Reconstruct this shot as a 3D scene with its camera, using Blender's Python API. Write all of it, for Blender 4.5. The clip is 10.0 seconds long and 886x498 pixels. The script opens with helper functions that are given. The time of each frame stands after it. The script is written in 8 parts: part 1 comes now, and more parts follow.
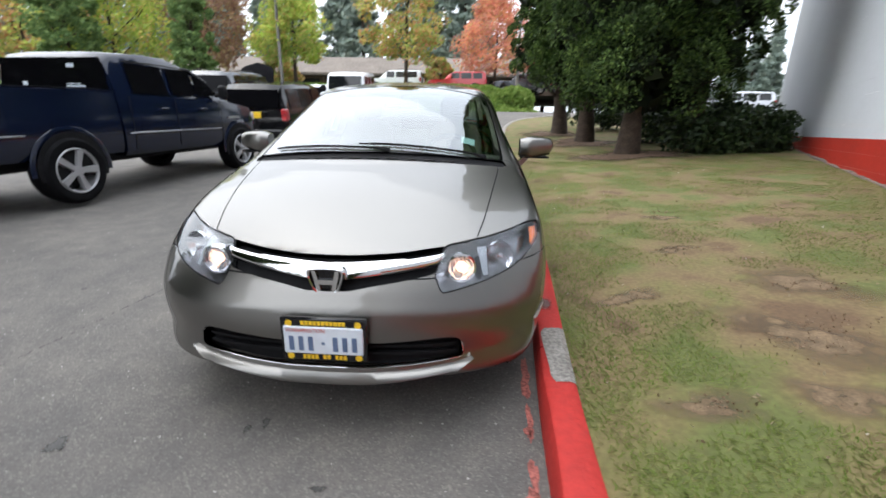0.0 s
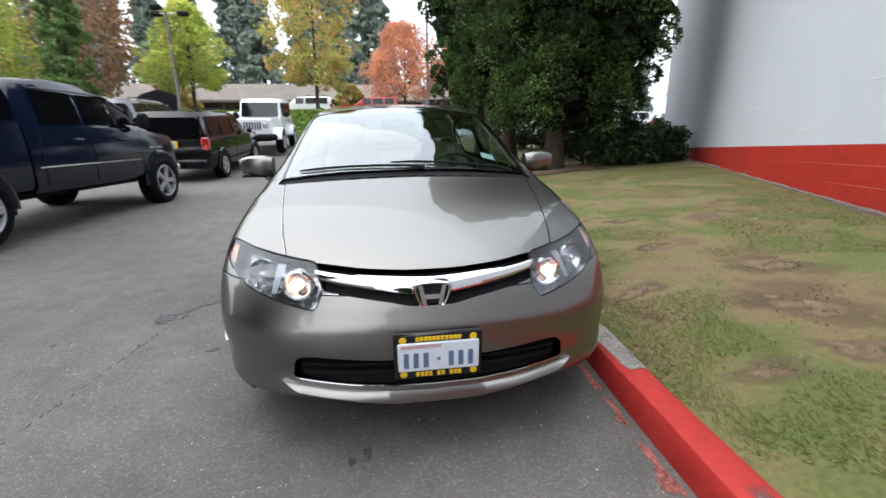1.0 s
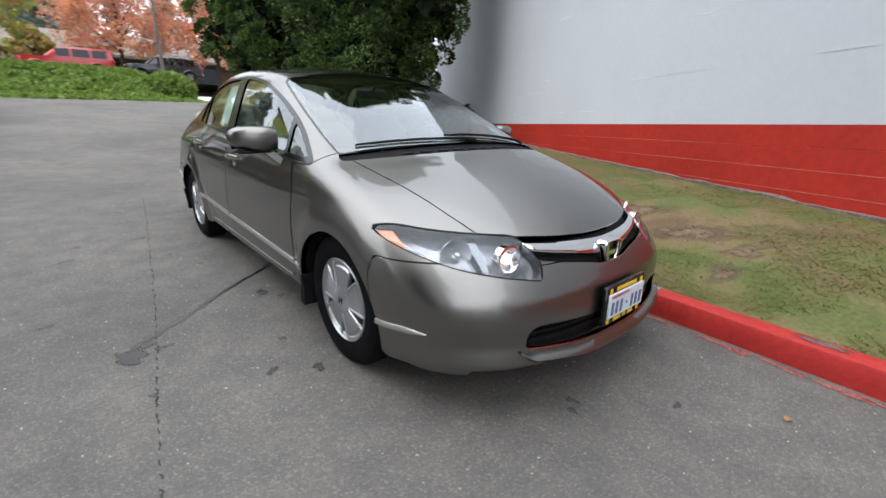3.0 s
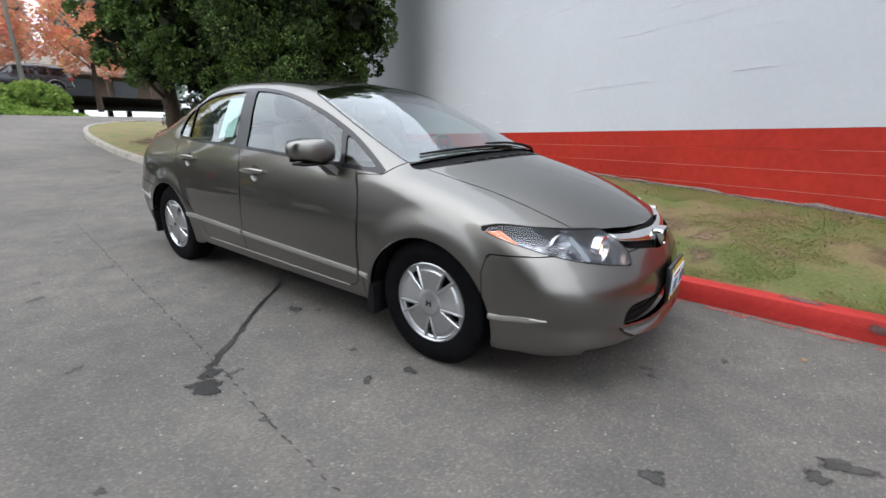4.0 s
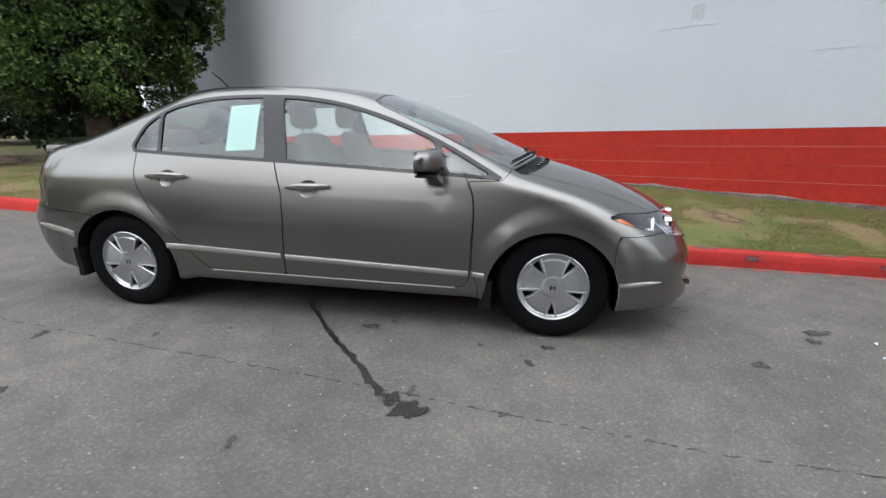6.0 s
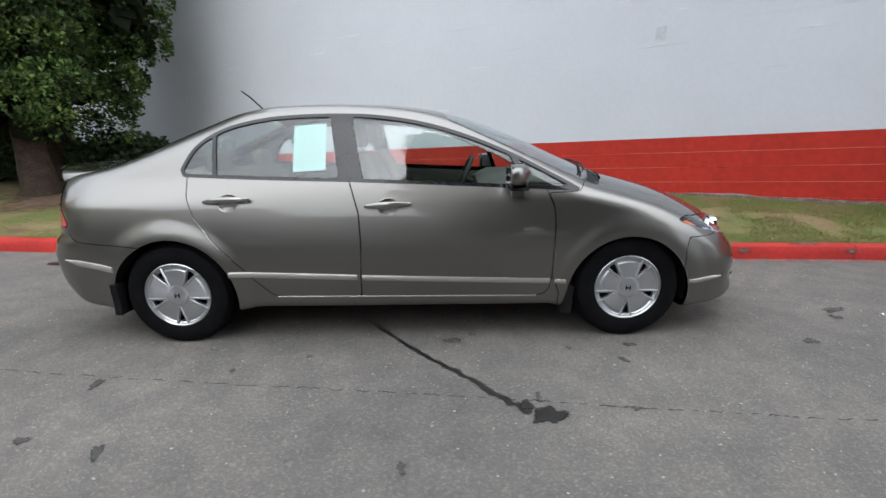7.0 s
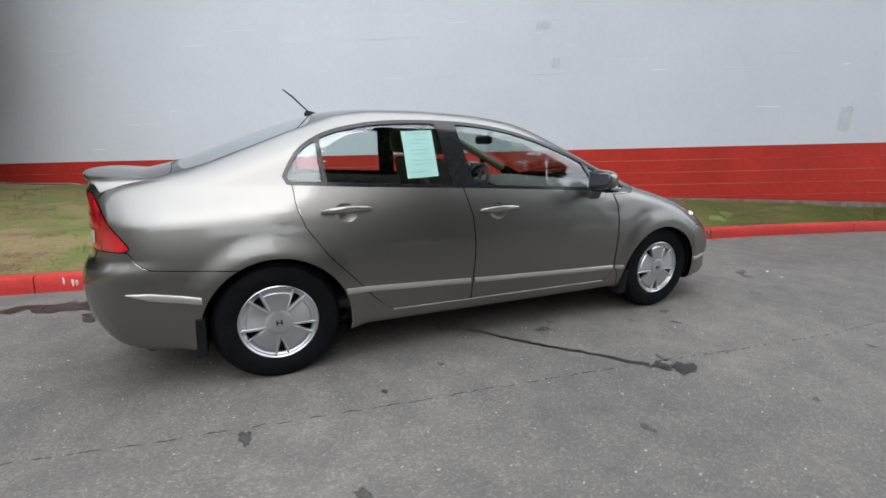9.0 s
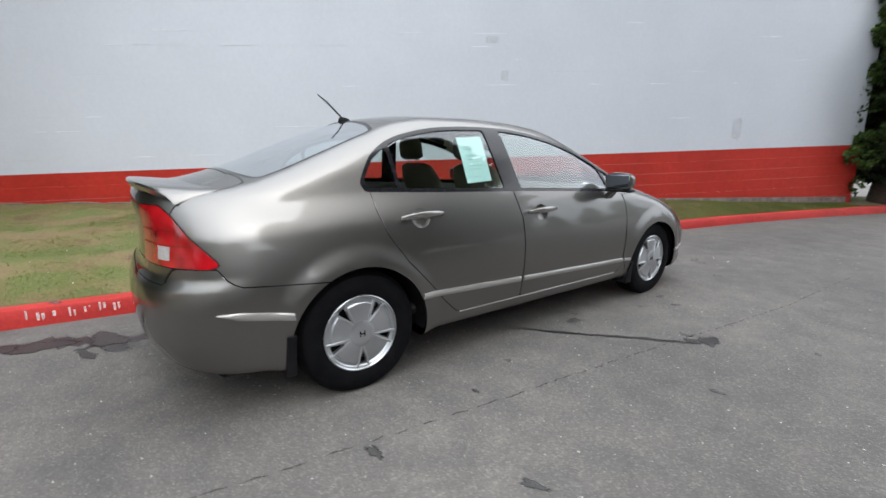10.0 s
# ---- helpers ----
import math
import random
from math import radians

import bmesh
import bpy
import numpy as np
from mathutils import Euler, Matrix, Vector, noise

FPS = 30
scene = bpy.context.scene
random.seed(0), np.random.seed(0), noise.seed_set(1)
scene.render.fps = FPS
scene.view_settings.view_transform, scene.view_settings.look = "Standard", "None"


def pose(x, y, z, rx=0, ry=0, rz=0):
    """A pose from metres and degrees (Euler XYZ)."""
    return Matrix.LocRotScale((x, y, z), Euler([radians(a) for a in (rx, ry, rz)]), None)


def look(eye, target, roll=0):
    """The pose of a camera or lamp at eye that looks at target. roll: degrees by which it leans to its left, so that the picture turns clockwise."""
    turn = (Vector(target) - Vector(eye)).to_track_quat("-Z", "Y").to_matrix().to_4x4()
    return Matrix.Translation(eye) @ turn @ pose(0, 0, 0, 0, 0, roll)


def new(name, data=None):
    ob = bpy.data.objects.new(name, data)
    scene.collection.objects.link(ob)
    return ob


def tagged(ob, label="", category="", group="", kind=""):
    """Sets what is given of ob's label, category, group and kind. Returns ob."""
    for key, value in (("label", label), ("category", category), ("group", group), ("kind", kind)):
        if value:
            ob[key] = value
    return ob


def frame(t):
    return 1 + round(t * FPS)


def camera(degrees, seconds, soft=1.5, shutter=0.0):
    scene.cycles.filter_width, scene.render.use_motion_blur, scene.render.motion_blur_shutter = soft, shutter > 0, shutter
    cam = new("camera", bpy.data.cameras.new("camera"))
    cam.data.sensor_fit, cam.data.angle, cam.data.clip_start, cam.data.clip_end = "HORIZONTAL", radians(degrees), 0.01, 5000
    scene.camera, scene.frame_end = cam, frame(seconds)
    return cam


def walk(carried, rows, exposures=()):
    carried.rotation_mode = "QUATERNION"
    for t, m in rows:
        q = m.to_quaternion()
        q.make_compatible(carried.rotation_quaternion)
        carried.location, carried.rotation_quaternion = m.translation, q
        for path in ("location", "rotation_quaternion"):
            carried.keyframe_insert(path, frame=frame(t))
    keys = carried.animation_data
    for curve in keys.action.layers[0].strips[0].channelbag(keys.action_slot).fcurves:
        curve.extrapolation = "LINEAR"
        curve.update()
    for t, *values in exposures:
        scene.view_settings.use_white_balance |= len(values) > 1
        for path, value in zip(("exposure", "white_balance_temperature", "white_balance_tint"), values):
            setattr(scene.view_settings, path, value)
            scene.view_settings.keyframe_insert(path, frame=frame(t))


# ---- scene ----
cam = camera(91.4, 10.0, 1.5, 0.4)
PATH = [
    (0, (0.510, -1.398, 1.188), (0.403, 0.509, 0.593), 1.02),
    (0.5, (0.154, -1.445, 1.150), (0.258, 0.496, 0.678), -1.06),
    (1, (-0.175, -1.420, 1.146), (0.106, 0.497, 0.653), -0.72),
    (1.5, (-0.557, -1.353, 1.138), (0.009, 0.483, 0.583), 0.60),
    (2, (-0.952, -1.230, 1.126), (-0.171, 0.504, 0.506), 0.63),
    (2.5, (-1.314, -1.007, 1.133), (-0.296, 0.591, 0.491), 0.06),
    (2.7, (-1.477, -0.930, 1.136), (-0.362, 0.610, 0.514), 0.83),
    (3.8, (-2.197, -0.414, 1.142), (-0.691, 0.774, 0.573), 0.4),
    (4, (-2.338, -0.319, 1.123), (-0.796, 0.83, 0.574), 0.5),
    (4.5, (-2.61, -0.008, 1.124), (-0.929, 0.92, 0.567), -0.8),
    (5, (-2.838, 0.328, 1.157), (-1.038, 1.025, 0.632), -0.1),
    (5.2, (-2.919, 0.478, 1.183), (-1.093, 1.091, 0.644), 0.1),
    (6.3, (-3.244, 1.361, 1.175), (-1.325, 1.577, 0.653), 0.0),
    (6.5, (-3.275, 1.531, 1.19), (-1.345, 1.692, 0.688), -0.3),
    (7, (-3.297, 1.961, 1.197), (-1.359, 1.969, 0.703), -1.2),
    (7.5, (-3.298, 2.381, 1.198), (-1.354, 2.196, 0.764), -0.1),
    (8, (-3.252, 2.792, 1.195), (-1.335, 2.424, 0.761), -0.7),
    (8.5, (-3.18, 3.19, 1.203), (-1.317, 2.627, 0.743), -1.0),
    (9, (-3.098, 3.632, 1.205), (-1.316, 2.853, 0.743), 0.1),
    (9.5, (-2.934, 4.033, 1.189), (-1.252, 3.066, 0.7), -0.9),
    (10, (-2.735, 4.424, 1.189), (-1.148, 3.283, 0.764), -0.4),
]
walk(cam, [(t, look(eye, target, roll)) for t, eye, target, roll in PATH], [(0.0, 0.72), (2.0, 0.57), (4.5, 0.60), (6.5, 0.58), (8.5, 0.59), (10.0, 0.63)])

# ---- light ----
world = bpy.data.worlds.new("overcast_sky")
scene.world = world
world.use_nodes = True
wn, wl = world.node_tree.nodes, world.node_tree.links
wn.clear()
sky = wn.new("ShaderNodeTexSky")
sky.sky_type, sky.sun_disc = "NISHITA", False
sky.sun_elevation, sky.sun_rotation = radians(50), radians(-99)
sky.dust_density, sky.air_density, sky.ozone_density = 6.0, 1.0, 1.0
grey = wn.new("ShaderNodeHueSaturation")
grey.inputs["Saturation"].default_value = 0.18
veil = wn.new("ShaderNodeMix")
veil.data_type, veil.blend_type = "RGBA", "MIX"
veil.inputs["Factor"].default_value = 0.6
veil.inputs["B"].default_value = (11.7, 12.7, 14.2, 1)
back = wn.new("ShaderNodeBackground")
back.inputs["Strength"].default_value = 0.15
wout = wn.new("ShaderNodeOutputWorld")
wl.new(sky.outputs["Color"], grey.inputs["Color"])
wl.new(grey.outputs["Color"], veil.inputs["A"])
# an overcast sky is about three times as bright overhead as at the skyline
way = wn.new("ShaderNodeTexCoord")
part_z = wn.new("ShaderNodeSeparateXYZ")
lift = wn.new("ShaderNodeMapRange")
lift.inputs["From Min"].default_value, lift.inputs["From Max"].default_value = 0.0, 1.0
lift.inputs["To Min"].default_value, lift.inputs["To Max"].default_value = 0.80, 1.30
mul = wn.new("ShaderNodeMix")
mul.data_type, mul.blend_type = "RGBA", "MULTIPLY"
mul.inputs["Factor"].default_value = 1.0
wl.new(way.outputs["Generated"], part_z.inputs["Vector"])
wl.new(part_z.outputs["Z"], lift.inputs["Value"])
wl.new(veil.outputs["Result"], mul.inputs["A"])
wl.new(lift.outputs["Result"], mul.inputs["B"])
wl.new(mul.outputs["Result"], back.inputs["Color"])
wl.new(back.outputs["Background"], wout.inputs["Surface"])

sun_data = bpy.data.lights.new("sun", "SUN")
sun_data.energy, sun_data.angle, sun_data.color = 0.95, radians(110), (1.0, 0.98, 0.95)
sun = new("sun", sun_data)
sun.matrix_world = look((-13, -2, 25), (0, 0, 0))


# ---- materials ----
def ramp(nodes, stops):
    r = nodes.new("ShaderNodeValToRGB")
    el = r.color_ramp.elements
    while len(el) < len(stops):
        el.new(0.5)
    for e, (p, c) in zip(el, stops):
        e.position, e.color = p, (*c, 1)
    return r


def shade(name, base, rough=0.5, metal=0.0, vary=0.15, scale=3.0, fine=0.0, fine_scale=60.0, bump=0.0, bump_scale=80.0,
          coat=0.0, spec=0.5, stops=None, island=0.0, piece=0.0, emit=0.0, alpha=1.0):
    """A surface with colour that varies at two scales and a fine relief."""
    m = bpy.data.materials.new(name)
    m.use_nodes = True
    nt = m.node_tree
    n, l = nt.nodes, nt.links
    b = n["Principled BSDF"]
    b.inputs["Roughness"].default_value = rough
    b.inputs["Metallic"].default_value = metal
    b.inputs["Specular IOR Level"].default_value = spec
    b.inputs["Coat Weight"].default_value = coat
    b.inputs["Coat Roughness"].default_value = 0.03
    co = n.new("ShaderNodeTexCoord")
    big = n.new("ShaderNodeTexNoise")
    big.inputs["Scale"].default_value, big.inputs["Detail"].default_value = scale, 5
    l.new(co.outputs["Object"], big.inputs["Vector"])
    dark = tuple(max(0, c * (1 - vary)) for c in base)
    light = tuple(min(1, c * (1 + vary)) for c in base)
    r = ramp(n, stops or [(0.3, dark), (0.7, light)])
    l.new(big.outputs["Fac"], r.inputs["Fac"])
    col = r.outputs["Color"]
    if fine:
        sm = n.new("ShaderNodeTexNoise")
        sm.inputs["Scale"].default_value, sm.inputs["Detail"].default_value = fine_scale, 3
        l.new(co.outputs["Object"], sm.inputs["Vector"])
        fr = ramp(n, [(0.35, (1 - fine,) * 3), (0.65, (1 + fine * 0.6,) * 3)])
        l.new(sm.outputs["Fac"], fr.inputs["Fac"])
        mx = n.new("ShaderNodeMix")
        mx.data_type, mx.blend_type = "RGBA", "MULTIPLY"
        mx.inputs["Factor"].default_value = 1
        l.new(col, mx.inputs["A"])
        l.new(fr.outputs["Color"], mx.inputs["B"])
        col = mx.outputs["Result"]
    if island or piece:
        if island:
            g = n.new("ShaderNodeNewGeometry").outputs["Random Per Island"]
        else:
            g = n.new("ShaderNodeObjectInfo").outputs["Random"]
        amount = island or piece
        gr = ramp(n, [(0, (1 - amount,) * 3), (1, (1 + amount,) * 3)])
        l.new(g, gr.inputs["Fac"])
        mx = n.new("ShaderNodeMix")
        mx.data_type, mx.blend_type = "RGBA", "MULTIPLY"
        mx.inputs["Factor"].default_value = 1
        l.new(col, mx.inputs["A"])
        l.new(gr.outputs["Color"], mx.inputs["B"])
        col = mx.outputs["Result"]
    l.new(col, b.inputs["Base Color"])
    if bump:
        bn = n.new("ShaderNodeTexNoise")
        bn.inputs["Scale"].default_value, bn.inputs["Detail"].default_value = bump_scale, 4
        l.new(co.outputs["Object"], bn.inputs["Vector"])
        bp = n.new("ShaderNodeBump")
        bp.inputs["Strength"].default_value, bp.inputs["Distance"].default_value = bump, 0.01
        l.new(bn.outputs["Fac"], bp.inputs["Height"])
        l.new(bp.outputs["Normal"], b.inputs["Normal"])
    if emit:
        b.inputs["Emission Color"].default_value = (*base, 1)
        b.inputs["Emission Strength"].default_value = emit
    return m


def leafy(name, stops, rough=0.6, sheen=0.25, tuft=0.0, tuft_scale=2.0):
    """Leaves: one colour to each leaf out of the stops, some light passing through."""
    m = bpy.data.materials.new(name)
    m.use_nodes = True
    n, l = m.node_tree.nodes, m.node_tree.links
    b = n["Principled BSDF"]
    b.inputs["Roughness"].default_value = rough
    b.inputs["Specular IOR Level"].default_value = 0.25
    g = n.new("ShaderNodeNewGeometry")
    r = ramp(n, stops)
    l.new(g.outputs["Random Per Island"], r.inputs["Fac"])
    col = r.outputs["Color"]
    if tuft:
        co = n.new("ShaderNodeTexCoord")
        no = n.new("ShaderNodeTexNoise")
        no.inputs["Scale"].default_value, no.inputs["Detail"].default_value = tuft_scale, 3
        l.new(co.outputs["Object"], no.inputs["Vector"])
        tone = ramp(n, [(0.36, (1 - tuft,) * 3), (0.66, (1 + tuft * 1.3, 1 + tuft * 1.3, 1 + tuft * 0.7))])
        l.new(no.outputs["Fac"], tone.inputs["Fac"])
        mx = n.new("ShaderNodeMix")
        mx.data_type, mx.blend_type = "RGBA", "MULTIPLY"
        mx.inputs["Factor"].default_value = 1
        l.new(col, mx.inputs["A"])
        l.new(tone.outputs["Color"], mx.inputs["B"])
        col = mx.outputs["Result"]
    l.new(col, b.inputs["Base Color"])
    tr = n.new("ShaderNodeBsdfTranslucent")
    l.new(col, tr.inputs["Color"])
    mix = n.new("ShaderNodeMixShader")
    mix.inputs["Fac"].default_value = sheen
    l.new(b.outputs["BSDF"], mix.inputs[1])
    l.new(tr.outputs["BSDF"], mix.inputs[2])
    l.new(mix.outputs["Shader"], n["Material Output"].inputs["Surface"])
    return m


def glass(name, tint, clear=0.85, rough=0.0, mirror=0.10, rise=3.2):
    """Thin pane: part of the light passes straight through, the rest is mirrored at the surface."""
    m = bpy.data.materials.new(name)
    m.use_nodes = True
    n, l = m.node_tree.nodes, m.node_tree.links
    n.remove(n["Principled BSDF"])
    t = n.new("ShaderNodeBsdfTransparent")
    t.inputs["Color"].default_value = (*(c * clear for c in tint), 1)
    g = n.new("ShaderNodeBsdfGlossy")
    g.inputs["Roughness"].default_value = rough
    g.inputs["Color"].default_value = (0.95, 0.98, 1.0, 1)
    lw = n.new("ShaderNodeLayerWeight")
    lw.inputs["Blend"].default_value = 0.5
    f = n.new("ShaderNodeMath")
    f.operation = "POWER"
    f.inputs[1].default_value = rise
    f2 = n.new("ShaderNodeMath")
    f2.operation = "MULTIPLY_ADD"
    f2.inputs[1].default_value, f2.inputs[2].default_value = 1 - mirror, mirror
    l.new(lw.outputs["Facing"], f.inputs[0])
    l.new(f.outputs["Value"], f2.inputs[0])
    mix = n.new("ShaderNodeMixShader")
    l.new(f2.outputs["Value"], mix.inputs["Fac"])
    l.new(t.outputs["BSDF"], mix.inputs[1])
    l.new(g.outputs["BSDF"], mix.inputs[2])
    l.new(mix.outputs["Shader"], n["Material Output"].inputs["Surface"])
    return m


def flake_paint(name, base, rough=0.33, clear=1.5):
    """Metallic car paint: soft gloss off the flakes under a hard clear coat."""
    m = bpy.data.materials.new(name)
    m.use_nodes = True
    n, l = m.node_tree.nodes, m.node_tree.links
    n.remove(n["Principled BSDF"])
    co = n.new("ShaderNodeTexCoord")
    no = n.new("ShaderNodeTexNoise")
    no.inputs["Scale"].default_value, no.inputs["Detail"].default_value = 900, 2
    l.new(co.outputs["Object"], no.inputs["Vector"])
    r = ramp(n, [(0.3, tuple(c * 0.90 for c in base)), (0.7, tuple(c * 1.10 for c in base))])
    l.new(no.outputs["Fac"], r.inputs["Fac"])
    dust = n.new("ShaderNodeTexNoise")
    dust.inputs["Scale"].default_value, dust.inputs["Detail"].default_value = 2.2, 5
    l.new(co.outputs["Object"], dust.inputs["Vector"])
    dr = n.new("ShaderNodeMapRange")
    dr.inputs["To Min"].default_value, dr.inputs["To Max"].default_value = rough * 0.92, rough * 1.10
    l.new(dust.outputs["Fac"], dr.inputs["Value"])
    flake = n.new("ShaderNodeBsdfAnisotropic")
    flake.distribution = "BECKMANN"
    l.new(r.outputs["Color"], flake.inputs["Color"])
    l.new(dr.outputs["Result"], flake.inputs["Roughness"])
    body = n.new("ShaderNodeBsdfDiffuse")
    body.inputs["Color"].default_value = (*(c * 0.35 for c in base), 1)
    under = n.new("ShaderNodeMixShader")
    under.inputs["Fac"].default_value = 0.14
    l.new(flake.outputs["BSDF"], under.inputs[1])
    l.new(body.outputs["BSDF"], under.inputs[2])
    coat_ = n.new("ShaderNodeBsdfAnisotropic")
    coat_.distribution = "BECKMANN"
    coat_.inputs["Roughness"].default_value = 0.05
    coat_.inputs["Color"].default_value = (1, 1, 1, 1)
    fr = n.new("ShaderNodeFresnel")
    fr.inputs["IOR"].default_value = clear
    mix = n.new("ShaderNodeMixShader")
    l.new(fr.outputs["Fac"], mix.inputs["Fac"])
    l.new(under.outputs["Shader"], mix.inputs[1])
    l.new(coat_.outputs["BSDF"], mix.inputs[2])
    l.new(mix.outputs["Shader"], n["Material Output"].inputs["Surface"])
    return m


PAINT = flake_paint("warm_grey_metallic_paint", (0.212, 0.204, 0.190), 0.42, 1.53)
BLACK = shade("black_plastic", (0.010, 0.010, 0.011), 0.6, 0, 0.3, 20, bump=0.1, bump_scale=300, spec=0.10)
GLOSSBLACK = shade("gloss_black", (0.008, 0.008, 0.009), 0.12, 0, 0.2, 20)
RUBBER = shade("tyre_rubber", (0.006, 0.006, 0.007), 0.7, 0, 0.3, 14, 0.2, 120, 0.25, 200, spec=0.07)
TRIMRUBBER = shade("gloss_black_window_frame", (0.012, 0.012, 0.014), 0.16, 0, 0.2, 30, spec=0.45)
CHROME = shade("chrome", (0.82, 0.82, 0.83), 0.06, 1.0, 0.02, 4)
# mirror colour darkened to stand in for a dark reflection
MIRROR = shade("darkened_mirror_glass", (0.16, 0.17, 0.18), 0.05, 1.0, 0.05, 10)
SILVER = shade("silver_wheel_paint", (0.56, 0.57, 0.58), 0.28, 0.8, 0.04, 10, 0.06, 500, coat=0.4)
# turned aluminium look: the gloss is drawn out round the hub
TURNED = shade("turned_silver_cover", (0.50, 0.51, 0.53), 0.36, 0.9, 0.05, 10, 0.06, 500, coat=0.3)
spin = TURNED.node_tree.nodes.new("ShaderNodeTangent")
spin.direction_type, spin.axis = "RADIAL", "Z"
TURNED.node_tree.nodes["Principled BSDF"].inputs["Anisotropic"].default_value = 0.75
TURNED.node_tree.links.new(spin.outputs["Tangent"], TURNED.node_tree.nodes["Principled BSDF"].inputs["Tangent"])
ALLOY = shade("dull_alloy", (0.42, 0.43, 0.44), 0.32, 0.9, 0.08, 10)
GLASS = glass("green_tinted_glass", (0.88, 0.955, 0.935), 0.95, 0.0, 0.072, 3.0)
REARGLASS = glass("rear_tinted_glass", (0.80, 0.93, 0.90), 0.92, 0.0, 0.5, 2.4)
WSGLASS = glass("windscreen_glass", (0.80, 0.93, 0.90), 0.78, 0.0, 0.125, 3.3)
LENS = glass("clear_lamp_lens", (0.98, 0.98, 1.0), 0.95, 0.0, 0.04, 4.2)
DARKGLASS = shade("dark_privacy_glass", (0.006, 0.007, 0.008), 0.04, 0, 0.1, 3)
AMBER = shade("amber_lens", (0.75, 0.16, 0.015), 0.12, 0, 0.1, 60, coat=1.0)
REDLENS = shade("red_lens", (0.34, 0.004, 0.008), 0.12, 0, 0.5, 11, bump=0.3, bump_scale=30, coat=0.8)
WHITELENS = shade("white_lens", (0.46, 0.42, 0.42), 0.15, 0, 0.1, 60, coat=1.0)
BULB = shade("warm_bulb", (1.0, 0.70, 0.52), 0.4, emit=1.2)
CLOTH = shade("beige_cloth", (0.165, 0.148, 0.112), 0.9, 0, 0.10, 5, 0.15, 300, 0.2, 400)
DASH = shade("grey_beige_plastic", (0.066, 0.061, 0.052), 0.6, 0, 0.06, 6, bump=0.1, bump_scale=300)
DARKIN = shade("dark_interior_plastic", (0.02, 0.02, 0.02), 0.6, 0, 0.2, 6)
PAPER = shade("mint_paper", (0.46, 0.66, 0.62), 0.7, 0, 0.03, 5)
INK = shade("faint_print", (0.30, 0.42, 0.42), 0.8, 0, 0.1, 50)
YELLOW = shade("yellow_print", (0.80, 0.52, 0.02), 0.5, 0, 0.08, 40)
PLATE = shade("white_plate", (0.66, 0.72, 0.78), 0.4, 0, 0.05, 30)
NAVY = shade("plate_ink", (0.10, 0.15, 0.26), 0.5, 0, 0.1, 30)
REDINK = shade("red_print", (0.45, 0.06, 0.05), 0.5, 0, 0.1, 40)

# asphalt: grey aggregate with pale stones and darker damp areas
def asphalt():
    """Rolled stone chips in grey binder, dusty and worn in broad patches."""
    m = bpy.data.materials.new("worn_asphalt")
    m.use_nodes = True
    n, l = m.node_tree.nodes, m.node_tree.links
    b = n["Principled BSDF"]
    b.inputs["Roughness"].default_value = 0.86
    b.inputs["Specular IOR Level"].default_value = 0.3
    co = n.new("ShaderNodeTexCoord")
    chips = n.new("ShaderNodeTexVoronoi")
    chips.inputs["Scale"].default_value = 150
    l.new(co.outputs["Object"], chips.inputs["Vector"])
    bw = n.new("ShaderNodeSeparateColor")
    l.new(chips.outputs["Color"], bw.inputs["Color"])
    col = ramp(n, [(0.0, (0.104, 0.099, 0.094)), (0.45, (0.119, 0.113, 0.107)), (0.84, (0.133, 0.126, 0.119)), (0.985, (0.175, 0.166, 0.156))])
    l.new(bw.outputs["Red"], col.inputs["Fac"])
    out = col.outputs["Color"]
    for scale, lo, hi, tint in ((0.7, 0.84, 1.16, (1.0, 0.985, 0.96)), (5.0, 0.86, 1.12, (1.0, 0.98, 0.955)), (45.0, 0.90, 1.08, (1.0, 1.0, 1.0))):
        no = n.new("ShaderNodeTexNoise")
        no.inputs["Scale"].default_value, no.inputs["Detail"].default_value = scale, 4
        l.new(co.outputs["Object"], no.inputs["Vector"])
        r = ramp(n, [(0.32, tuple(lo * t for t in (1, 1, 1))), (0.68, tuple(hi * t for t in tint))])
        l.new(no.outputs["Fac"], r.inputs["Fac"])
        mx = n.new("ShaderNodeMix")
        mx.data_type, mx.blend_type = "RGBA", "MULTIPLY"
        mx.inputs["Factor"].default_value = 1
        l.new(out, mx.inputs["A"])
        l.new(r.outputs["Color"], mx.inputs["B"])
        out = mx.outputs["Result"]
    l.new(out, b.inputs["Base Color"])
    bp = n.new("ShaderNodeBump")
    bp.inputs["Strength"].default_value, bp.inputs["Distance"].default_value = 0.12, 0.004
    l.new(chips.outputs["Distance"], bp.inputs["Height"])
    l.new(bp.outputs["Normal"], b.inputs["Normal"])
    return m


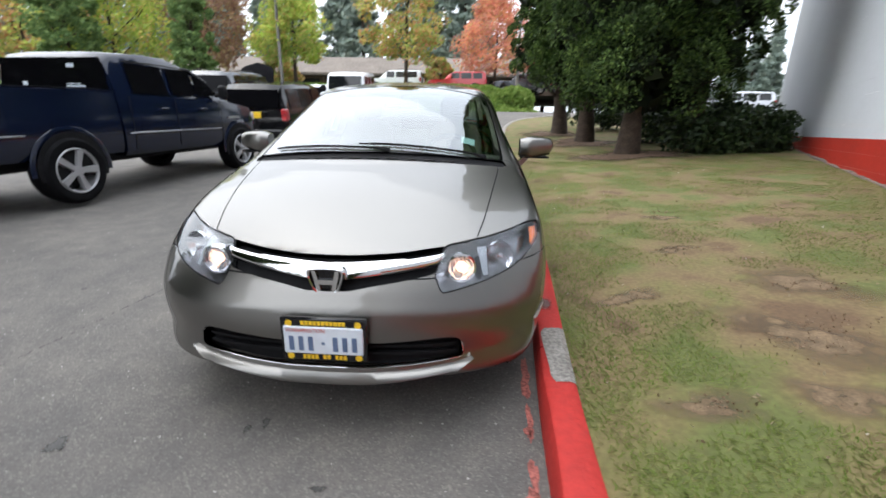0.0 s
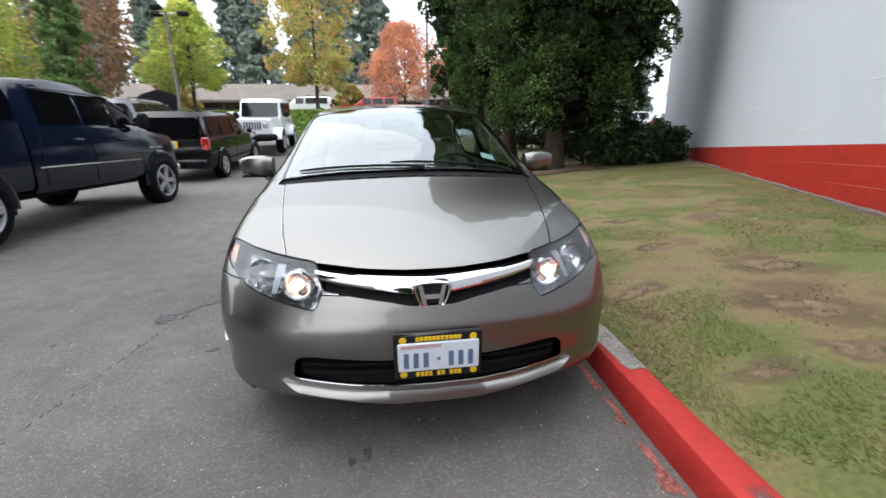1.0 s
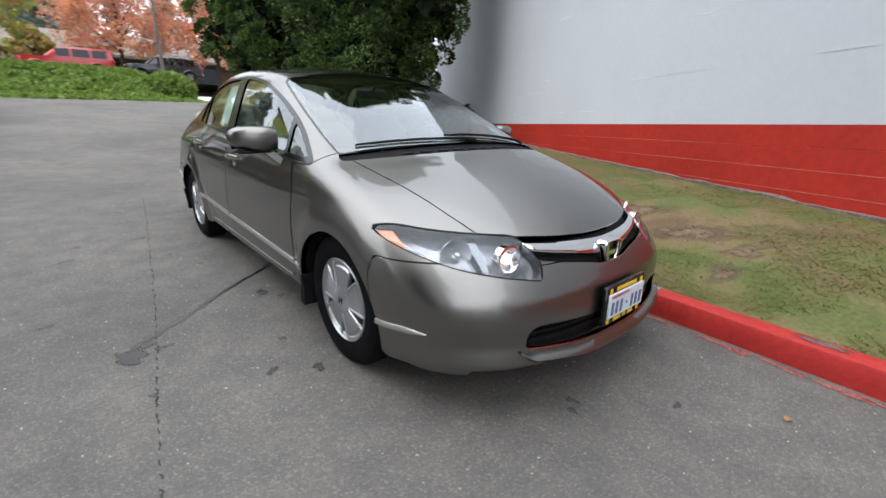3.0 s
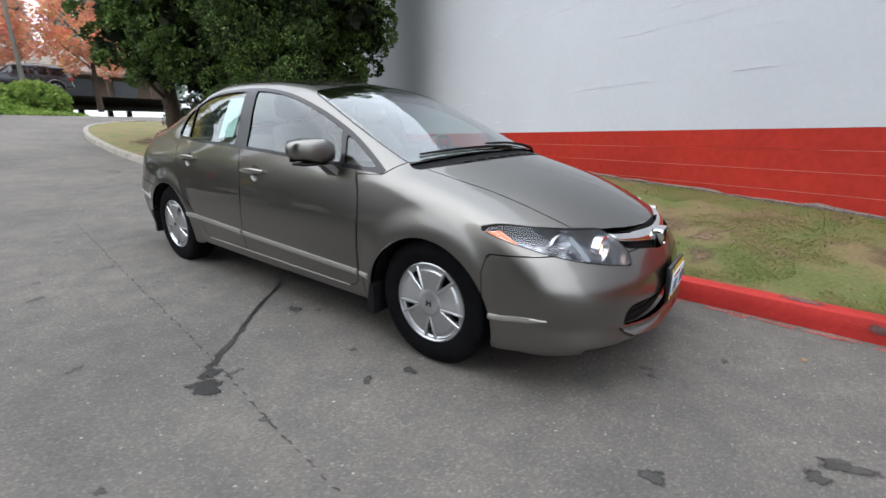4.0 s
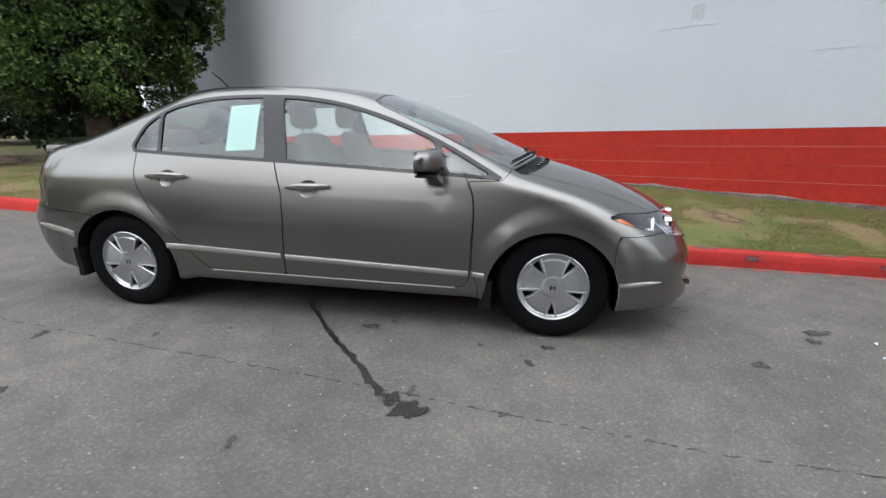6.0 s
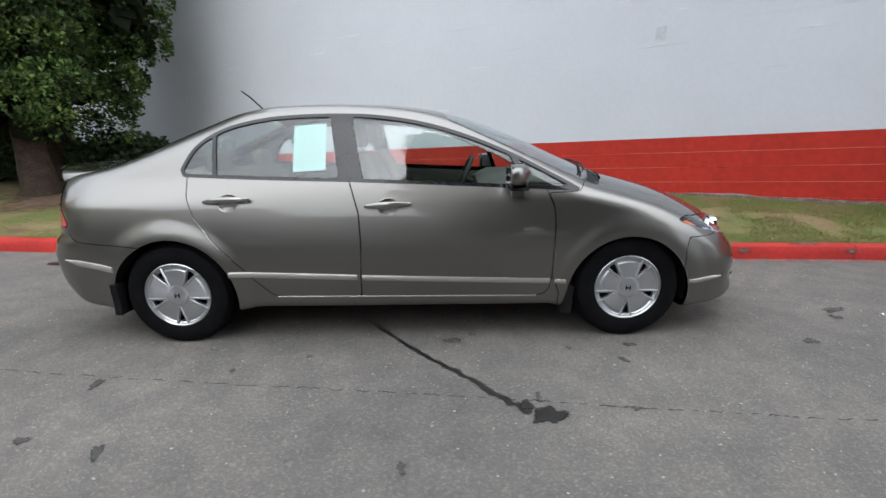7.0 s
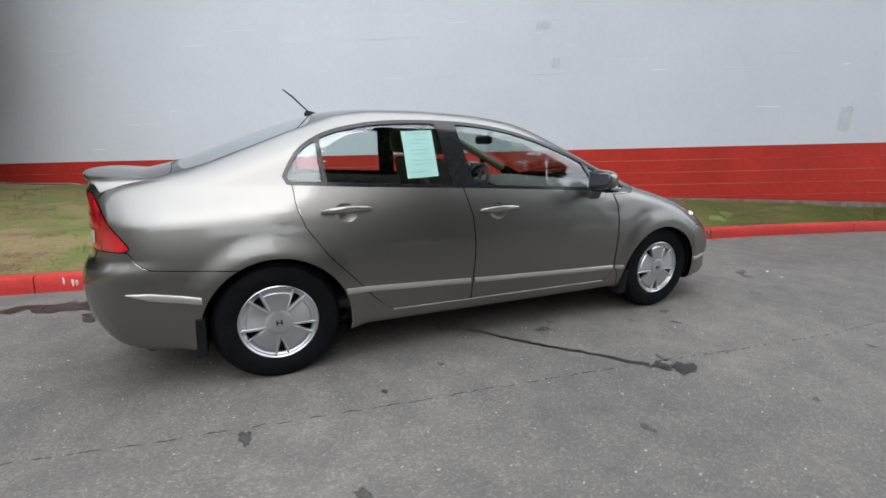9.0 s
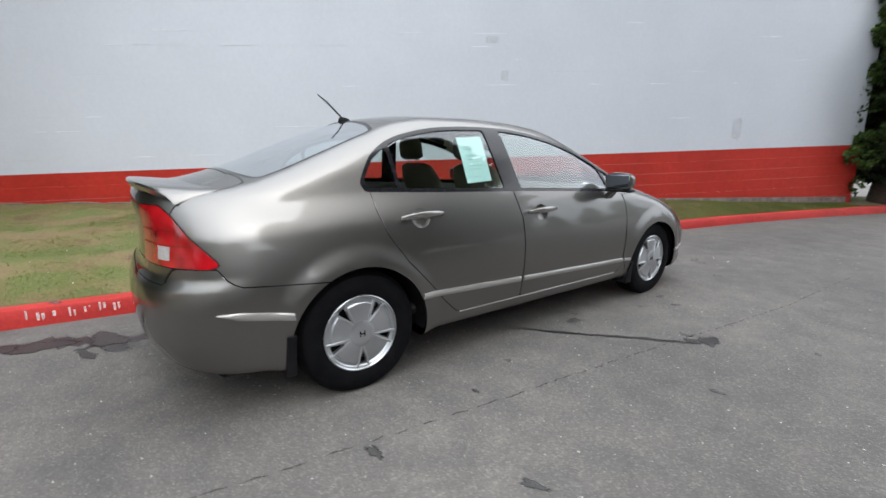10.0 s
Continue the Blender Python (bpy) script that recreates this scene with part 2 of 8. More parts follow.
def stain(name, base, rough=0.6, grain=70.0, reach=1.5):
    """Fluid soaked into the road: strong in the middle, broken and thin at the rim."""
    m = shade(name, base, rough, 0, 0.35, 9, 0.3, 90, 0.1, 150)
    n, l = m.node_tree.nodes, m.node_tree.links
    at = n.new("ShaderNodeAttribute")
    at.attribute_name = "soak"
    co = n.new("ShaderNodeTexCoord")
    no = n.new("ShaderNodeTexNoise")
    no.inputs["Scale"].default_value, no.inputs["Detail"].default_value = grain, 5
    l.new(co.outputs["Object"], no.inputs["Vector"])
    ma = n.new("ShaderNodeMath")
    ma.operation = "MULTIPLY_ADD"
    ma.inputs[1].default_value = reach
    l.new(at.outputs["Fac"], ma.inputs[0])
    l.new(no.outputs["Fac"], ma.inputs[2])
    mr = n.new("ShaderNodeMapRange")
    mr.inputs["From Min"].default_value, mr.inputs["From Max"].default_value = 0.72, 1.25
    l.new(ma.outputs["Value"], mr.inputs["Value"])
    l.new(mr.outputs["Result"], n["Principled BSDF"].inputs["Alpha"])
    return m


ASPHALT = asphalt()
TAR = stain("tar_and_oil", (0.020, 0.019, 0.018), 0.34, 60, 2.2)
OIL = stain("old_oil_stain", (0.044, 0.042, 0.039), 0.6, 50.0, 1.15)
CRACK = stain("crack_dirt", (0.048, 0.045, 0.041), 0.9, 60, 0.85)
EARTH = shade("lawn_soil", (0.16, 0.115, 0.07), 0.95, 0, 0.2, 2.1, 0.20, 40, 0.2, 30,
              stops=[(0.32, (0.128, 0.080, 0.043)), (0.41, (0.180, 0.130, 0.062)), (0.50, (0.160, 0.134, 0.052)), (0.60, (0.112, 0.128, 0.036))])
BARK = shade("brown_bark", (0.050, 0.034, 0.024), 0.95, 0, 0.35, 6, 0.4, 40, 0.9, 25)
KERBRED = shade("red_kerb_paint", (0.41, 0.030, 0.025), 0.6, 0, 0.16, 2.0, 0.10, 30, 0.25, 60, spec=0.25)
KERBGREY = shade("bare_concrete_kerb", (0.27, 0.25, 0.225), 0.9, 0, 0.25, 4, 0.35, 60, 0.6, 60)
FADED = shade("faded_red_gutter_paint", (0.33, 0.105, 0.085), 0.85, 0, 0.3, 8, 0.5, 70, 0.4, 120)
WALLWHITE = shade("white_painted_block", (0.545, 0.57, 0.612), 0.75, 0, 0.03, 0.8, 0.02, 18, 0.05, 30)
WALLRED = shade("red_painted_block", (0.41, 0.030, 0.019), 0.62, 0, 0.12, 1.0, 0.10, 14, 0.25, 45, spec=0.2)
WALLPATCH = shade("grey_wall_patch", (0.475, 0.495, 0.53), 0.8, 0, 0.06, 6, 0.1, 40, 0.3, 60)
CEMENT = shade("flaking_footing", (0.17, 0.135, 0.12), 0.95, 0, 0.3, 9, 0.4, 50, 0.8, 40)


# ---- mesh tools ----
def link(name, verts, faces, material, parent=None, label="", smooth=40, normals=None):
    me = bpy.data.meshes.new(name)
    me.from_pydata([tuple(v) for v in verts], [], [tuple(f) for f in faces])
    me.materials.append(material)
    if normals is not None:
        me.shade_smooth()
        me.normals_split_custom_set_from_vertices([tuple(q) for q in normals])
    elif smooth:
        me.shade_smooth()
        me.set_sharp_from_angle(angle=radians(smooth))
    ob = new(name, me)
    if parent is not None:
        ob.parent = parent
    if label:
        ob["label"] = label
    return ob


def thing(name, label, category, m=None, group=""):
    ob = new(name)
    ob.empty_display_size = 0.1
    if m is not None:
        ob.matrix_world = m
    return tagged(ob, label, category, group)


class Geo:
    """Collects vertices and faces of one mesh."""

    def __init__(self):
        self.v, self.f = [], []

    def add(self, verts, faces, m=None):
        k = len(self.v)
        self.v += [m @ Vector(p) for p in verts] if m is not None else [Vector(p) for p in verts]
        self.f += [tuple(i + k for i in q) for q in faces]
        return self

    def box(self, c, s, r=0.01, m=None):
        """Box with chamfered edges: centre, full size, chamfer."""
        h = [d / 2 for d in s]
        r = min(r, 0.49 * min(s))
        ids, verts = {}, []
        for sx in (-1, 1):
            for sy in (-1, 1):
                for sz in (-1, 1):
                    for ax in range(3):
                        p = [sx * (h[0] - r), sy * (h[1] - r), sz * (h[2] - r)]
                        p[ax] = (sx, sy, sz)[ax] * h[ax]
                        ids[sx, sy, sz, ax] = len(verts)
                        verts.append([c[i] + p[i] for i in range(3)])
        faces = []
        for ax in range(3):
            o = [i for i in range(3) if i != ax]
            for sg in (-1, 1):
                loop = []
                for a, b in ((-1, -1), (1, -1), (1, 1), (-1, 1)):
                    k = [0, 0, 0]
                    k[ax], k[o[0]], k[o[1]] = sg, a, b
                    loop.append(ids[(*k, ax)])
                flip = (sg > 0) != (ax != 1)
                faces.append(loop[::-1] if flip else loop)
            for a in (-1, 1):
                for b in (-1, 1):
                    k0, k1 = [0, 0, 0], [0, 0, 0]
                    k0[ax], k1[ax] = -1, 1
                    k0[o[0]] = k1[o[0]] = a
                    k0[o[1]] = k1[o[1]] = b
                    loop = [ids[(*k0, o[0])], ids[(*k1, o[0])], ids[(*k1, o[1])], ids[(*k0, o[1])]]
                    flip = (a * b > 0) == (ax != 1)
                    faces.append(loop[::-1] if flip else loop)
        for sx in (-1, 1):
            for sy in (-1, 1):
                for sz in (-1, 1):
                    loop = [ids[sx, sy, sz, i] for i in range(3)]
                    faces.append(loop if sx * sy * sz > 0 else loop[::-1])
        return self.add(verts, faces, m)

    def loft(self, rings, closed=True, caps=True):
        k = len(self.v)
        n = len(rings[0])
        self.v += [Vector(p) for ring in rings for p in ring]
        for i in range(len(rings) - 1):
            for j in range(n if closed else n - 1):
                a, b = k + i * n + j, k + i * n + (j + 1) % n
                self.f.append((a, b, b + n, a + n))
        if caps and closed:
            self.f.append(tuple(k + j for j in range(n))[::-1])
            self.f.append(tuple(k + (len(rings) - 1) * n + j for j in range(n)))
        return self

    def tube(self, path, r, n=8, caps=True):
        path = [Vector(p) for p in path]
        rs = r if hasattr(r, "__len__") else [r] * len(path)
        rings, up = [], Vector((0.13, 0.21, 1)).normalized()
        for i, p in enumerate(path):
            d = (path[min(i + 1, len(path) - 1)] - path[max(i - 1, 0)]).normalized()
            s = d.cross(up)
            if s.length < 1e-3:
                s = d.cross(Vector((1, 0, 0)))
            s.normalize()
            t = s.cross(d).normalized()
            rings.append([p + rs[i] * (math.cos(q) * s + math.sin(q) * t) for q in [2 * math.pi * j / n for j in range(n)]])
        return self.loft(rings, True, caps)

    def turn(self, prof, n=32, m=None, closed=False):
        """Profile of (radius, height) turned about z."""
        verts = [(r * math.cos(2 * math.pi * j / n), r * math.sin(2 * math.pi * j / n), h) for r, h in prof for j in range(n)]
        faces = []
        for i in range(len(prof) - (0 if closed else 1)):
            for j in range(n):
                a, b = i * n + j, i * n + (j + 1) % n
                c = ((i + 1) % len(prof)) * n
                faces.append((a, b, c + (j + 1) % n, c + j))
        return self.add(verts, faces, m)

    def prism(self, poly, lo, hi, axis="z", r=0.0):
        """Polygon drawn in the two other axes, from lo to hi along the axis."""
        def put(p, h):
            return {"z": (p[0], p[1], h), "x": (h, p[0], p[1]), "y": (p[0], h, p[1])}[axis]
        return self.loft([[put(p, lo) for p in poly], [put(p, hi) for p in poly]])

    def make(self, name, material, parent=None, label="", smooth=40):
        ob = link(name, self.v, self.f, material, parent, label, smooth)
        b = bmesh.new()
        b.from_mesh(ob.data)
        bmesh.ops.recalc_face_normals(b, faces=b.faces)
        b.to_mesh(ob.data)
        b.free()
        return ob


def spline(pts, per=8, closed=False):
    """Dense smooth polyline through the points."""
    p = np.array(pts, float)
    n, out = len(p), []
    for i in range(n if closed else n - 1):
        a, b, c, d = [p[(i + k) % n] if closed else p[min(max(i + k, 0), n - 1)] for k in (-1, 0, 1, 2)]
        for t in np.arange(per) / per:
            out.append(0.5 * (2 * b + (c - a) * t + (2 * a - 5 * b + 4 * c - d) * t * t + (3 * b - a - 3 * c + d) * t ** 3))
    if not closed:
        out.append(p[-1])
    return np.array(out)


def ss(v, a, b):
    t = np.clip((v - a) / (b - a), 0, 1)
    return t * t * (3 - 2 * t)


# ---- ground ----
def soft(v, k=1.5):
    return np.log1p(np.exp(np.clip(v * k, -40, 40))) / k


def road_z(x, y):
    """The road: level where the saloon stands, climbing behind it."""
    return 0.04 * soft(y - 4.0) + 0.05 * soft(y - 11.0) - 0.09 * soft(y - 23.5)


KERB = spline([(-7.0, -21), (-4.0, -15), (-2.2, -11), (-0.98, -7.8), (0.0, -4.9), (0.56, -2.6), (0.76, -1.0), (0.84, 0.2), (1.00, 2.0),
               (1.17, 4.5), (1.25, 7.0), (1.32, 10.0), (1.46, 13.0), (1.85, 16.0), (2.7, 18.3), (4.6, 20.0), (8.5, 20.8), (14, 21), (30, 21.3)], 10)
WALL_A, WALL_B, WALL_LO, WALL_HI = 3.392, 0.491, -7.7, 12.9


def kerb_x(y):
    return np.interp(y, KERB[:, 1][:150], KERB[:, 0][:150])


def lawn_z(x, y):
    """The lawn rises from the kerb to the foot of the wall."""
    foot = 0.427 + 0.017 * y
    edge = road_z(x, y) + 0.115
    wide = np.maximum(WALL_A + WALL_B * y - kerb_x(y), 1.2)
    u = np.clip((x - kerb_x(y) - 0.14) / wide, 0, 1.3)
    return edge + u * np.maximum(foot - edge, 0.03) + 0.012 * np.sin(3.1 * x + 1.7 * y) * np.sin(2.3 * y - 0.8 * x)


def strip_between(left, right, n, zf):
    """Sheet of quads between two polylines of equal length."""
    verts, faces = [], []
    for a, b in zip(left, right):
        for t in np.linspace(0, 1, n):
            x, y = a[0] + (b[0] - a[0]) * t, a[1] + (b[1] - a[1]) * t
            verts.append((x, y, float(zf(x, y))))
    for i in range(len(left) - 1):
        for j in range(n - 1):
            a = i * n + j
            faces.append((a, a + 1, a + n + 1, a + n))
    return verts, faces


# road
ys = np.concatenate([np.linspace(-60, -21, 14), np.linspace(-20, 24, 89), np.linspace(25, 60, 12)])
xs = np.concatenate([np.linspace(-70, -8, 18), np.linspace(-7, 4, 34), np.linspace(5, 34, 16)])
verts = [(x, y, float(road_z(x, y))) for y in ys for x in xs]
nx = len(xs)
faces = [(i * nx + j, i * nx + j + 1, (i + 1) * nx + j + 1, (i + 1) * nx + j) for i in range(len(ys) - 1) for j in range(nx - 1)]
tagged(link("road", verts, faces, ASPHALT, smooth=60), "worn grey asphalt drive with pale stones, cracks and oil spots", "road", kind="structure")

# land beyond, to the horizon
hor = Geo()
hor.add([(-900, -900, -0.6), (900, -900, -0.6), (900, 900, -0.6), (-900, 900, -0.6)], [(0, 1, 2, 3)])
FIELD = shade("distant_ground", (0.10, 0.105, 0.07), 0.95, 0, 0.3, 0.05, 0.2, 2)
tagged(hor.make("ground", FIELD, smooth=0), "flat land reaching away to the horizon", "ground", kind="structure")

# lawn behind the kerb
inner = [p for p in KERB if -21 <= p[1] <= 19.8]
def beside(p, d):
    i = int(np.argmin(((KERB - p) ** 2).sum(1)))
    t = KERB[min(i + 1, len(KERB) - 1)] - KERB[max(i - 1, 0)]
    t = t / np.linalg.norm(t)
    return np.array((p[0] + t[1] * d, p[1] - t[0] * d))
left = [beside(p, 0.135) for p in inner]
right = [(max(WALL_A + WALL_B * min(p[1], 16) + 0.35, p[0] + 1.0) + (8 if p[1] > 11.5 else 0), p[1]) for p in inner]
v, f = strip_between(left, right, 26, lawn_z)
tagged(link("lawn", v, f, EARTH, smooth=60), "patchy green lawn with bare brown soil and dry straw", "lawn", kind="structure")

# kerb: separate cast lengths with red paint, bare grey further up the drive
kerb_line = np.array([p for p in KERB if -16 < p[1] < 20.2])
seg = np.r_[0, np.cumsum(np.linalg.norm(np.diff(kerb_line, axis=0), axis=1))]
total = seg[-1]
start_len = 2.42
kerb_red = thing("kerb", "concrete kerb painted red, chipped at the joints", "kerb")
kerb_red["kind"] = "structure"
pos = 0.0
while pos < total - 0.2:
    end = min(pos + start_len, total)
    ring_list = []
    for sgl in np.linspace(pos + 0.004, end - 0.004, 12):
        x = np.interp(sgl, seg, kerb_line[:, 0])
        y = np.interp(sgl, seg, kerb_line[:, 1])
        x2 = np.interp(sgl + 0.02, seg, kerb_line[:, 0])
        y2 = np.interp(sgl + 0.02, seg, kerb_line[:, 1])
        t = np.array((x2 - x, y2 - y))
        t = t / (np.linalg.norm(t) + 1e-9)
        q = np.array((t[1], -t[0]))
        z0 = float(road_z(x, y))
        w = 0.006 * math.sin(7 * sgl) + 0.004 * math.sin(19 * sgl + 1)
        prof = [(0.0, -0.12), (0.006, 0.05), (0.013 + w * 0.6, 0.112), (0.020 + w * 0.6, 0.126), (0.032 + w, 0.132), (0.122, 0.136), (0.146, 0.126), (0.152, 0.06), (0.152, -0.12)]
        ring_list.append([(x + q[0] * a, y + q[1] * a, z0 + b) for a, b in prof])
    gk = Geo().loft(ring_list)
    mid_y = np.interp((pos + end) / 2, seg, kerb_line[:, 1])
    gk.make("kerb_stone", KERBRED if mid_y < 7.6 else KERBGREY, kerb_red, "" if mid_y < 7.6 else "bare grey weathered concrete", smooth=30)
    pos = end

# ---- the saloon: one smooth body form, cut into panels ----
class Curve:
    """Monotone smooth curve through points."""

    def __init__(self, pts):
        self.x, self.y = np.array(pts, float).T
        h, d = np.diff(self.x), np.diff(self.y) / np.diff(self.x)
        m = np.zeros(len(self.x))
        m[0], m[-1] = d[0], d[-1]
        for i in range(1, len(m) - 1):
            if d[i - 1] * d[i] > 0:
                w1, w2 = 2 * h[i] + h[i - 1], h[i] + 2 * h[i - 1]
                m[i] = (w1 + w2) / (w1 / d[i - 1] + w2 / d[i])
        self.m, self.h = m, h

    def __call__(self, q):
        q = np.asarray(q, float)
        c = np.clip(q, self.x[0], self.x[-1])
        i = np.clip(np.searchsorted(self.x, c) - 1, 0, len(self.h) - 1)
        h = self.h[i]
        t = (c - self.x[i]) / h
        return ((2 * t ** 3 - 3 * t ** 2 + 1) * self.y[i] + (t ** 3 - 2 * t ** 2 + t) * h * self.m[i]
                + (-2 * t ** 3 + 3 * t ** 2) * self.y[i + 1] + (t ** 3 - t ** 2) * h * self.m[i + 1])


def fair(pts):
    """Natural cubic through the points, with no break in its bend."""
    c = Curve(pts)
    n, h, d = len(c.x), c.h, np.diff(c.y) / c.h
    A, b = np.zeros((n, n)), np.zeros(n)
    A[0, :2], b[0] = (2, 1), 3 * d[0]
    A[-1, -2:], b[-1] = (1, 2), 3 * d[-1]
    for i in range(1, n - 1):
        A[i, i - 1:i + 2] = h[i], 2 * (h[i] + h[i - 1]), h[i - 1]
        b[i] = 3 * (h[i] * d[i - 1] + h[i - 1] * d[i])
    c.m = np.linalg.solve(A, b)
    return c


TOP = Curve([(-0.4, 0.30), (0.02, 0.602), (0.06, 0.635), (0.12, 0.675), (0.27, 0.757), (0.48, 0.842), (0.70, 0.905), (0.86, 0.948), (0.98, 0.995),
             (1.12, 1.054), (1.48, 1.218), (1.86, 1.354), (2.08, 1.402), (2.40, 1.434), (2.70, 1.444), (2.98, 1.439), (3.20, 1.416),
             (3.48, 1.336), (3.74, 1.239), (3.95, 1.155), (4.10, 1.105), (4.25, 1.072), (4.45, 1.045), (4.9, 1.00)])
NOSE = Curve([(0.0, 0.10), (0.17, 0.045), (0.21, 0.000), (0.245, -0.014), (0.275, -0.008), (0.33, 0.004), (0.40, 0.000), (0.48, 0.010), (0.53, 0.032),
              (0.59, 0.060), (0.66, 0.10), (0.75, 0.15), (1.0, 0.2), (1.6, 0.2)])
TAIL = Curve([(0.0, 4.25), (0.20, 4.36), (0.30, 4.43), (0.42, 4.475), (0.56, 4.485), (0.64, 4.465), (0.70, 4.425), (0.88, 4.415), (1.0, 4.430), (1.08, 4.44), (1.6, 4.44)])
WIDE = fair([(-0.5, 0.870), (0.4, 0.872), (0.9, 0.876), (2.2, 0.878), (3.4, 0.876), (3.9, 0.866), (4.2, 0.850), (5.0, 0.83)])
LEAN = fair([(0.0, 0.060), (0.2, 0.034), (0.40, 0.009), (0.54, 0.0), (0.68, 0.007), (0.78, 0.021), (0.88, 0.043), (0.96, 0.069), (1.05, 0.107),
              (1.20, 0.170), (1.345, 0.240), (1.6, 0.37)])
WAIST = fair([(-0.5, 0.03), (0.9, 0.035), (1.3, 0.030), (1.9, 0.008), (2.4, 0.0), (3.0, 0.004), (3.5, 0.030), (4.0, 0.052), (4.6, 0.056)])
SILL = Curve([(-0.5, 0.165), (0.3, 0.17), (0.6, 0.20), (1.4, 0.205), (3.2, 0.222), (4.0, 0.232), (4.3, 0.245), (4.6, 0.28)])
AXLES = ((0.87, 0.300), (3.57, 0.305))


def smax(a, b, k):
    h = np.maximum(k - np.abs(a - b), 0) / k
    return np.maximum(a, b) + h * h * k * 0.25


def form(x, y, z):
    """Below nought inside the body."""
    a = np.abs(x)
    w = WIDE(y) - LEAN(z) - WAIST(y) * ss(z, 0.84, 1.02)
    f0, r0 = NOSE(z), TAIL(z)
    fr = np.maximum(0, (f0 + 0.565 - y) / 0.565)
    rr = np.maximum(0, (y - (r0 - 0.47)) / 0.47)
    p = 2.55 + 0.45 * ss(y, 2.4, 3.6)
    plan = (((a / w) ** p + fr ** p + rr ** p) ** (1 / p) - 1) * 0.8
    yy = y - 0.42 * a * a * (1 - ss(y, 1.5, 2.4)) + 0.30 * a * a * ss(y, 2.8, 3.4)
    top = TOP(yy) - (0.05 + 0.075 * ss(y, 1.2, 2.3) - 0.05 * ss(y, 3.5, 4.1)) * a * a
    slope = (TOP(yy + 0.01) - TOP(yy - 0.01)) / 0.02
    up = (z - top) / np.sqrt(1 + slope * slope)
    f = smax(plan, up, 0.075 + 0.03 * ss(z, 0.95, 1.3))
    f = smax(f, (SILL(y) - z) * 0.9, 0.05)
    side = ss(a, 0.60, 0.74)
    for yc, zc in AXLES:
        r = np.hypot(y - yc, z - zc)
        f = f - 0.015 * (1 - ss(r, 0.37, 0.485)) * side
    return f


def slope_of(P, h=0.004):
    x, y, z = P.T
    g = np.stack([form(x + h, y, z) - form(x - h, y, z), form(x, y + h, z) - form(x, y - h, z), form(x, y, z + h) - form(x, y, z - h)], 1)
    return g / (np.linalg.norm(g, axis=1, keepdims=True) + 1e-12)


def cast(o, d, lo=0.02, hi=1.9, steps=90):
    """First way out of the body along each ray."""
    t = np.full(len(o), lo)
    hit = np.full(len(o), hi)
    done = np.zeros(len(o), bool)
    for s in np.linspace(lo, hi, steps)[1:]:
        P = o + d * s
        out = (form(*P.T) > 0) & ~done
        hit[out], t[out] = s, s - (hi - lo) / (steps - 1)
        done |= out
    a, b = t.copy(), hit.copy()
    for _ in range(22):
        m = (a + b) / 2
        out = form(*(o + d * m[:, None]).T) > 0
        b[out], a[~out] = m[out], m[~out]
    return o + d * ((a + b) / 2)[:, None]


class Table:
    """Points and directions of the surface over a grid, for quick look-up."""

    def __init__(self, us, vs, origin, way, lo, hi):
        self.us, self.vs = us, vs
        U, W = np.meshgrid(us, vs, indexing="ij")
        o = origin(U.ravel(), W.ravel())
        d = np.tile(np.array(way, float), (len(o), 1))
        a, b = np.full(len(o), lo), np.full(len(o), hi)
        for _ in range(22):
            m = (a + b) / 2
            out = form(*(o + d * m[:, None]).T) > 0
            b, a = np.where(out, m, b), np.where(out, a, m)
        P = o + d * ((a + b) / 2)[:, None]
        self.P, self.N = P.reshape(len(us), len(vs), 3), slope_of(P).reshape(len(us), len(vs), 3)

    def at(self, u, w, off):
        fu = (min(max(u, self.us[0]), self.us[-1] - 1e-6) - self.us[0]) / (self.us[1] - self.us[0])
        fw = (min(max(w, self.vs[0]), self.vs[-1] - 1e-6) - self.vs[0]) / (self.vs[1] - self.vs[0])
        i, j = int(fu), int(fw)
        s, t = fu - i, fw - j
        k = ((1 - s) * (1 - t), s * (1 - t), (1 - s) * t, s * t)
        q = ((i, j), (i + 1, j), (i, j + 1), (i + 1, j + 1))
        P = sum(c * self.P[p] for c, p in zip(k, q))
        N = sum(c * self.N[p] for c, p in zip(k, q))
        return P + off * N / np.linalg.norm(N)


SIDE = Table(np.linspace(0.2, 4.3, 206), np.linspace(0.22, 1.36, 115), lambda u, w: np.stack([0 * u, u, w], 1), (-1, 0, 0), 0.0, 1.2)
FACE = Table(np.linspace(-0.75, 0.75, 151), np.linspace(0.22, 0.72, 51), lambda u, w: np.stack([u, 0 * u + 0.95, w], 1), (0, -1, 0), 0.0, 1.4)
CROWN = Table(np.linspace(-0.72, 0.72, 97), np.linspace(0.1, 4.45, 218), lambda u, w: np.stack([u, w, 0 * u + 0.5], 1), (0, 0, 1), 0.0, 1.2)


def side_x(y, z, off=0.0):
    """Point of the right-hand flank at (y, z), moved outwards."""
    return SIDE.at(y, z, off)


def nose_y(x, z, off=0.0):
    return FACE.at(x, z, off)


def top_z(x, y, off=0.0):
    return CROWN.at(x, y, off)


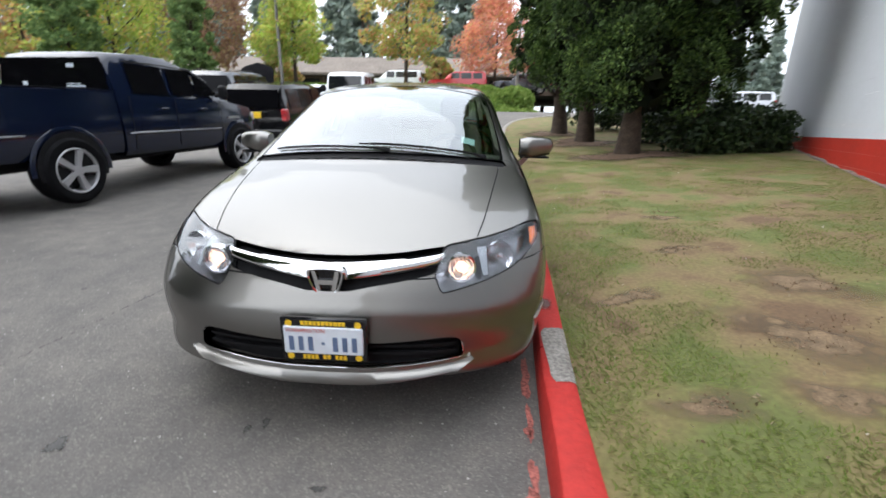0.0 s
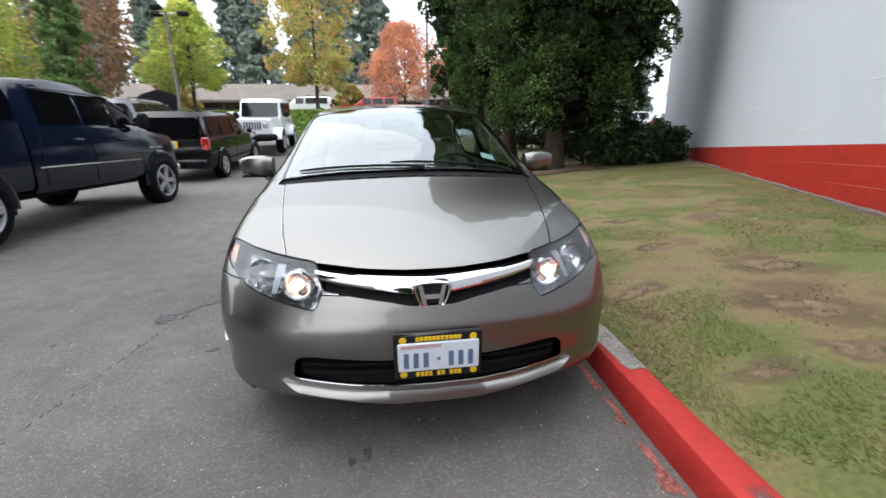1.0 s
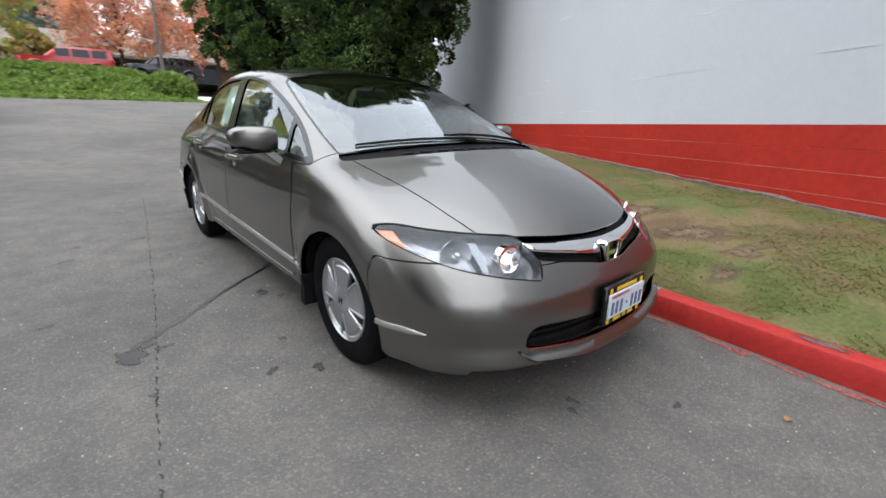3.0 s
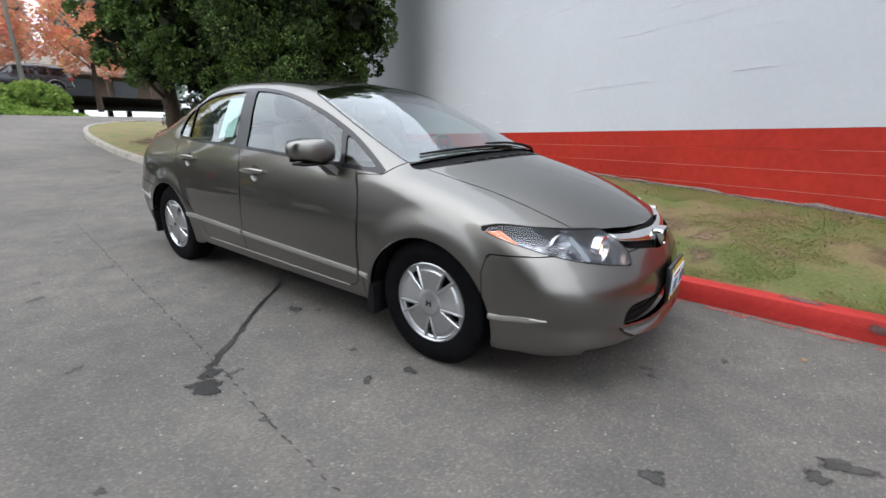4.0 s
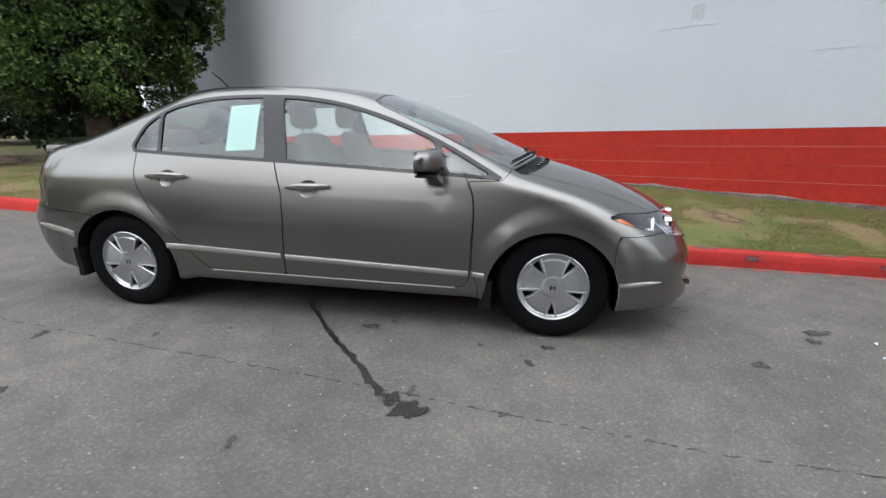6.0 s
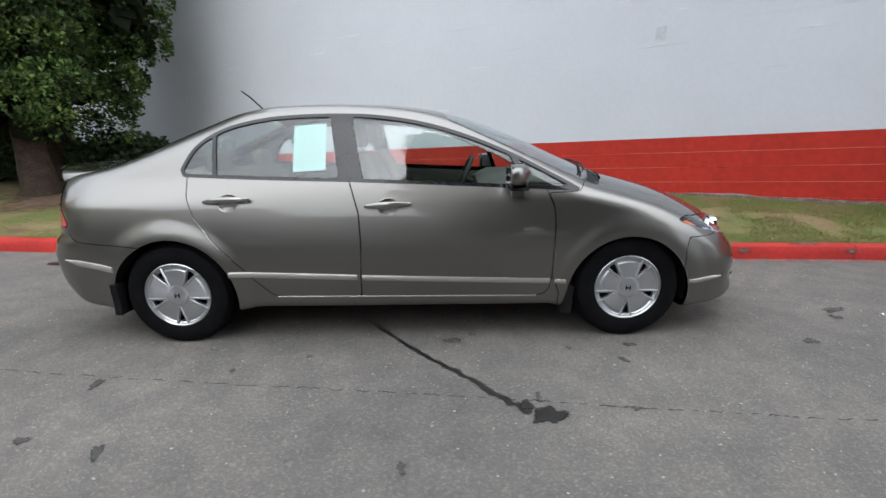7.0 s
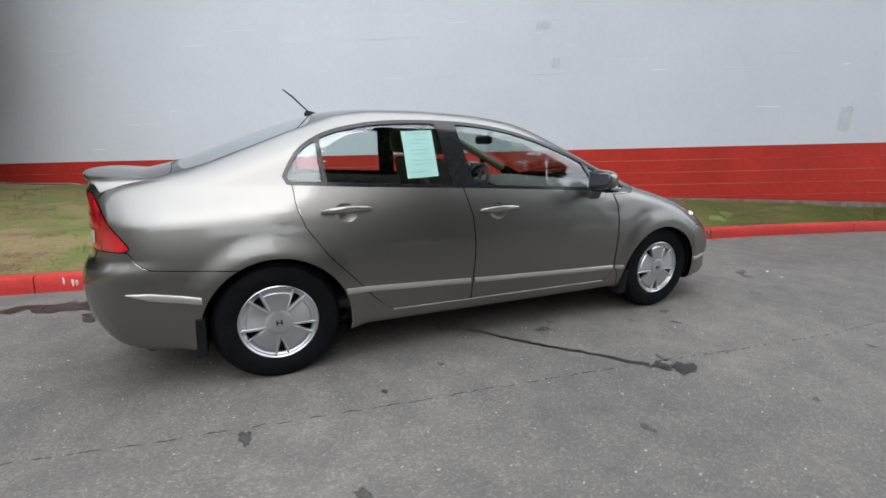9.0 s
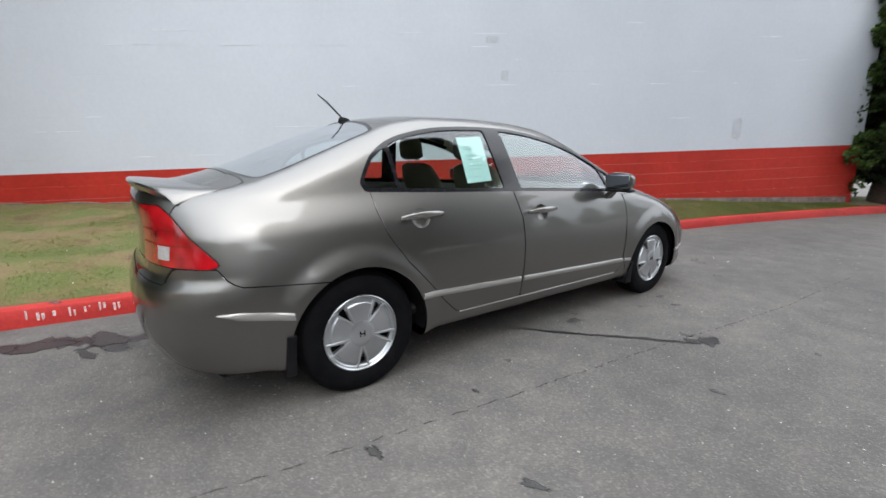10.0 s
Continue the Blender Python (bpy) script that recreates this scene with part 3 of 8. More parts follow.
class Sheet:
    """A surface that is cut along lines into named pieces."""

    def __init__(self, verts, polys, first="shell"):
        self.V, self.pieces = [np.array(v, float) for v in verts], {first: list(polys)}

    def cut(self, src, fn, dst):
        A = np.array(self.V)
        val = fn(A)
        val = np.where(np.abs(val) < 1e-8, 1e-8, val)
        keep, got, cache = [], self.pieces.setdefault(dst, []), {}
        neg = (val < 0).tolist()
        if not any(neg):
            return
        for poly in self.pieces[src]:
            k = 0
            for i in poly:
                k += neg[i]
            if k == 0:
                keep.append(poly)
            elif k == len(poly):
                got.append(poly)
            else:
                ins, outs = [], []
                for n in range(len(poly)):
                    i, j = poly[n], poly[(n + 1) % len(poly)]
                    (ins if neg[i] else outs).append(i)
                    if neg[i] != neg[j]:
                        key = (min(i, j), max(i, j))
                        if key not in cache:
                            t = val[i] / (val[i] - val[j])
                            cache[key] = len(self.V)
                            self.V.append(self.V[i] + (self.V[j] - self.V[i]) * t)
                        ins.append(cache[key])
                        outs.append(cache[key])
                if len(ins) > 2:
                    got.append(tuple(ins))
                if len(outs) > 2:
                    keep.append(tuple(outs))
        self.pieces[src] = keep

    def panel(self, src, fn, dst, gap=0.0028):
        """Cuts a panel out with an open seam round it."""
        self.cut(src, lambda A: fn(A) + gap, dst)
        self.cut(src, lambda A: fn(A) - gap, "seam")


def poly_dist(P, poly):
    """Signed distance to a closed polygon, negative inside."""
    q = np.asarray(poly, float)
    d2 = np.full(len(P), 1e9)
    inside = np.zeros(len(P), bool)
    for (ax, ay), (bx, by) in zip(q, np.roll(q, -1, 0)):
        ex, ey = bx - ax, by - ay
        wx, wy = P[:, 0] - ax, P[:, 1] - ay
        t = np.clip((wx * ex + wy * ey) / (ex * ex + ey * ey + 1e-12), 0, 1)
        d2 = np.minimum(d2, (wx - ex * t) ** 2 + (wy - ey * t) ** 2)
        c = ((ay > P[:, 1]) != (by > P[:, 1])) & (P[:, 0] < ex * (P[:, 1] - ay) / (ey if abs(ey) > 1e-12 else 1e-12) + ax)
        inside ^= c
    return np.where(inside, -1, 1) * np.sqrt(d2)


def flank(poly, a_min=0.45):
    return lambda A: np.maximum(poly_dist(A[:, 1:3], poly), a_min - np.abs(A[:, 0]))


def plan(poly, z_min=0.55):
    return lambda A: np.maximum(poly_dist(np.stack([np.abs(A[:, 0]), A[:, 1]], 1), poly), z_min - A[:, 2])


def face(poly, y_max=0.62):
    return lambda A: np.maximum(poly_dist(np.stack([np.abs(A[:, 0]), A[:, 2]], 1), poly), A[:, 1] - y_max)


# the half form as a net of rays from a spine inside the body
O, Dm, rows = [], [], []
ang = np.concatenate([np.linspace(-90, -35, 14)[:-1], np.linspace(-35, 62, 84), np.linspace(62, 90, 22)[1:]])
fore, aft = 0.95, 3.55
stations = [(fore, -b) for b in np.linspace(90, 0, 78)[:-1]] + [(y, 0) for y in np.linspace(fore, aft, 176)] + [(aft, b) for b in np.linspace(0, 90, 56)[1:]]
for y0, b in stations:
    for q in ang:
        cb, sb = math.cos(radians(b)), math.sin(radians(b))
        O.append((0, y0, 0.62))
        Dm.append((-math.cos(radians(q)) * cb, sb, math.sin(radians(q)) * cb))
net = cast(np.array(O), np.array(Dm))
na = len(ang)
net[np.arange(len(net)) % na == 0, 0] = 0
net[np.arange(len(net)) % na == na - 1, 0] = 0
polys = [(i * na + j, i * na + j + 1, (i + 1) * na + j + 1, (i + 1) * na + j) for i in range(len(stations) - 1) for j in range(na - 1)]
car = Sheet(net, polys)

# wheel arches
for (yc, zc, r) in ((0.882, 0.272, 0.362), (3.562, 0.298, 0.366)):
    car.cut("shell", lambda A, yc=yc, zc=zc, r=r: np.maximum(np.hypot(A[:, 1] - yc, A[:, 2] - zc) - r, 0.5 - np.abs(A[:, 0])), "hole")
car.cut("shell", lambda A: np.maximum(A[:, 2] - 0.235, np.abs(A[:, 0]) - 0.70), "hole")

# side windows
DAY = np.concatenate([spline([(3.475, 1.012), (3.04, 0.990), (2.51, 0.968), (2.09, 0.947), (1.59, 0.918), (1.19, 0.894)], 6),
                      spline([(1.165, 0.903), (1.27, 0.963), (1.53, 1.100), (1.81, 1.217), (2.08, 1.298), (2.34, 1.341), (2.57, 1.354), (2.82, 1.352),
                              (3.04, 1.333), (3.26, 1.280), (3.41, 1.187), (3.495, 1.056)], 6)])
car.cut("shell", flank(DAY, 0.5), "window_frame")


def pane(cut_lo, cut_hi, inset=0.020, low=0.012):
    """Glass between two leaning lines x = (y at z 1.0, y at z 1.3)."""
    def fn(A):
        y, z = A[:, 1], A[:, 2]
        d = poly_dist(A[:, 1:3], DAY) + inset
        base = np.interp(y, [1.19, 1.59, 2.09, 2.51, 3.04, 3.475], [0.894, 0.918, 0.947, 0.968, 0.990, 1.012]) + low
        lo = cut_lo[0] + (cut_lo[1] - cut_lo[0]) * (z - 1.0) / 0.3 if cut_lo else -9
        hi = cut_hi[0] + (cut_hi[1] - cut_hi[0]) * (z - 1.0) / 0.3 if cut_hi else 9
        return np.maximum.reduce([d, base - z, lo - y, y - hi])
    return fn


car.cut("window_frame", pane(None, (1.495, 1.62)), "glass_corner")
car.cut("window_frame", pane((1.530, 1.655), (2.425, 2.482)), "glass_front")
car.cut("window_frame", pane((2.565, 2.612), (3.272, 3.295)), "glass_rear")
car.cut("window_frame", pane((3.295, 3.318), None), "glass_quarter")

# windscreen, cowl, rear window
arc = np.linspace(0, 0.70, 9)
ws = [(a, 0.965 + 0.30 * a * a) for a in arc] + [(0.702, 1.16), (0.692, 1.30), (0.667, 1.55), (0.636, 1.78), (0.615, 1.90), (0.585, 1.945)] + [(a, 1.985 - 0.16 * a * a) for a in np.linspace(0.5, 0, 7)]
ws[0], ws[-1] = (-0.2, ws[0][1]), (-0.2, ws[-1][1])
car.cut("shell", plan(ws, 0.8), "screen_band")
car.cut("screen_band", lambda A: plan(ws, 0.8)(A) + 0.012, "windscreen")
cowl = [(a, 0.875 + 0.33 * a * a) for a in arc] + [(0.716, 1.065), (0.707, 1.125)] + [(a, 0.965 + 0.30 * a * a) for a in arc[::-1]]
cowl[0], cowl[-1] = (-0.2, cowl[0][1]), (-0.2, cowl[-1][1])
car.cut("shell", plan(cowl, 0.8), "cowl")
bw = [(-0.2, 3.265), (0.3, 3.272), (0.50, 3.30), (0.555, 3.36), (0.58, 3.6), (0.605, 3.86), (0.59, 3.95), (0.5, 3.985), (0.3, 4.02), (-0.2, 4.045)]
car.cut("shell", plan(spline(bw, 4), 0.9), "rear_band")
car.cut("rear_band", lambda A: plan(spline(bw, 4), 0.9)(A) + 0.02, "rear_window")

# lamps, grille, intake
HL = spline([(0.428, 0.688), (0.50, 0.697), (0.60, 0.705), (0.70, 0.717), (0.78, 0.730), (0.832, 0.722), (0.842, 0.706), (0.825, 0.676), (0.78, 0.642),
             (0.70, 0.606), (0.60, 0.580), (0.50, 0.562), (0.432, 0.552), (0.420, 0.560), (0.398, 0.610), (0.412, 0.650)], 5, True)
car.panel("shell", face(HL, 0.62), "headlight", 0.0025)
GR = [(-0.2, 0.672), (0.10, 0.674), (0.25, 0.680), (0.36, 0.687), (0.428, 0.690), (0.410, 0.650), (0.394, 0.612), (0.30, 0.597), (0.16, 0.576), (0.08, 0.560), (-0.2, 0.556)]
car.cut("shell", face(GR, 0.4), "grille")
IN = [(-0.2, 0.374), (0.20, 0.376), (0.44, 0.394), (0.485, 0.390), (0.507, 0.372), (0.517, 0.312), (0.50, 0.302), (0.30, 0.284), (0.15, 0.275), (-0.2, 0.272)]
car.cut("shell", face(IN, 0.4), "intake")
TL = [(4.335, 0.990), (4.30, 0.948), (4.255, 0.868), (4.165, 0.758), (4.170, 0.742), (4.20, 0.735), (4.9, 0.742), (4.9, 0.985)]
car.panel("shell", lambda A: np.maximum(flank(TL, 0.3)(A), 0.39 - np.abs(A[:, 0])), "tail_light", 0.0025)

# panels
HOOD = [(-0.2, 0.0), (0.35, 0.0), (0.47, 0.16), (0.505, 0.225), (0.545, 0.29), (0.585, 0.45), (0.615, 0.62), (0.65, 0.85), (0.672, 1.02), (0.665, 1.045), (0.5, 0.9575), (0.3, 0.9047), (-0.2, 0.875)]
car.panel("shell", plan(HOOD, 0.60), "hood")
LID = [(-0.2, 4.05), (0.3, 4.03), (0.52, 4.0), (0.61, 4.0), (0.625, 4.2), (0.60, 4.6), (-0.2, 4.6)]
car.panel("shell", plan(LID, 0.74), "trunk_lid")
FRONT_DOOR = [(1.38, 0.96), (1.365, 0.89), (1.33, 0.81), (1.322, 0.71), (1.332, 0.53), (1.335, 0.40), (1.345, 0.325), (1.375, 0.290), (1.43, 0.279), (2.0, 0.287), (2.462, 0.293),
              (2.458, 0.39), (2.443, 0.63), (2.45, 0.795), (2.50, 0.975)]
REAR_DOOR = [(2.503, 0.975), (2.453, 0.795), (2.446, 0.63), (2.461, 0.39), (2.465, 0.293), (2.88, 0.297), (2.95, 0.302), (2.99, 0.316), (3.073, 0.396), (3.13, 0.465), (3.30, 0.651), (3.40, 0.796), (3.44, 0.905), (3.45, 1.03)]
car.panel("shell", flank(FRONT_DOOR, 0.5), "front_door")
car.panel("shell", flank(REAR_DOOR, 0.5), "rear_door")
HANDLES = (("rear_door", 3.197, 0.871), ("front_door", 2.280, 0.832))


def cup_rim(yc, zc, k=1.0):
    return [(yc + 0.060 * k * math.cos(q), zc - 0.006 + 0.050 * k * math.sin(q)) for q in np.linspace(0, 2 * math.pi, 25)[:-1]]


for key, yc, zc in HANDLES:
    car.cut(key, flank(cup_rim(yc, zc), 0.5), "hole")
RB = [(3.5, 0.60), (3.80, 0.628), (3.93, 0.637), (4.10, 0.655), (4.145, 0.685), (4.175, 0.735), (4.32, 0.735), (4.36, 0.665), (5, 0.665), (5, -0.2), (3.5, -0.2)]
car.panel("shell", lambda A: poly_dist(A[:, 1:3], RB), "rear_bumper")
FB = [(-1, -0.2), (0.90, -0.2), (0.56, 0.30), (0.565, 0.55), (0.545, 0.63), (0.556, 0.725), (-1, 0.80)]
car.panel("shell", lambda A: np.maximum(poly_dist(A[:, 1:3], FB), np.minimum(np.abs(A[:, 0]) - 0.44, A[:, 2] - 0.62)), "front_bumper")
FE = [(0.2, 0.1), (1.29, 0.1), (1.29, 0.30), (1.329, 0.40), (1.318, 0.71), (1.326, 0.81), (1.355, 0.886), (1.18, 0.893), (1.08, 0.985), (0.2, 0.985)]
car.panel("shell", flank(FE, 0.50), "front_fender")

PTS = np.array(car.V)
NRM = slope_of(PTS)


def rim_of(faces):
    count = {}
    for q in faces:
        for i, j in zip(q, q[1:] + q[:1]):
            count[i, j] = count.get((i, j), 0) + 1
    return [(i, j) for (i, j) in count if (j, i) not in count]


def panel_mesh(name, keys, material, parent, sides=(1, -1), depth=0.014, push=0.0, label="", merge_centre=True):
    """A mesh from pieces of the sheet, on one or both sides, with edges turned in."""
    V, F, N = [], [], []
    for s in sides:
        mir = np.array((s, 1, 1))
        for key in keys:
            fs = car.pieces[key]
            ids = sorted({i for q in fs for i in q})
            at = {i: len(V) + n for n, i in enumerate(ids)}
            for i in ids:
                V.append((PTS[i] + push * NRM[i]) * mir)
                N.append(NRM[i] * mir)
            for q in fs:
                q = tuple(at[i] for i in q)
                F.append(q if s > 0 else q[::-1])
            if depth:
                for i, j in rim_of(fs):
                    if merge_centre and abs(PTS[i][0]) < 1e-4 and abs(PTS[j][0]) < 1e-4:
                        continue
                    a, b = PTS[i] + push * NRM[i], PTS[j] + push * NRM[j]
                    t = np.cross(b - a, (NRM[i] + NRM[j]) / 2)
                    t = -t / (np.linalg.norm(t) + 1e-9)
                    k = len(V)
                    V += [a * mir, b * mir, (b - depth * NRM[j]) * mir, (a - depth * NRM[i]) * mir]
                    soft_n = (t * 0.95 + NRM[i] * 0.25)
                    N += [soft_n * mir, soft_n * mir, t * mir, t * mir]
                    F.append((k, k + 3, k + 2, k + 1) if s > 0 else (k, k + 1, k + 2, k + 3))
    return link(name, V, F, material, parent, label, normals=N)


saloon = thing("sedan", "warm grey metallic four-door saloon parked against the red kerb", "car")
shell = panel_mesh("body_shell", ["shell"], PAINT, saloon)
hood = panel_mesh("hood", ["hood"], PAINT, saloon)
lid = panel_mesh("trunk_lid", ["trunk_lid"], PAINT, saloon)
front_bumper = panel_mesh("front_bumper", ["front_bumper"], PAINT, saloon, depth=0.03)
rear_bumper = panel_mesh("rear_bumper", ["rear_bumper"], PAINT, saloon)
panel_mesh("panel_seams", ["seam"], BLACK, saloon, depth=0, push=-0.003)
panel_mesh("windscreen_surround", ["screen_band"], GLOSSBLACK, saloon, depth=0, push=-0.002)
panel_mesh("windscreen", ["windscreen"], WSGLASS, saloon, depth=0, push=-0.003, label="clear windscreen reflecting sky and trees").visible_shadow = False
panel_mesh("cowl", ["cowl"], BLACK, saloon, depth=0.01, push=-0.012)
panel_mesh("rear_window_surround", ["rear_band"], GLOSSBLACK, saloon, depth=0, push=-0.002)
panel_mesh("rear_window", ["rear_window"], REARGLASS, saloon, depth=0, push=-0.003).visible_shadow = False
panel_mesh("grille", ["grille"], BLACK, saloon, depth=0.0, push=-0.035)
panel_mesh("lower_intake", ["intake"], BLACK, saloon, depth=0.0, push=-0.05)
side_parts = {}
for s in (1, -1):
    fe = panel_mesh("front_fender", ["front_fender"], PAINT, saloon, (s,), depth=0.03)
    fd = panel_mesh("front_door", ["front_door"], PAINT, saloon, (s,))
    rd = panel_mesh("rear_door", ["rear_door"], PAINT, saloon, (s,))
    panel_mesh("window_frame", ["window_frame"], TRIMRUBBER, saloon, (s,), depth=0.012, push=0.001)
    for key, par in (("glass_front", fd), ("glass_rear", rd), ("glass_quarter", rd), ("glass_corner", fd)):
        panel_mesh("window_pane", [key], GLASS, par, (s,), depth=0, push=-0.006).visible_shadow = False
    side_parts[s] = (fe, fd, rd)

# pieces drawn on the flank: mouldings, handles, mirrors
def flank_bar(pts, height, proud, name, material, parent, s, taper=0):
    rings = []
    n = len(pts)
    for i, (y, z) in enumerate(pts):
        h = height * (1 if not taper else min(1, (1 - i / (n - 1)) * 3 + 0.15))
        rings.append([side_x(y, z + d * h, o) for d, o in ((-0.5, -0.004), (-0.5, proud * 0.6), (-0.25, proud), (0.25, proud), (0.5, proud * 0.6), (0.5, -0.004))])
    rings = [[(p[0] * s, p[1], p[2]) for p in r] for r in rings]
    return Geo().loft(rings).make(name, material, parent, smooth=50)


def along(a, b, n=14):
    return [(a[0] + (b[0] - a[0]) * t, a[1] + (b[1] - a[1]) * t) for t in np.linspace(0, 1, n)]


GRIP = shade("handle_paint", (0.25, 0.24, 0.225), 0.25, 0.7, 0.03, 2, 0.08, 900, coat=1.0)
# body colour made paler, for the light the mouldings catch
STRIP = shade("lit_body_paint", (0.38, 0.367, 0.345), 0.30, 0.5, 0.03, 2, 0.08, 900, coat=1.0)
for s in (1, -1):
    fe, fd, rd = side_parts[s]
    flank_bar(along((3.225, 0.452), (2.478, 0.417)), 0.032, 0.011, "side_moulding", STRIP, rd, s)
    flank_bar(along((2.448, 0.415), (1.345, 0.372)), 0.030, 0.011, "side_moulding", STRIP, fd, s)
    flank_bar(along((1.318, 0.371), (1.252, 0.369), 5), 0.026, 0.010, "side_moulding", STRIP, fe, s)
    flank_bar(along((3.90, 0.492), (4.20, 0.548), 12), 0.034, 0.010, "side_moulding", STRIP, rear_bumper, s, 1)
    flank_bar(along((0.53, 0.353), (0.30, 0.366), 10), 0.024, 0.009, "side_moulding", STRIP, front_bumper, s, 1)
    # thin pale bar drawn as the line of light along the door bottoms
    flank_bar(along((2.96, 0.300), (1.42, 0.277), 24), 0.008, 0.004, "sill_light_line", STRIP, shell, s)
    for door, (_, yc, zc) in zip((rd, fd), HANDLES):
        # dished cup
        dish = []
        for k, deep in ((1.08, 0.003), (0.97, 0.005), (0.85, 0.008), (0.62, 0.0115), (0.32, 0.0135), (0.02, 0.014)):
            dish.append([tuple(np.array(side_x(a, b, -deep)) * (s, 1, 1)) for a, b in cup_rim(yc, zc, k)])
        Geo().loft(dish, True, False).make("handle_recess", PAINT, door, smooth=80)
        rings = []
        for t in np.linspace(-1, 1, 15):
            y = yc + 0.132 * t
            bow = 0.036 - 0.020 * t * t
            hh = 0.0185 * (1 - 0.45 * t * t)
            c = side_x(y, zc + 0.002 - 0.004 * t, bow)
            n = slope_of(np.array([side_x(y, zc)]))[0]
            u = np.array((0, 0, 1.0))
            rings.append([c + u * hh * math.sin(q) + n * 0.011 * math.cos(q) for q in np.linspace(0, 2 * math.pi, 11)[:-1]])
        rings = [[(p[0] * s, p[1], p[2]) for p in r] for r in rings]
        hd = Geo().loft(rings)
        for t in (-0.9, 0.9):
            c0, c1 = side_x(yc + 0.132 * t, zc, -0.004), side_x(yc + 0.132 * t, zc, 0.02)
            c0[0] *= s
            c1[0] *= s
            hd.tube([c0, c1], 0.008, 8)
        hd.make("door_handle", GRIP, door)

# door mirrors: housing, black base and glass
for s in (1, -1):
    fd = side_parts[s][1]
    hs = []
    for t in np.linspace(0, 1, 13):
        x = -0.838 - 0.222 * t
        yc = 1.565 - 0.02 * t + 0.05 * t * t
        zc = 0.990 + 0.010 * t
        ry = 0.082 * (1 - 0.55 * t ** 3) * (0.78 + 0.22 * min(1, t * 4))
        rz = 0.066 * (1 - 0.50 * t ** 3.5) * (0.80 + 0.20 * min(1, t * 4))
        if t > 0.97:
            ry, rz = ry * 0.6, rz * 0.6
        ring = []
        for q in np.linspace(0, 2 * math.pi, 25)[:-1]:
            cy, cz = math.cos(q), math.sin(q)
            e = 0.62
            yy = (abs(cy) ** e) * (1 if cy > 0 else -1)
            zz = (abs(cz) ** e) * (1 if cz > 0 else -1)
            ring.append((s * x, yc + min(yy, 0.45) * ry, zc + zz * rz))
        hs.append(ring)
    mir = Geo().loft(hs).make("door_mirror", PAINT, fd, "grey housing on a black foot", smooth=60)
    gl = Geo().box((s * -0.950, 1.606, 0.994), (0.178, 0.012, 0.100), 0.02, None)
    gl.make("mirror_glass", MIRROR, mir)
    Geo().box((s * -0.950, 1.600, 0.994), (0.190, 0.012, 0.108), 0.03, None).make("mirror_rim", BLACK, mir)
    ft = Geo().loft([[(s * (-0.815 - 0.085 * t), 1.535 + dy * (1 - 0.35 * t) + 0.02 * t, 0.862 + dz + 0.080 * t) for dy, dz in ((-0.05, -0.02), (0.035, -0.02), (0.045, 0.02), (-0.045, 0.025))] for t in np.linspace(0, 1, 6)])
    ft.make("mirror_foot", PAINT, mir)
    low = Geo().box((s * -0.935, 1.56, 0.930), (0.19, 0.10, 0.014), 0.006)
    low.make("mirror_underside", BLACK, mir)

# bright bar across the grille and badge ring
bar = []
for x in np.linspace(-0.425, 0.425, 45):
    a = abs(x)
    zt = np.interp(a, [0, 0.09, 0.285, 0.43], [0.650, 0.653, 0.663, 0.673])
    zb = np.interp(a, [0, 0.08, 0.25, 0.405, 0.43], [0.596, 0.600, 0.622, 0.644, 0.662])
    ring = []
    for t, o in ((0, -0.02), (0, 0.004), (0.25, 0.012), (0.75, 0.012), (1, 0.004), (1, -0.02)):
        ring.append(tuple(nose_y(x, zt + (zb - zt) * t, o - 0.006)))
    bar.append(ring)
grille_bar = Geo().loft(bar).make("grille_bar", CHROME, saloon, "bright chrome bar", smooth=60)
gb = Geo()
outer = spline([(-0.068, 0.640), (0, 0.650), (0.068, 0.640), (0.060, 0.585), (0.035, 0.548), (0, 0.543), (-0.035, 0.548), (-0.060, 0.585)], 5, True)
cz = 0.597
rings = []
yb = nose_y(0.0, 0.60)[1] - 0.014
for k, o in ((1.0, 0.03), (1.0, -0.006), (0.93, -0.012), (0.84, -0.010), (0.80, 0.004)):
    rings.append([(p[0] * k, yb + o, cz + (p[1] - cz) * k) for p in outer])
gb.loft(rings, True, False)
badge = gb.make("badge", CHROME, saloon, "chrome badge ring", smooth=50)
gi = Geo().add([(p[0] * 0.82, yb + 0.002, cz + (p[1] - cz) * 0.82) for p in outer], [tuple(range(len(outer)))])
gi.make("badge_field", GLOSSBLACK, badge)
gi = Geo()
for s in (1, -1):
    gi.loft([[(s * (0.020 + 0.016 * t), yb - 0.008, 0.560 + 0.076 * t), (s * (0.036 + 0.016 * t), yb - 0.006, 0.560 + 0.076 * t),
              (s * (0.036 + 0.016 * t), yb + 0.004, 0.560 + 0.076 * t), (s * (0.020 + 0.016 * t), yb + 0.004, 0.560 + 0.076 * t)] for t in np.linspace(0, 1, 5)])
gi.loft([[(x, yb - 0.007 + d, 0.592 + e) for d, e in ((0, -0.009), (0, 0.009), (0.01, 0.009), (0.01, -0.009))] for x in (-0.028, 0.028)])
gi.make("badge_mark", CHROME, badge)
for z in (0.322, 0.350):
    bars = [[tuple(nose_y(x, z + dz, -0.034 + o)) for dz, o in ((-0.006, 0), (0.006, 0), (0.005, 0.014), (-0.005, 0.014))] for x in np.linspace(-0.49, 0.49, 31)]
    Geo().loft(bars).make("intake_bar", BLACK, saloon, smooth=30)

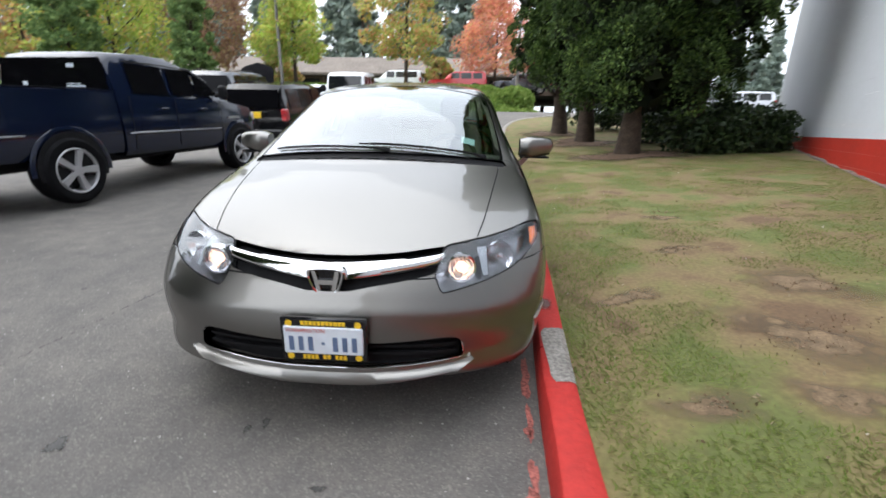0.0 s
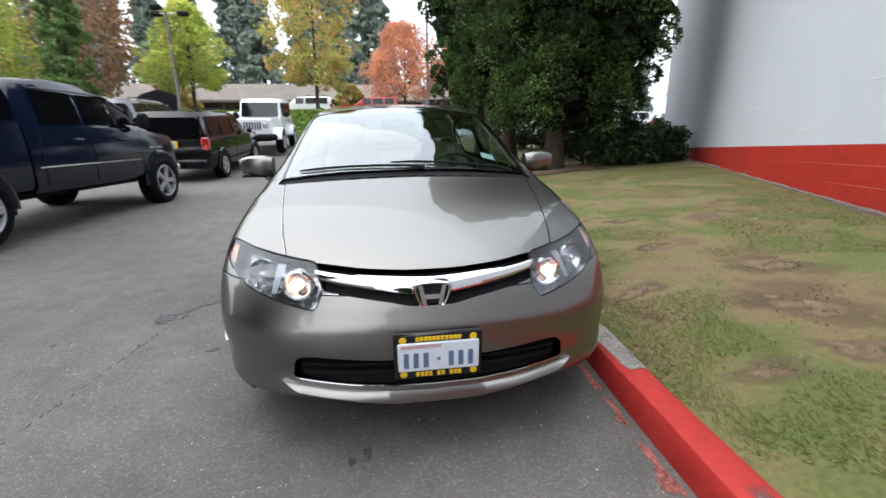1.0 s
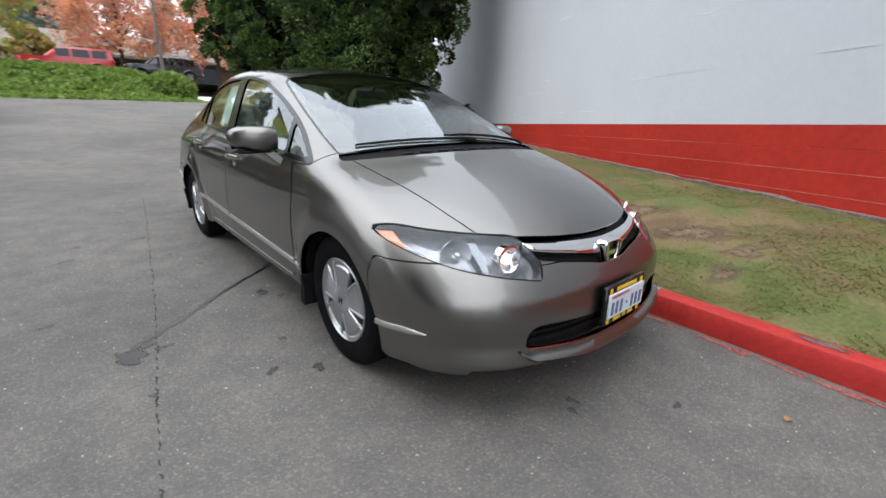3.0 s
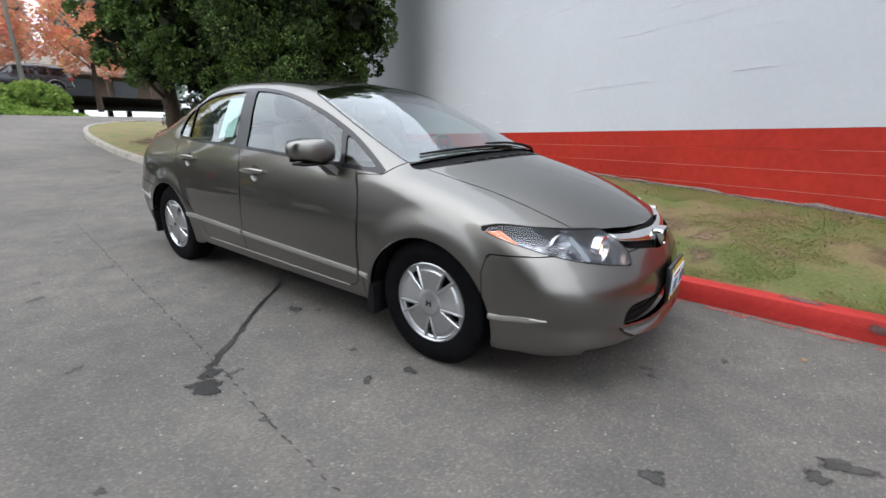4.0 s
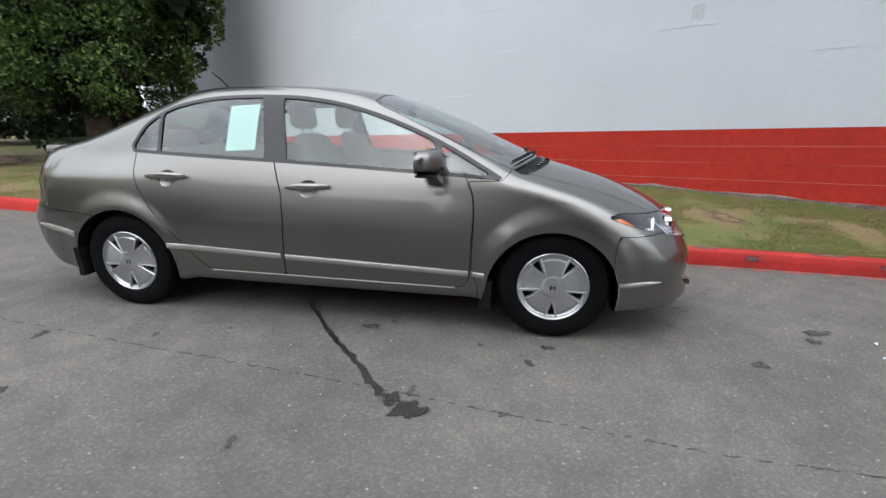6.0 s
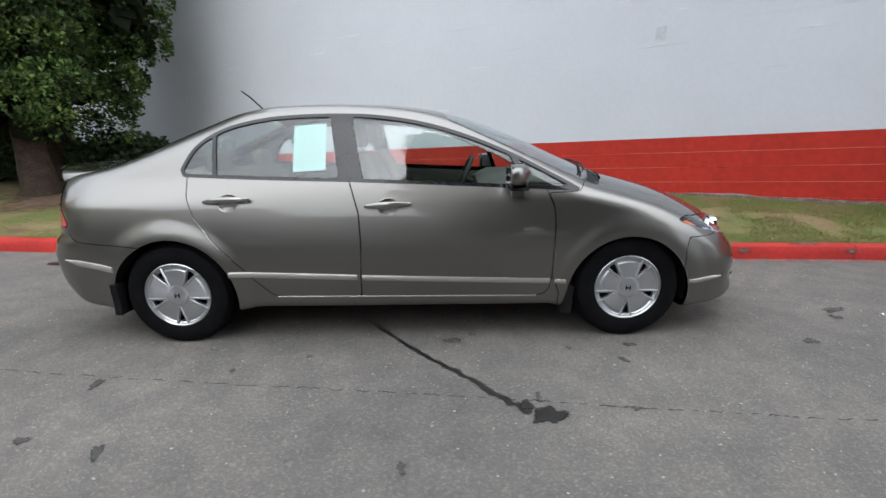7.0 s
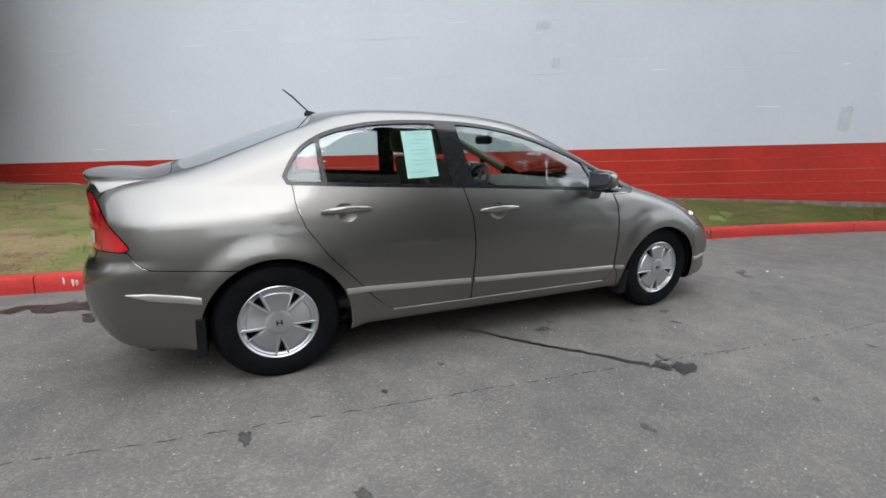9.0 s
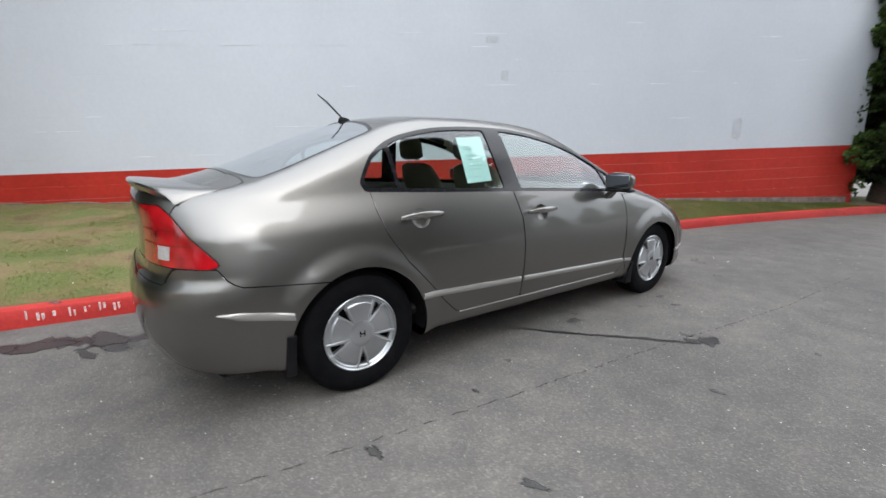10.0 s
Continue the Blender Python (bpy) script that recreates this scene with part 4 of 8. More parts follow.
lipr = []
for x in np.linspace(-0.545, 0.545, 41):
    a = abs(x)
    zt = np.interp(a, [0, 0.15, 0.30, 0.50, 0.545], [0.256, 0.258, 0.268, 0.290, 0.300])
    zb = np.interp(a, [0, 0.15, 0.50, 0.545], [0.214, 0.215, 0.250, 0.290])
    lipr.append([tuple(nose_y(x, zt + 0.004, -0.03)), tuple(nose_y(x, zt, 0.002)), tuple(nose_y(x, zt - (zt - zb) * 0.55, 0.022)), tuple(nose_y(x, zb + 0.012, 0.024)), tuple(nose_y(x, zb + 0.002, 0.010)), tuple(nose_y(x, zb, -0.02))])
Geo().loft(lipr).make("front_lip", PAINT, front_bumper, "painted lip under the intake", smooth=60)

# number plate with its dealer frame
pl = thing("licence_plate", "white licence plate in a black and yellow dealer frame", "licence plate")
ypl = -0.036
Geo().box((0.008, ypl + 0.015, 0.400), (0.318, 0.022, 0.174), 0.006).make("plate_frame", GLOSSBLACK, pl)
Geo().box((0.008, ypl, 0.401), (0.290, 0.010, 0.108), 0.004).make("plate_face", PLATE, pl)
for i, x in enumerate((-0.108, -0.073, -0.038, 0.052, 0.087, 0.122)):
    Geo().box((x, ypl - 0.0055, 0.390), (0.019, 0.003, 0.058), 0.002).make("character_bar", NAVY, pl)
Geo().box((0.008, ypl - 0.0055, 0.392), (0.012, 0.003, 0.012), 0.002).make("plate_dot", NAVY, pl)
for k in range(11):
    Geo().box((-0.067 + 0.015 * k, ypl + 0.003, 0.467), (0.0125, 0.003, 0.017), 0.002).make("yellow_bar", YELLOW, pl)
    if k not in (4, 7):
        Geo().box((-0.067 + 0.015 * k, ypl + 0.003, 0.332), (0.0125, 0.003, 0.019), 0.002).make("yellow_bar", YELLOW, pl)
for x in (-0.118, 0.134):
    for z in (0.465, 0.333):
        Geo().turn([(0.0001, 0), (0.013, 0), (0.013, 0.003), (0.0001, 0.003)], 16, pose(x, ypl + 0.006, z, 90, 0, 0)).make("yellow_dot", YELLOW, pl)
cu = bpy.data.curves.new("state_name", "FONT")
cu.body, cu.size, cu.align_x = "WASHINGTON", 0.021, "CENTER"
cu.extrude = 0.0006
tx = new("state_name", cu)
tx.parent = pl
tx.matrix_basis = pose(-0.055, ypl - 0.0062, 0.4355, 90, 0, 0)
cu.materials.append(REDINK)

# head and tail lamps
def lamp_bowl(name, c, r, depth, aim, parent, mat=CHROME):
    m = Matrix.Translation(c) @ Vector(aim).to_track_quat("Z", "Y").to_matrix().to_4x4()
    prof = [(0.004, -depth), (r * 0.45, -depth * 0.86), (r * 0.8, -depth * 0.45), (r, 0.0), (r * 1.06, 0.003), (r * 1.06, -0.01)]
    return Geo().turn(prof, 28, m).make(name, mat, parent, smooth=60)


DARKCHROME = shade("lamp_housing", (0.27, 0.275, 0.29), 0.18, 0.9, 0.55, 24, bump=0.5, bump_scale=30)
DARKRED = shade("dark_red_lens", (0.22, 0.006, 0.008), 0.2, 0, 0.1, 40)
PALELAMP = shade("pale_lamp_panel", (0.30, 0.335, 0.36), 0.3, 0.3, 0.05, 20)
BRIGHT = shade("lamp_reflector", (0.85, 0.86, 0.88), 0.10, 1.0, 0.03, 30, bump=0.35, bump_scale=55)
for s in (1, -1):
    hl = panel_mesh("headlight", ["headlight"], LENS, saloon, (s,), depth=0, push=-0.001, label="clear headlight with amber corner and warm lit bulb")
    hl.visible_shadow = False
    hk = panel_mesh("lamp_housing", ["headlight"], DARKCHROME, hl, (s,), depth=-0.06, push=-0.062)
    c = nose_y(-0.500, 0.632, -0.022)
    b1 = lamp_bowl("inner_reflector", (c[0] * s, c[1], c[2]), 0.052, 0.045, (0.10 * -s, -1, 0.03), hl, BRIGHT)
    lamp_bowl("bulb", (c[0] * s, c[1] + 0.012, c[2]), 0.020, 0.012, (0, -1, 0), hl, BULB)
    Geo().turn([(0.050, 0.006), (0.058, 0.004), (0.058, -0.03)], 28, Matrix.Translation((c[0] * s, c[1], c[2])) @ Vector((0.1 * -s, -1, 0.03)).to_track_quat("Z", "Y").to_matrix().to_4x4()).make("reflector_ring", CHROME, hl)
    c = nose_y(-0.660, 0.656, -0.036)
    lamp_bowl("outer_reflector", (c[0] * s, c[1], c[2]), 0.060, 0.045, (0.35 * -s, -1, 0.05), hl, BRIGHT)
    lamp_bowl("bulb_cap", (c[0] * s, c[1] - 0.0, c[2]), 0.016, 0.02, (0.35 * -s, -1, 0), hl, CHROME)
    wedge = [[tuple(np.array(nose_y(-x - dx, z, -0.030)) * (s, 1, 1)) for x, dx in ((0.562, 0.030 * t), (0.600, 0.012 * t))] for t, z in ((0, 0.690), (0.5, 0.648), (1, 0.600))]
    Geo().loft(wedge, False).make("divider", PALELAMP, hl)
    am = []
    for a in np.linspace(0.798, 0.836, 6):
        zl, zu = np.interp(a, [0.76, 0.78, 0.825], [0.634, 0.646, 0.680]), np.interp(a, [0.76, 0.79, 0.83], [0.712, 0.718, 0.712])
        P = cast(np.array([[-a, 0.95, z] for z in np.linspace(zl, zu, 5)]), np.array([[0.0, -1, 0]] * 5), 0.05, 1.0)
        P = P - 0.016 * slope_of(P)
        am.append([(p[0] * s, p[1], p[2]) for p in P])
    Geo().loft(am, False).make("amber_reflector", AMBER, hl)
    tl = panel_mesh("tail_light", ["tail_light"], REDLENS, saloon, (s,), depth=0.02, push=0.002, label="red tail light with a clear reversing window")
    rv = []
    for z in np.linspace(0.766, 0.824, 5):
        rv.append([])
        for a in np.linspace(0.575, 0.652, 7):
            P = cast(np.array([[-a, 3.6, z]]), np.array([[0.0, 1, 0]]), 0.2, 1.1)
            P = P + 0.006 * slope_of(P)
            rv[-1].append((P[0][0] * s, P[0][1], P[0][2]))
    Geo().loft(rv, False).make("reversing_lens", WHITELENS, tl)
    for za, zb, mt_ in ((0.884, 0.890, DARKRED), (0.826, 0.831, DARKRED)):
        band = []
        for a in np.linspace(0.41, 0.74, 16):
            P = cast(np.array([[-a, 3.6, za], [-a, 3.6, zb]]), np.array([[0.0, 1, 0]] * 2), 0.2, 1.1)
            P = P + 0.005 * slope_of(P)
            if P[0][1] > 4.175 + 0.83 * (za - 0.758) + 0.012:
                band.append([(p[0] * s, p[1], p[2]) for p in P])
        Geo().loft(band, False).make("lens_rib", mt_, tl)

# spoiler on the boot lid
sp = []
for x in np.linspace(-0.63, 0.63, 47):
    a = abs(x)
    yb = float(np.interp(a, [0, 0.2, 0.3, 0.4, 0.5, 0.57, 0.63], [4.430, 4.424, 4.413, 4.396, 4.364, 4.328, 4.278]))
    zt = float(np.interp(a, [0, 0.2, 0.4, 0.5, 0.57, 0.60, 0.63], [1.088, 1.087, 1.080, 1.070, 1.056, 1.040, 1.002]))
    deck = [float(top_z(x, yb - d)[2]) for d in (0.27, 0.18, 0.09)]
    tip = 1 - ss(np.array(a), 0.56, 0.63)
    sp.append([(x, yb - 0.27, deck[0] - 0.008), (x, yb - 0.18, deck[1] + 0.004), (x, yb - 0.09, max(deck[2] + 0.005, deck[1] + (zt - deck[1]) * 0.50 + 0.003)),
               (x, yb - 0.003, zt), (x, yb + 0.004, zt - 0.008), (x, yb - 0.002, zt - 0.020 * tip - 0.006), (x, yb - 0.05, min(deck[2], zt) - 0.035)])
Geo().loft(sp).make("spoiler", PAINT, lid, smooth=50)

# aerial
ant = Geo()
b0 = top_z(0, 3.235)
ant.loft([[(0.022 * math.cos(q) * k, 3.235 + dy + 0.045 * math.sin(q) * k, b0[2] + h) for q in np.linspace(0, 2 * math.pi, 17)[:-1]] for k, h, dy in ((1, -0.01, 0), (1, 0.004, 0), (0.6, 0.016, 0.01), (0.25, 0.022, 0.015))])
ant.tube([(0, 3.250, b0[2] + 0.014), (0, 3.300, b0[2] + 0.062), (0, 3.345, b0[2] + 0.106), (0, 3.405, b0[2] + 0.150)], [0.0045, 0.0055, 0.0055, 0.004], 8)
ant.make("antenna", BLACK, saloon)

# wipers
for x0, x1, rise in ((0.08, -0.60, 0.030), (0.60, -0.10, 0.050)):
    arm, blade = [], []
    for t in np.linspace(0, 1, 10):
        x = x0 + (x1 - x0) * t
        y = 0.975 + 0.30 * x * x + rise * math.sin(math.pi * min(1, t * 1.1) * 0.5) + 0.01
        arm.append(top_z(x, y - 0.012, 0.016 if t > 0.05 else 0.004))
        blade.append(top_z(x, y + 0.006, 0.006))
    Geo().tube(arm, [0.010] + [0.007] * 8 + [0.004], 6).tube(blade, 0.0055, 5).make("wiper", BLACK, saloon)
for k in range(9):
    x = -0.40 + 0.10 * k
    p = top_z(x, 0.915 + 0.31 * x * x, -0.008)
    Geo().box(tuple(p), (0.06, 0.022, 0.006), 0.002).make("cowl_slot", GLOSSBLACK, saloon)

# wheels
def wheel(y, zc, s):
    R = AXLES[0][1] + 0.016
    top = Matrix.Translation((s * -0.755, y, zc)) @ pose(0, 0, 0, 0, -90 if s > 0 else 90, 0)
    hub = new("wheel")
    hub.parent = saloon
    hub.matrix_basis = top
    prof = [(0.190, 0.075), (0.200, 0.088), (0.214, 0.094), (0.245, 0.0985), (0.276, 0.097), (0.296, 0.088), (R - 0.008, 0.072), (R, 0.060), (R, 0.020), (R - 0.006, 0.017), (R - 0.006, 0.010),
            (R, 0.007), (R, -0.02), (R - 0.006, -0.023), (R - 0.006, -0.030), (R, -0.033), (R, -0.06), (R - 0.02, -0.09), (0.24, -0.1), (0.19, -0.08)]
    Geo().turn(prof, 64, None).make("tyre", RUBBER, hub, smooth=28)
    # rim barrel and dark back
    Geo().turn([(0.198, 0.090), (0.193, 0.093), (0.186, 0.086), (0.182, 0.03), (0.05, 0.0)], 56).make("rim", ALLOY, hub, smooth=40)
    Geo().turn([(0.0005, 0.040), (0.186, 0.040), (0.186, -0.05), (0.0005, -0.05)], 40).make("brake_back", BLACK, hub)
    # wheel cover: five broad blades with wedge openings between them
    nt = 160
    rad = np.concatenate([np.linspace(0.0005, 0.062, 7), np.linspace(0.066, 0.191, 36)])
    vv, ff = [], []
    for r in rad:
        h = 0.094 - 0.012 * (r / 0.19) ** 2 + 0.004 * (1 - ss(np.array(r), 0.055, 0.068)) - 0.007 * ss(np.array(r), 0.156, 0.162) + 0.008 * ss(np.array(r), 0.172, 0.180)
        for j in range(nt):
            q = 2 * math.pi * j / nt
            vv.append((r * math.cos(q), r * math.sin(q), float(h)))
    for i in range(len(rad) - 1):
        for j in range(nt):
            ff.append((i * nt + j, i * nt + (j + 1) % nt, (i + 1) * nt + (j + 1) % nt, (i + 1) * nt + j))
    sh = Sheet(vv, ff)
    for k in range(5):
        q = radians(72 * k + (180 if s > 0 else 0))
        ca, sa = math.cos(q), math.sin(q)
        tri = [(0.092, 0.001), (0.166, 0.026), (0.170, 0.004), (0.167, -0.020)]
        poly = [(ca * u - sa * w, sa * u + ca * w) for u, w in tri]
        sh.cut("shell", lambda A, poly=poly: poly_dist(A[:, :2], poly), "slot")
        # raised ribs on both sides of the opening
        for sd in (1, -1):
            p0 = (0.068, sd * 0.004)
            p1 = (0.188, sd * 0.034)
            path = []
            for t in np.linspace(0, 1, 6):
                u, w = p0[0] + (p1[0] - p0[0]) * t, p0[1] + (p1[1] - p0[1]) * t
                path.append((ca * u - sa * w, sa * u + ca * w, 0.0945 - 0.012 * (u / 0.19) ** 2))
            Geo().tube(path, [0.002, 0.0045, 0.006, 0.0065, 0.007, 0.006], 6).make("cover_rib", SILVER, hub)
    V2 = np.array(sh.V)
    cover = [list(map(tuple, V2)), list(sh.pieces["shell"])]
    for i, j in rim_of(sh.pieces["shell"]):
        if np.hypot(*V2[i][:2]) > 0.1:
            k = len(cover[0])
            cover[0] += [tuple(V2[i]), tuple(V2[j]), tuple(V2[j] - (0, 0, 0.02)), tuple(V2[i] - (0, 0, 0.02))]
            cover[1].append((k + 3, k + 2, k + 1, k))
    link("wheel_cover", cover[0], cover[1], TURNED, hub, "silver plastic cover with five wedge openings", smooth=30)
    Geo().box((0, 0.012, 0.0990), (0.030, 0.006, 0.003), 0.0008).box((0, -0.012, 0.0990), (0.030, 0.006, 0.003), 0.0008).box((0, 0, 0.0990), (0.006, 0.022, 0.003), 0.0008).make("cap_mark", BLACK, hub)
    return hub


for s in (1, -1):
    for y, zc in AXLES:
        wheel(y, zc + 0.012, s)
    # arch liners and mud flaps
    for (yc, zc, r) in ((0.882, 0.272, 0.372), (3.562, 0.298, 0.376)):
        rings = [[(s * -x, yc + r * math.cos(q), zc + r * math.sin(q)) for q in np.linspace(-0.15, math.pi + 0.15, 25)] for x in (0.858, 0.46)]
        lin = Geo().loft(rings, False)
        lin.add([(s * -0.46, yc + r * math.cos(q), zc + r * math.sin(q)) for q in np.linspace(-0.15, math.pi + 0.15, 25)], [tuple(range(25))])
        lin.make("arch_liner", BLACK, saloon)
    for ya, yb_, grow, z0, z1 in ((1.205, 1.235, 0.045, 0.335, 0.17), (3.900, 3.940, 0.014, 0.40, 0.205)):
        flap = []
        for t in np.linspace(0, 1, 7):
            z = z0 + (z1 - z0) * t
            o = abs(side_x(ya + 0.05, max(z, 0.27))[0]) + 0.014
            o2 = abs(side_x(yb_ + grow * t, max(z, 0.27))[0]) + 0.012
            flap.append([(s * -o, ya + 0.01 * t, z), (s * -o2, yb_ + grow * t, z), (s * -0.60, yb_ + grow * t, z), (s * -0.60, ya + 0.01 * t, z)])
        Geo().loft(flap).make("mud_flap", BLACK, saloon, smooth=30)

# underside and cabin
Geo().box((0, 2.2, 0.215), (1.36, 4.0, 0.05), 0.02).make("underbody", BLACK, saloon)
cab = Geo()
cab.box((0, 2.25, 0.33), (1.50, 2.2, 0.06), 0.02)
cab.make("cabin_floor", DARKIN, saloon)
for s in (1, -1):
    lining = []
    for y in np.linspace(1.25, 3.40, 24):
        zt = np.interp(y, [1.19, 1.59, 2.09, 2.51, 3.04, 3.475], [0.894, 0.918, 0.947, 0.968, 0.990, 1.012]) - 0.006
        lining.append([tuple(np.array(side_x(y, z, -o)) * np.array((s, 1, 1))) for z, o in ((0.33 + 0.36 * float(ss(np.array(y), 3.02, 3.16)), 0.07), (0.55 + 0.17 * float(ss(np.array(y), 3.02, 3.16)), 0.06), (0.75, 0.075), (zt - 0.03, 0.055), (zt, 0.030))])
    Geo().loft(lining, False).make("door_lining", DASH, saloon, "dark beige door lining")
# roof lining
rl = [[tuple(top_z(x, y, -0.028)) for x in np.linspace(-0.53, 0.53, 15)] for y in np.linspace(1.98, 3.28, 16)]
Geo().loft(rl, False).make("roof_lining", CLOTH, saloon, "pale beige roof lining")
# trims inside the windscreen pillars
PILLAR = shade("pale_beige_trim", (0.40, 0.37, 0.29), 0.7, 0, 0.06, 6, bump=0.1, bump_scale=300)
for s in (1, -1):
    trim = []
    for y in np.linspace(1.32, 1.96, 14):
        xw = float(np.interp(y, [1.16, 1.30, 1.55, 1.78, 1.90, 1.96], [0.702, 0.692, 0.667, 0.636, 0.615, 0.590]))
        zd = float(np.interp(y, [1.27, 1.53, 1.81, 2.08], [0.963, 1.100, 1.217, 1.298]))
        a, b = np.array(top_z(-xw + 0.030, y, -0.012)), np.array(side_x(y, zd - 0.012, -0.014))
        c = (a + b) / 2 + np.array((0.022, 0.0, -0.012))
        trim.append([tuple(p * np.array((s, 1, 1))) for p in (a, (a + c) / 2 + (0.006, 0, -0.004), c, (b + c) / 2 + (0.006, 0, -0.004), b)])
    Geo().loft(trim, False).make("pillar_trim", PILLAR, saloon, "pale beige pillar trim", smooth=60)
# parcel shelf and bulkheads
Geo().box((0, 3.72, 0.985), (1.16, 0.60, 0.03), 0.01).make("parcel_shelf", CLOTH, saloon)
Geo().box((0, 1.02, 0.62), (1.3, 0.04, 0.60), 0.01).make("bulkhead", DARKIN, saloon)
Geo().box((0, 4.02, 0.70), (1.2, 0.04, 0.56), 0.01).make("rear_bulkhead", DARKIN, saloon)
# dashboard
ds = []
for x in np.linspace(-0.70, 0.70, 29):
    a = abs(x)
    hump = 0.035 * math.exp(-((x - 0.37) / 0.16) ** 2)
    y0 = 1.08 + 0.22 * a * a
    ds.append([(x, y0, 0.62), (x, y0, 0.925), (x, y0 + 0.30, 0.940 + hump * 0.5), (x, 1.60, 0.925 + hump), (x, 1.70, 0.87 + hump), (x, 1.70, 0.74), (x, 1.62, 0.60)])
Geo().loft(ds).make("dashboard", DASH, saloon, smooth=50)
# steering wheel on the left-hand side of the car
stw = Geo()
m = Matrix.Translation((0.37, 1.80, 0.88)) @ pose(0, 0, 0, -65, 0, 0)
stw.loft([[m @ Vector(((0.185 + 0.016 * math.cos(q)) * math.cos(t), (0.185 + 0.016 * math.cos(q)) * math.sin(t), 0.016 * math.sin(q))) for q in np.linspace(0, 2 * math.pi, 9)[:-1]] for t in np.linspace(0, 2 * math.pi, 37)], True, False)
stw.box((0, 0, -0.01), (0.34, 0.05, 0.03), 0.01, m).box((0, -0.06, -0.01), (0.05, 0.2, 0.03), 0.01, m).box((0, 0, 0), (0.12, 0.11, 0.05), 0.02, m)
stw.tube([m @ Vector((0, 0, -0.02)), (0.37, 1.60, 0.78)], 0.03, 10)
stw.make("steering_wheel", DARKIN, saloon)
mr = Geo().box((0, 1.93, 1.255), (0.25, 0.03, 0.065), 0.02).tube([(0, 1.92, 1.27), (0, 1.85, 1.318)], 0.010, 8)
mr.make("rear_view_mirror", DARKIN, saloon)


def pad(rings, r=0.04):
    """Cushion shape through rounded boxes."""
    out = []
    for c, w, h in rings:
        ring = []
        for q in np.linspace(0, 2 * math.pi, 17)[:-1]:
            cx, cy = math.cos(q), math.sin(q)
            ring.append((c[0] + w * math.copysign(abs(cx) ** 0.45, cx), c[1] + h[0] * math.copysign(abs(cy) ** 0.45, cy), c[2] + h[1] * math.copysign(abs(cy) ** 0.45, cy)))
        out.append(ring)
    return Geo().loft(out)


for x in (-0.37, 0.37):
    st = pad([((x, 2.25, 0.50), 0.20, (0.03, 0.0)), ((x, 2.26, 0.56), 0.24, (0.07, 0.0)), ((x, 2.32, 0.78), 0.25, (0.075, 0.0)), ((x, 2.42, 1.00), 0.235, (0.06, 0.0)), ((x, 2.46, 1.10), 0.19, (0.05, 0.0)), ((x, 2.475, 1.125), 0.12, (0.025, 0.0))]).make("seat_back", CLOTH, saloon, smooth=60)
    pad([((x, 1.82, 0.53), 0.20, (0.0, 0.03)), ((x, 1.86, 0.53), 0.25, (0.0, 0.07)), ((x, 2.2, 0.50), 0.25, (0.0, 0.08)), ((x, 2.28, 0.50), 0.22, (0.0, 0.06))]).make("seat_cushion", CLOTH, saloon, smooth=60)
    hr = pad([((x, 2.505, 1.155), 0.08, (0.03, 0.0)), ((x, 2.505, 1.18), 0.125, (0.05, 0.0)), ((x, 2.515, 1.27), 0.125, (0.05, 0.0)), ((x, 2.52, 1.32), 0.10, (0.04, 0.0)), ((x, 2.52, 1.332), 0.05, (0.02, 0.0))])
    for dx in (-0.06, 0.06):
        hr.tube([(x + dx, 2.47, 1.08), (x + dx, 2.505, 1.18)], 0.006, 6)
    hr.make("head_rest", CLOTH, saloon, smooth=60)
pad([((0, 3.22, 0.55), 0.60, (0.05, 0.0)), ((0, 3.24, 0.62), 0.64, (0.09, 0.0)), ((0, 3.36, 0.92), 0.62, (0.08, 0.0)), ((0, 3.42, 1.01), 0.56, (0.05, 0.0)), ((0, 3.43, 1.03), 0.5, (0.02, 0.0))]).make("rear_seat_back", CLOTH, saloon, smooth=60)
pad([((0, 2.86, 0.52), 0.60, (0.0, 0.04)), ((0, 2.90, 0.52), 0.64, (0.0, 0.08)), ((0, 3.22, 0.52), 0.64, (0.0, 0.08))]).make("rear_seat_cushion", CLOTH, saloon, smooth=60)
for x in (-0.36, 0.36):
    pad([((x, 3.45, 1.01), 0.10, (0.03, 0.0)), ((x, 3.45, 1.04), 0.125, (0.045, 0.0)), ((x, 3.455, 1.11), 0.12, (0.045, 0.0)), ((x, 3.455, 1.145), 0.08, (0.03, 0.0))]).make("rear_head_rest", CLOTH, saloon, smooth=60)
Geo().box((0, 1.95, 0.52), (0.16, 0.8, 0.28), 0.03).make("centre_console", DASH, saloon)

# sales sheet inside the rear window
sheet = thing("window_sheet", "mint green printed sales sheet taped inside the rear window", "paper")
def on_glass(u, w, off):
    y = 2.830 - 0.19 * u
    z = 1.032 + 0.262 * w + 0.010 * u
    return side_x(y + 0.012 * (w - 0.5) * 0, z, off)
rows_ = [[tuple(on_glass(u, w, -0.012)) for u in np.linspace(0, 1, 7)] for w in np.linspace(0, 1, 9)]
Geo().loft(rows_, False).make("paper_sheet", PAPER, sheet, smooth=0)
for w, u0, u1 in ((0.93, 0.15, 0.85), (0.80, 0.2, 0.75), (0.72, 0.2, 0.6), (0.58, 0.2, 0.8), (0.50, 0.2, 0.75), (0.36, 0.2, 0.85), (0.28, 0.2, 0.7), (0.12, 0.15, 0.6)):
    Geo().loft([[tuple(on_glass(u, w + d, -0.0105)) for u in np.linspace(u0, u1, 5)] for d in (-0.006, 0.006)], False).make("print_line", INK, sheet, smooth=0)
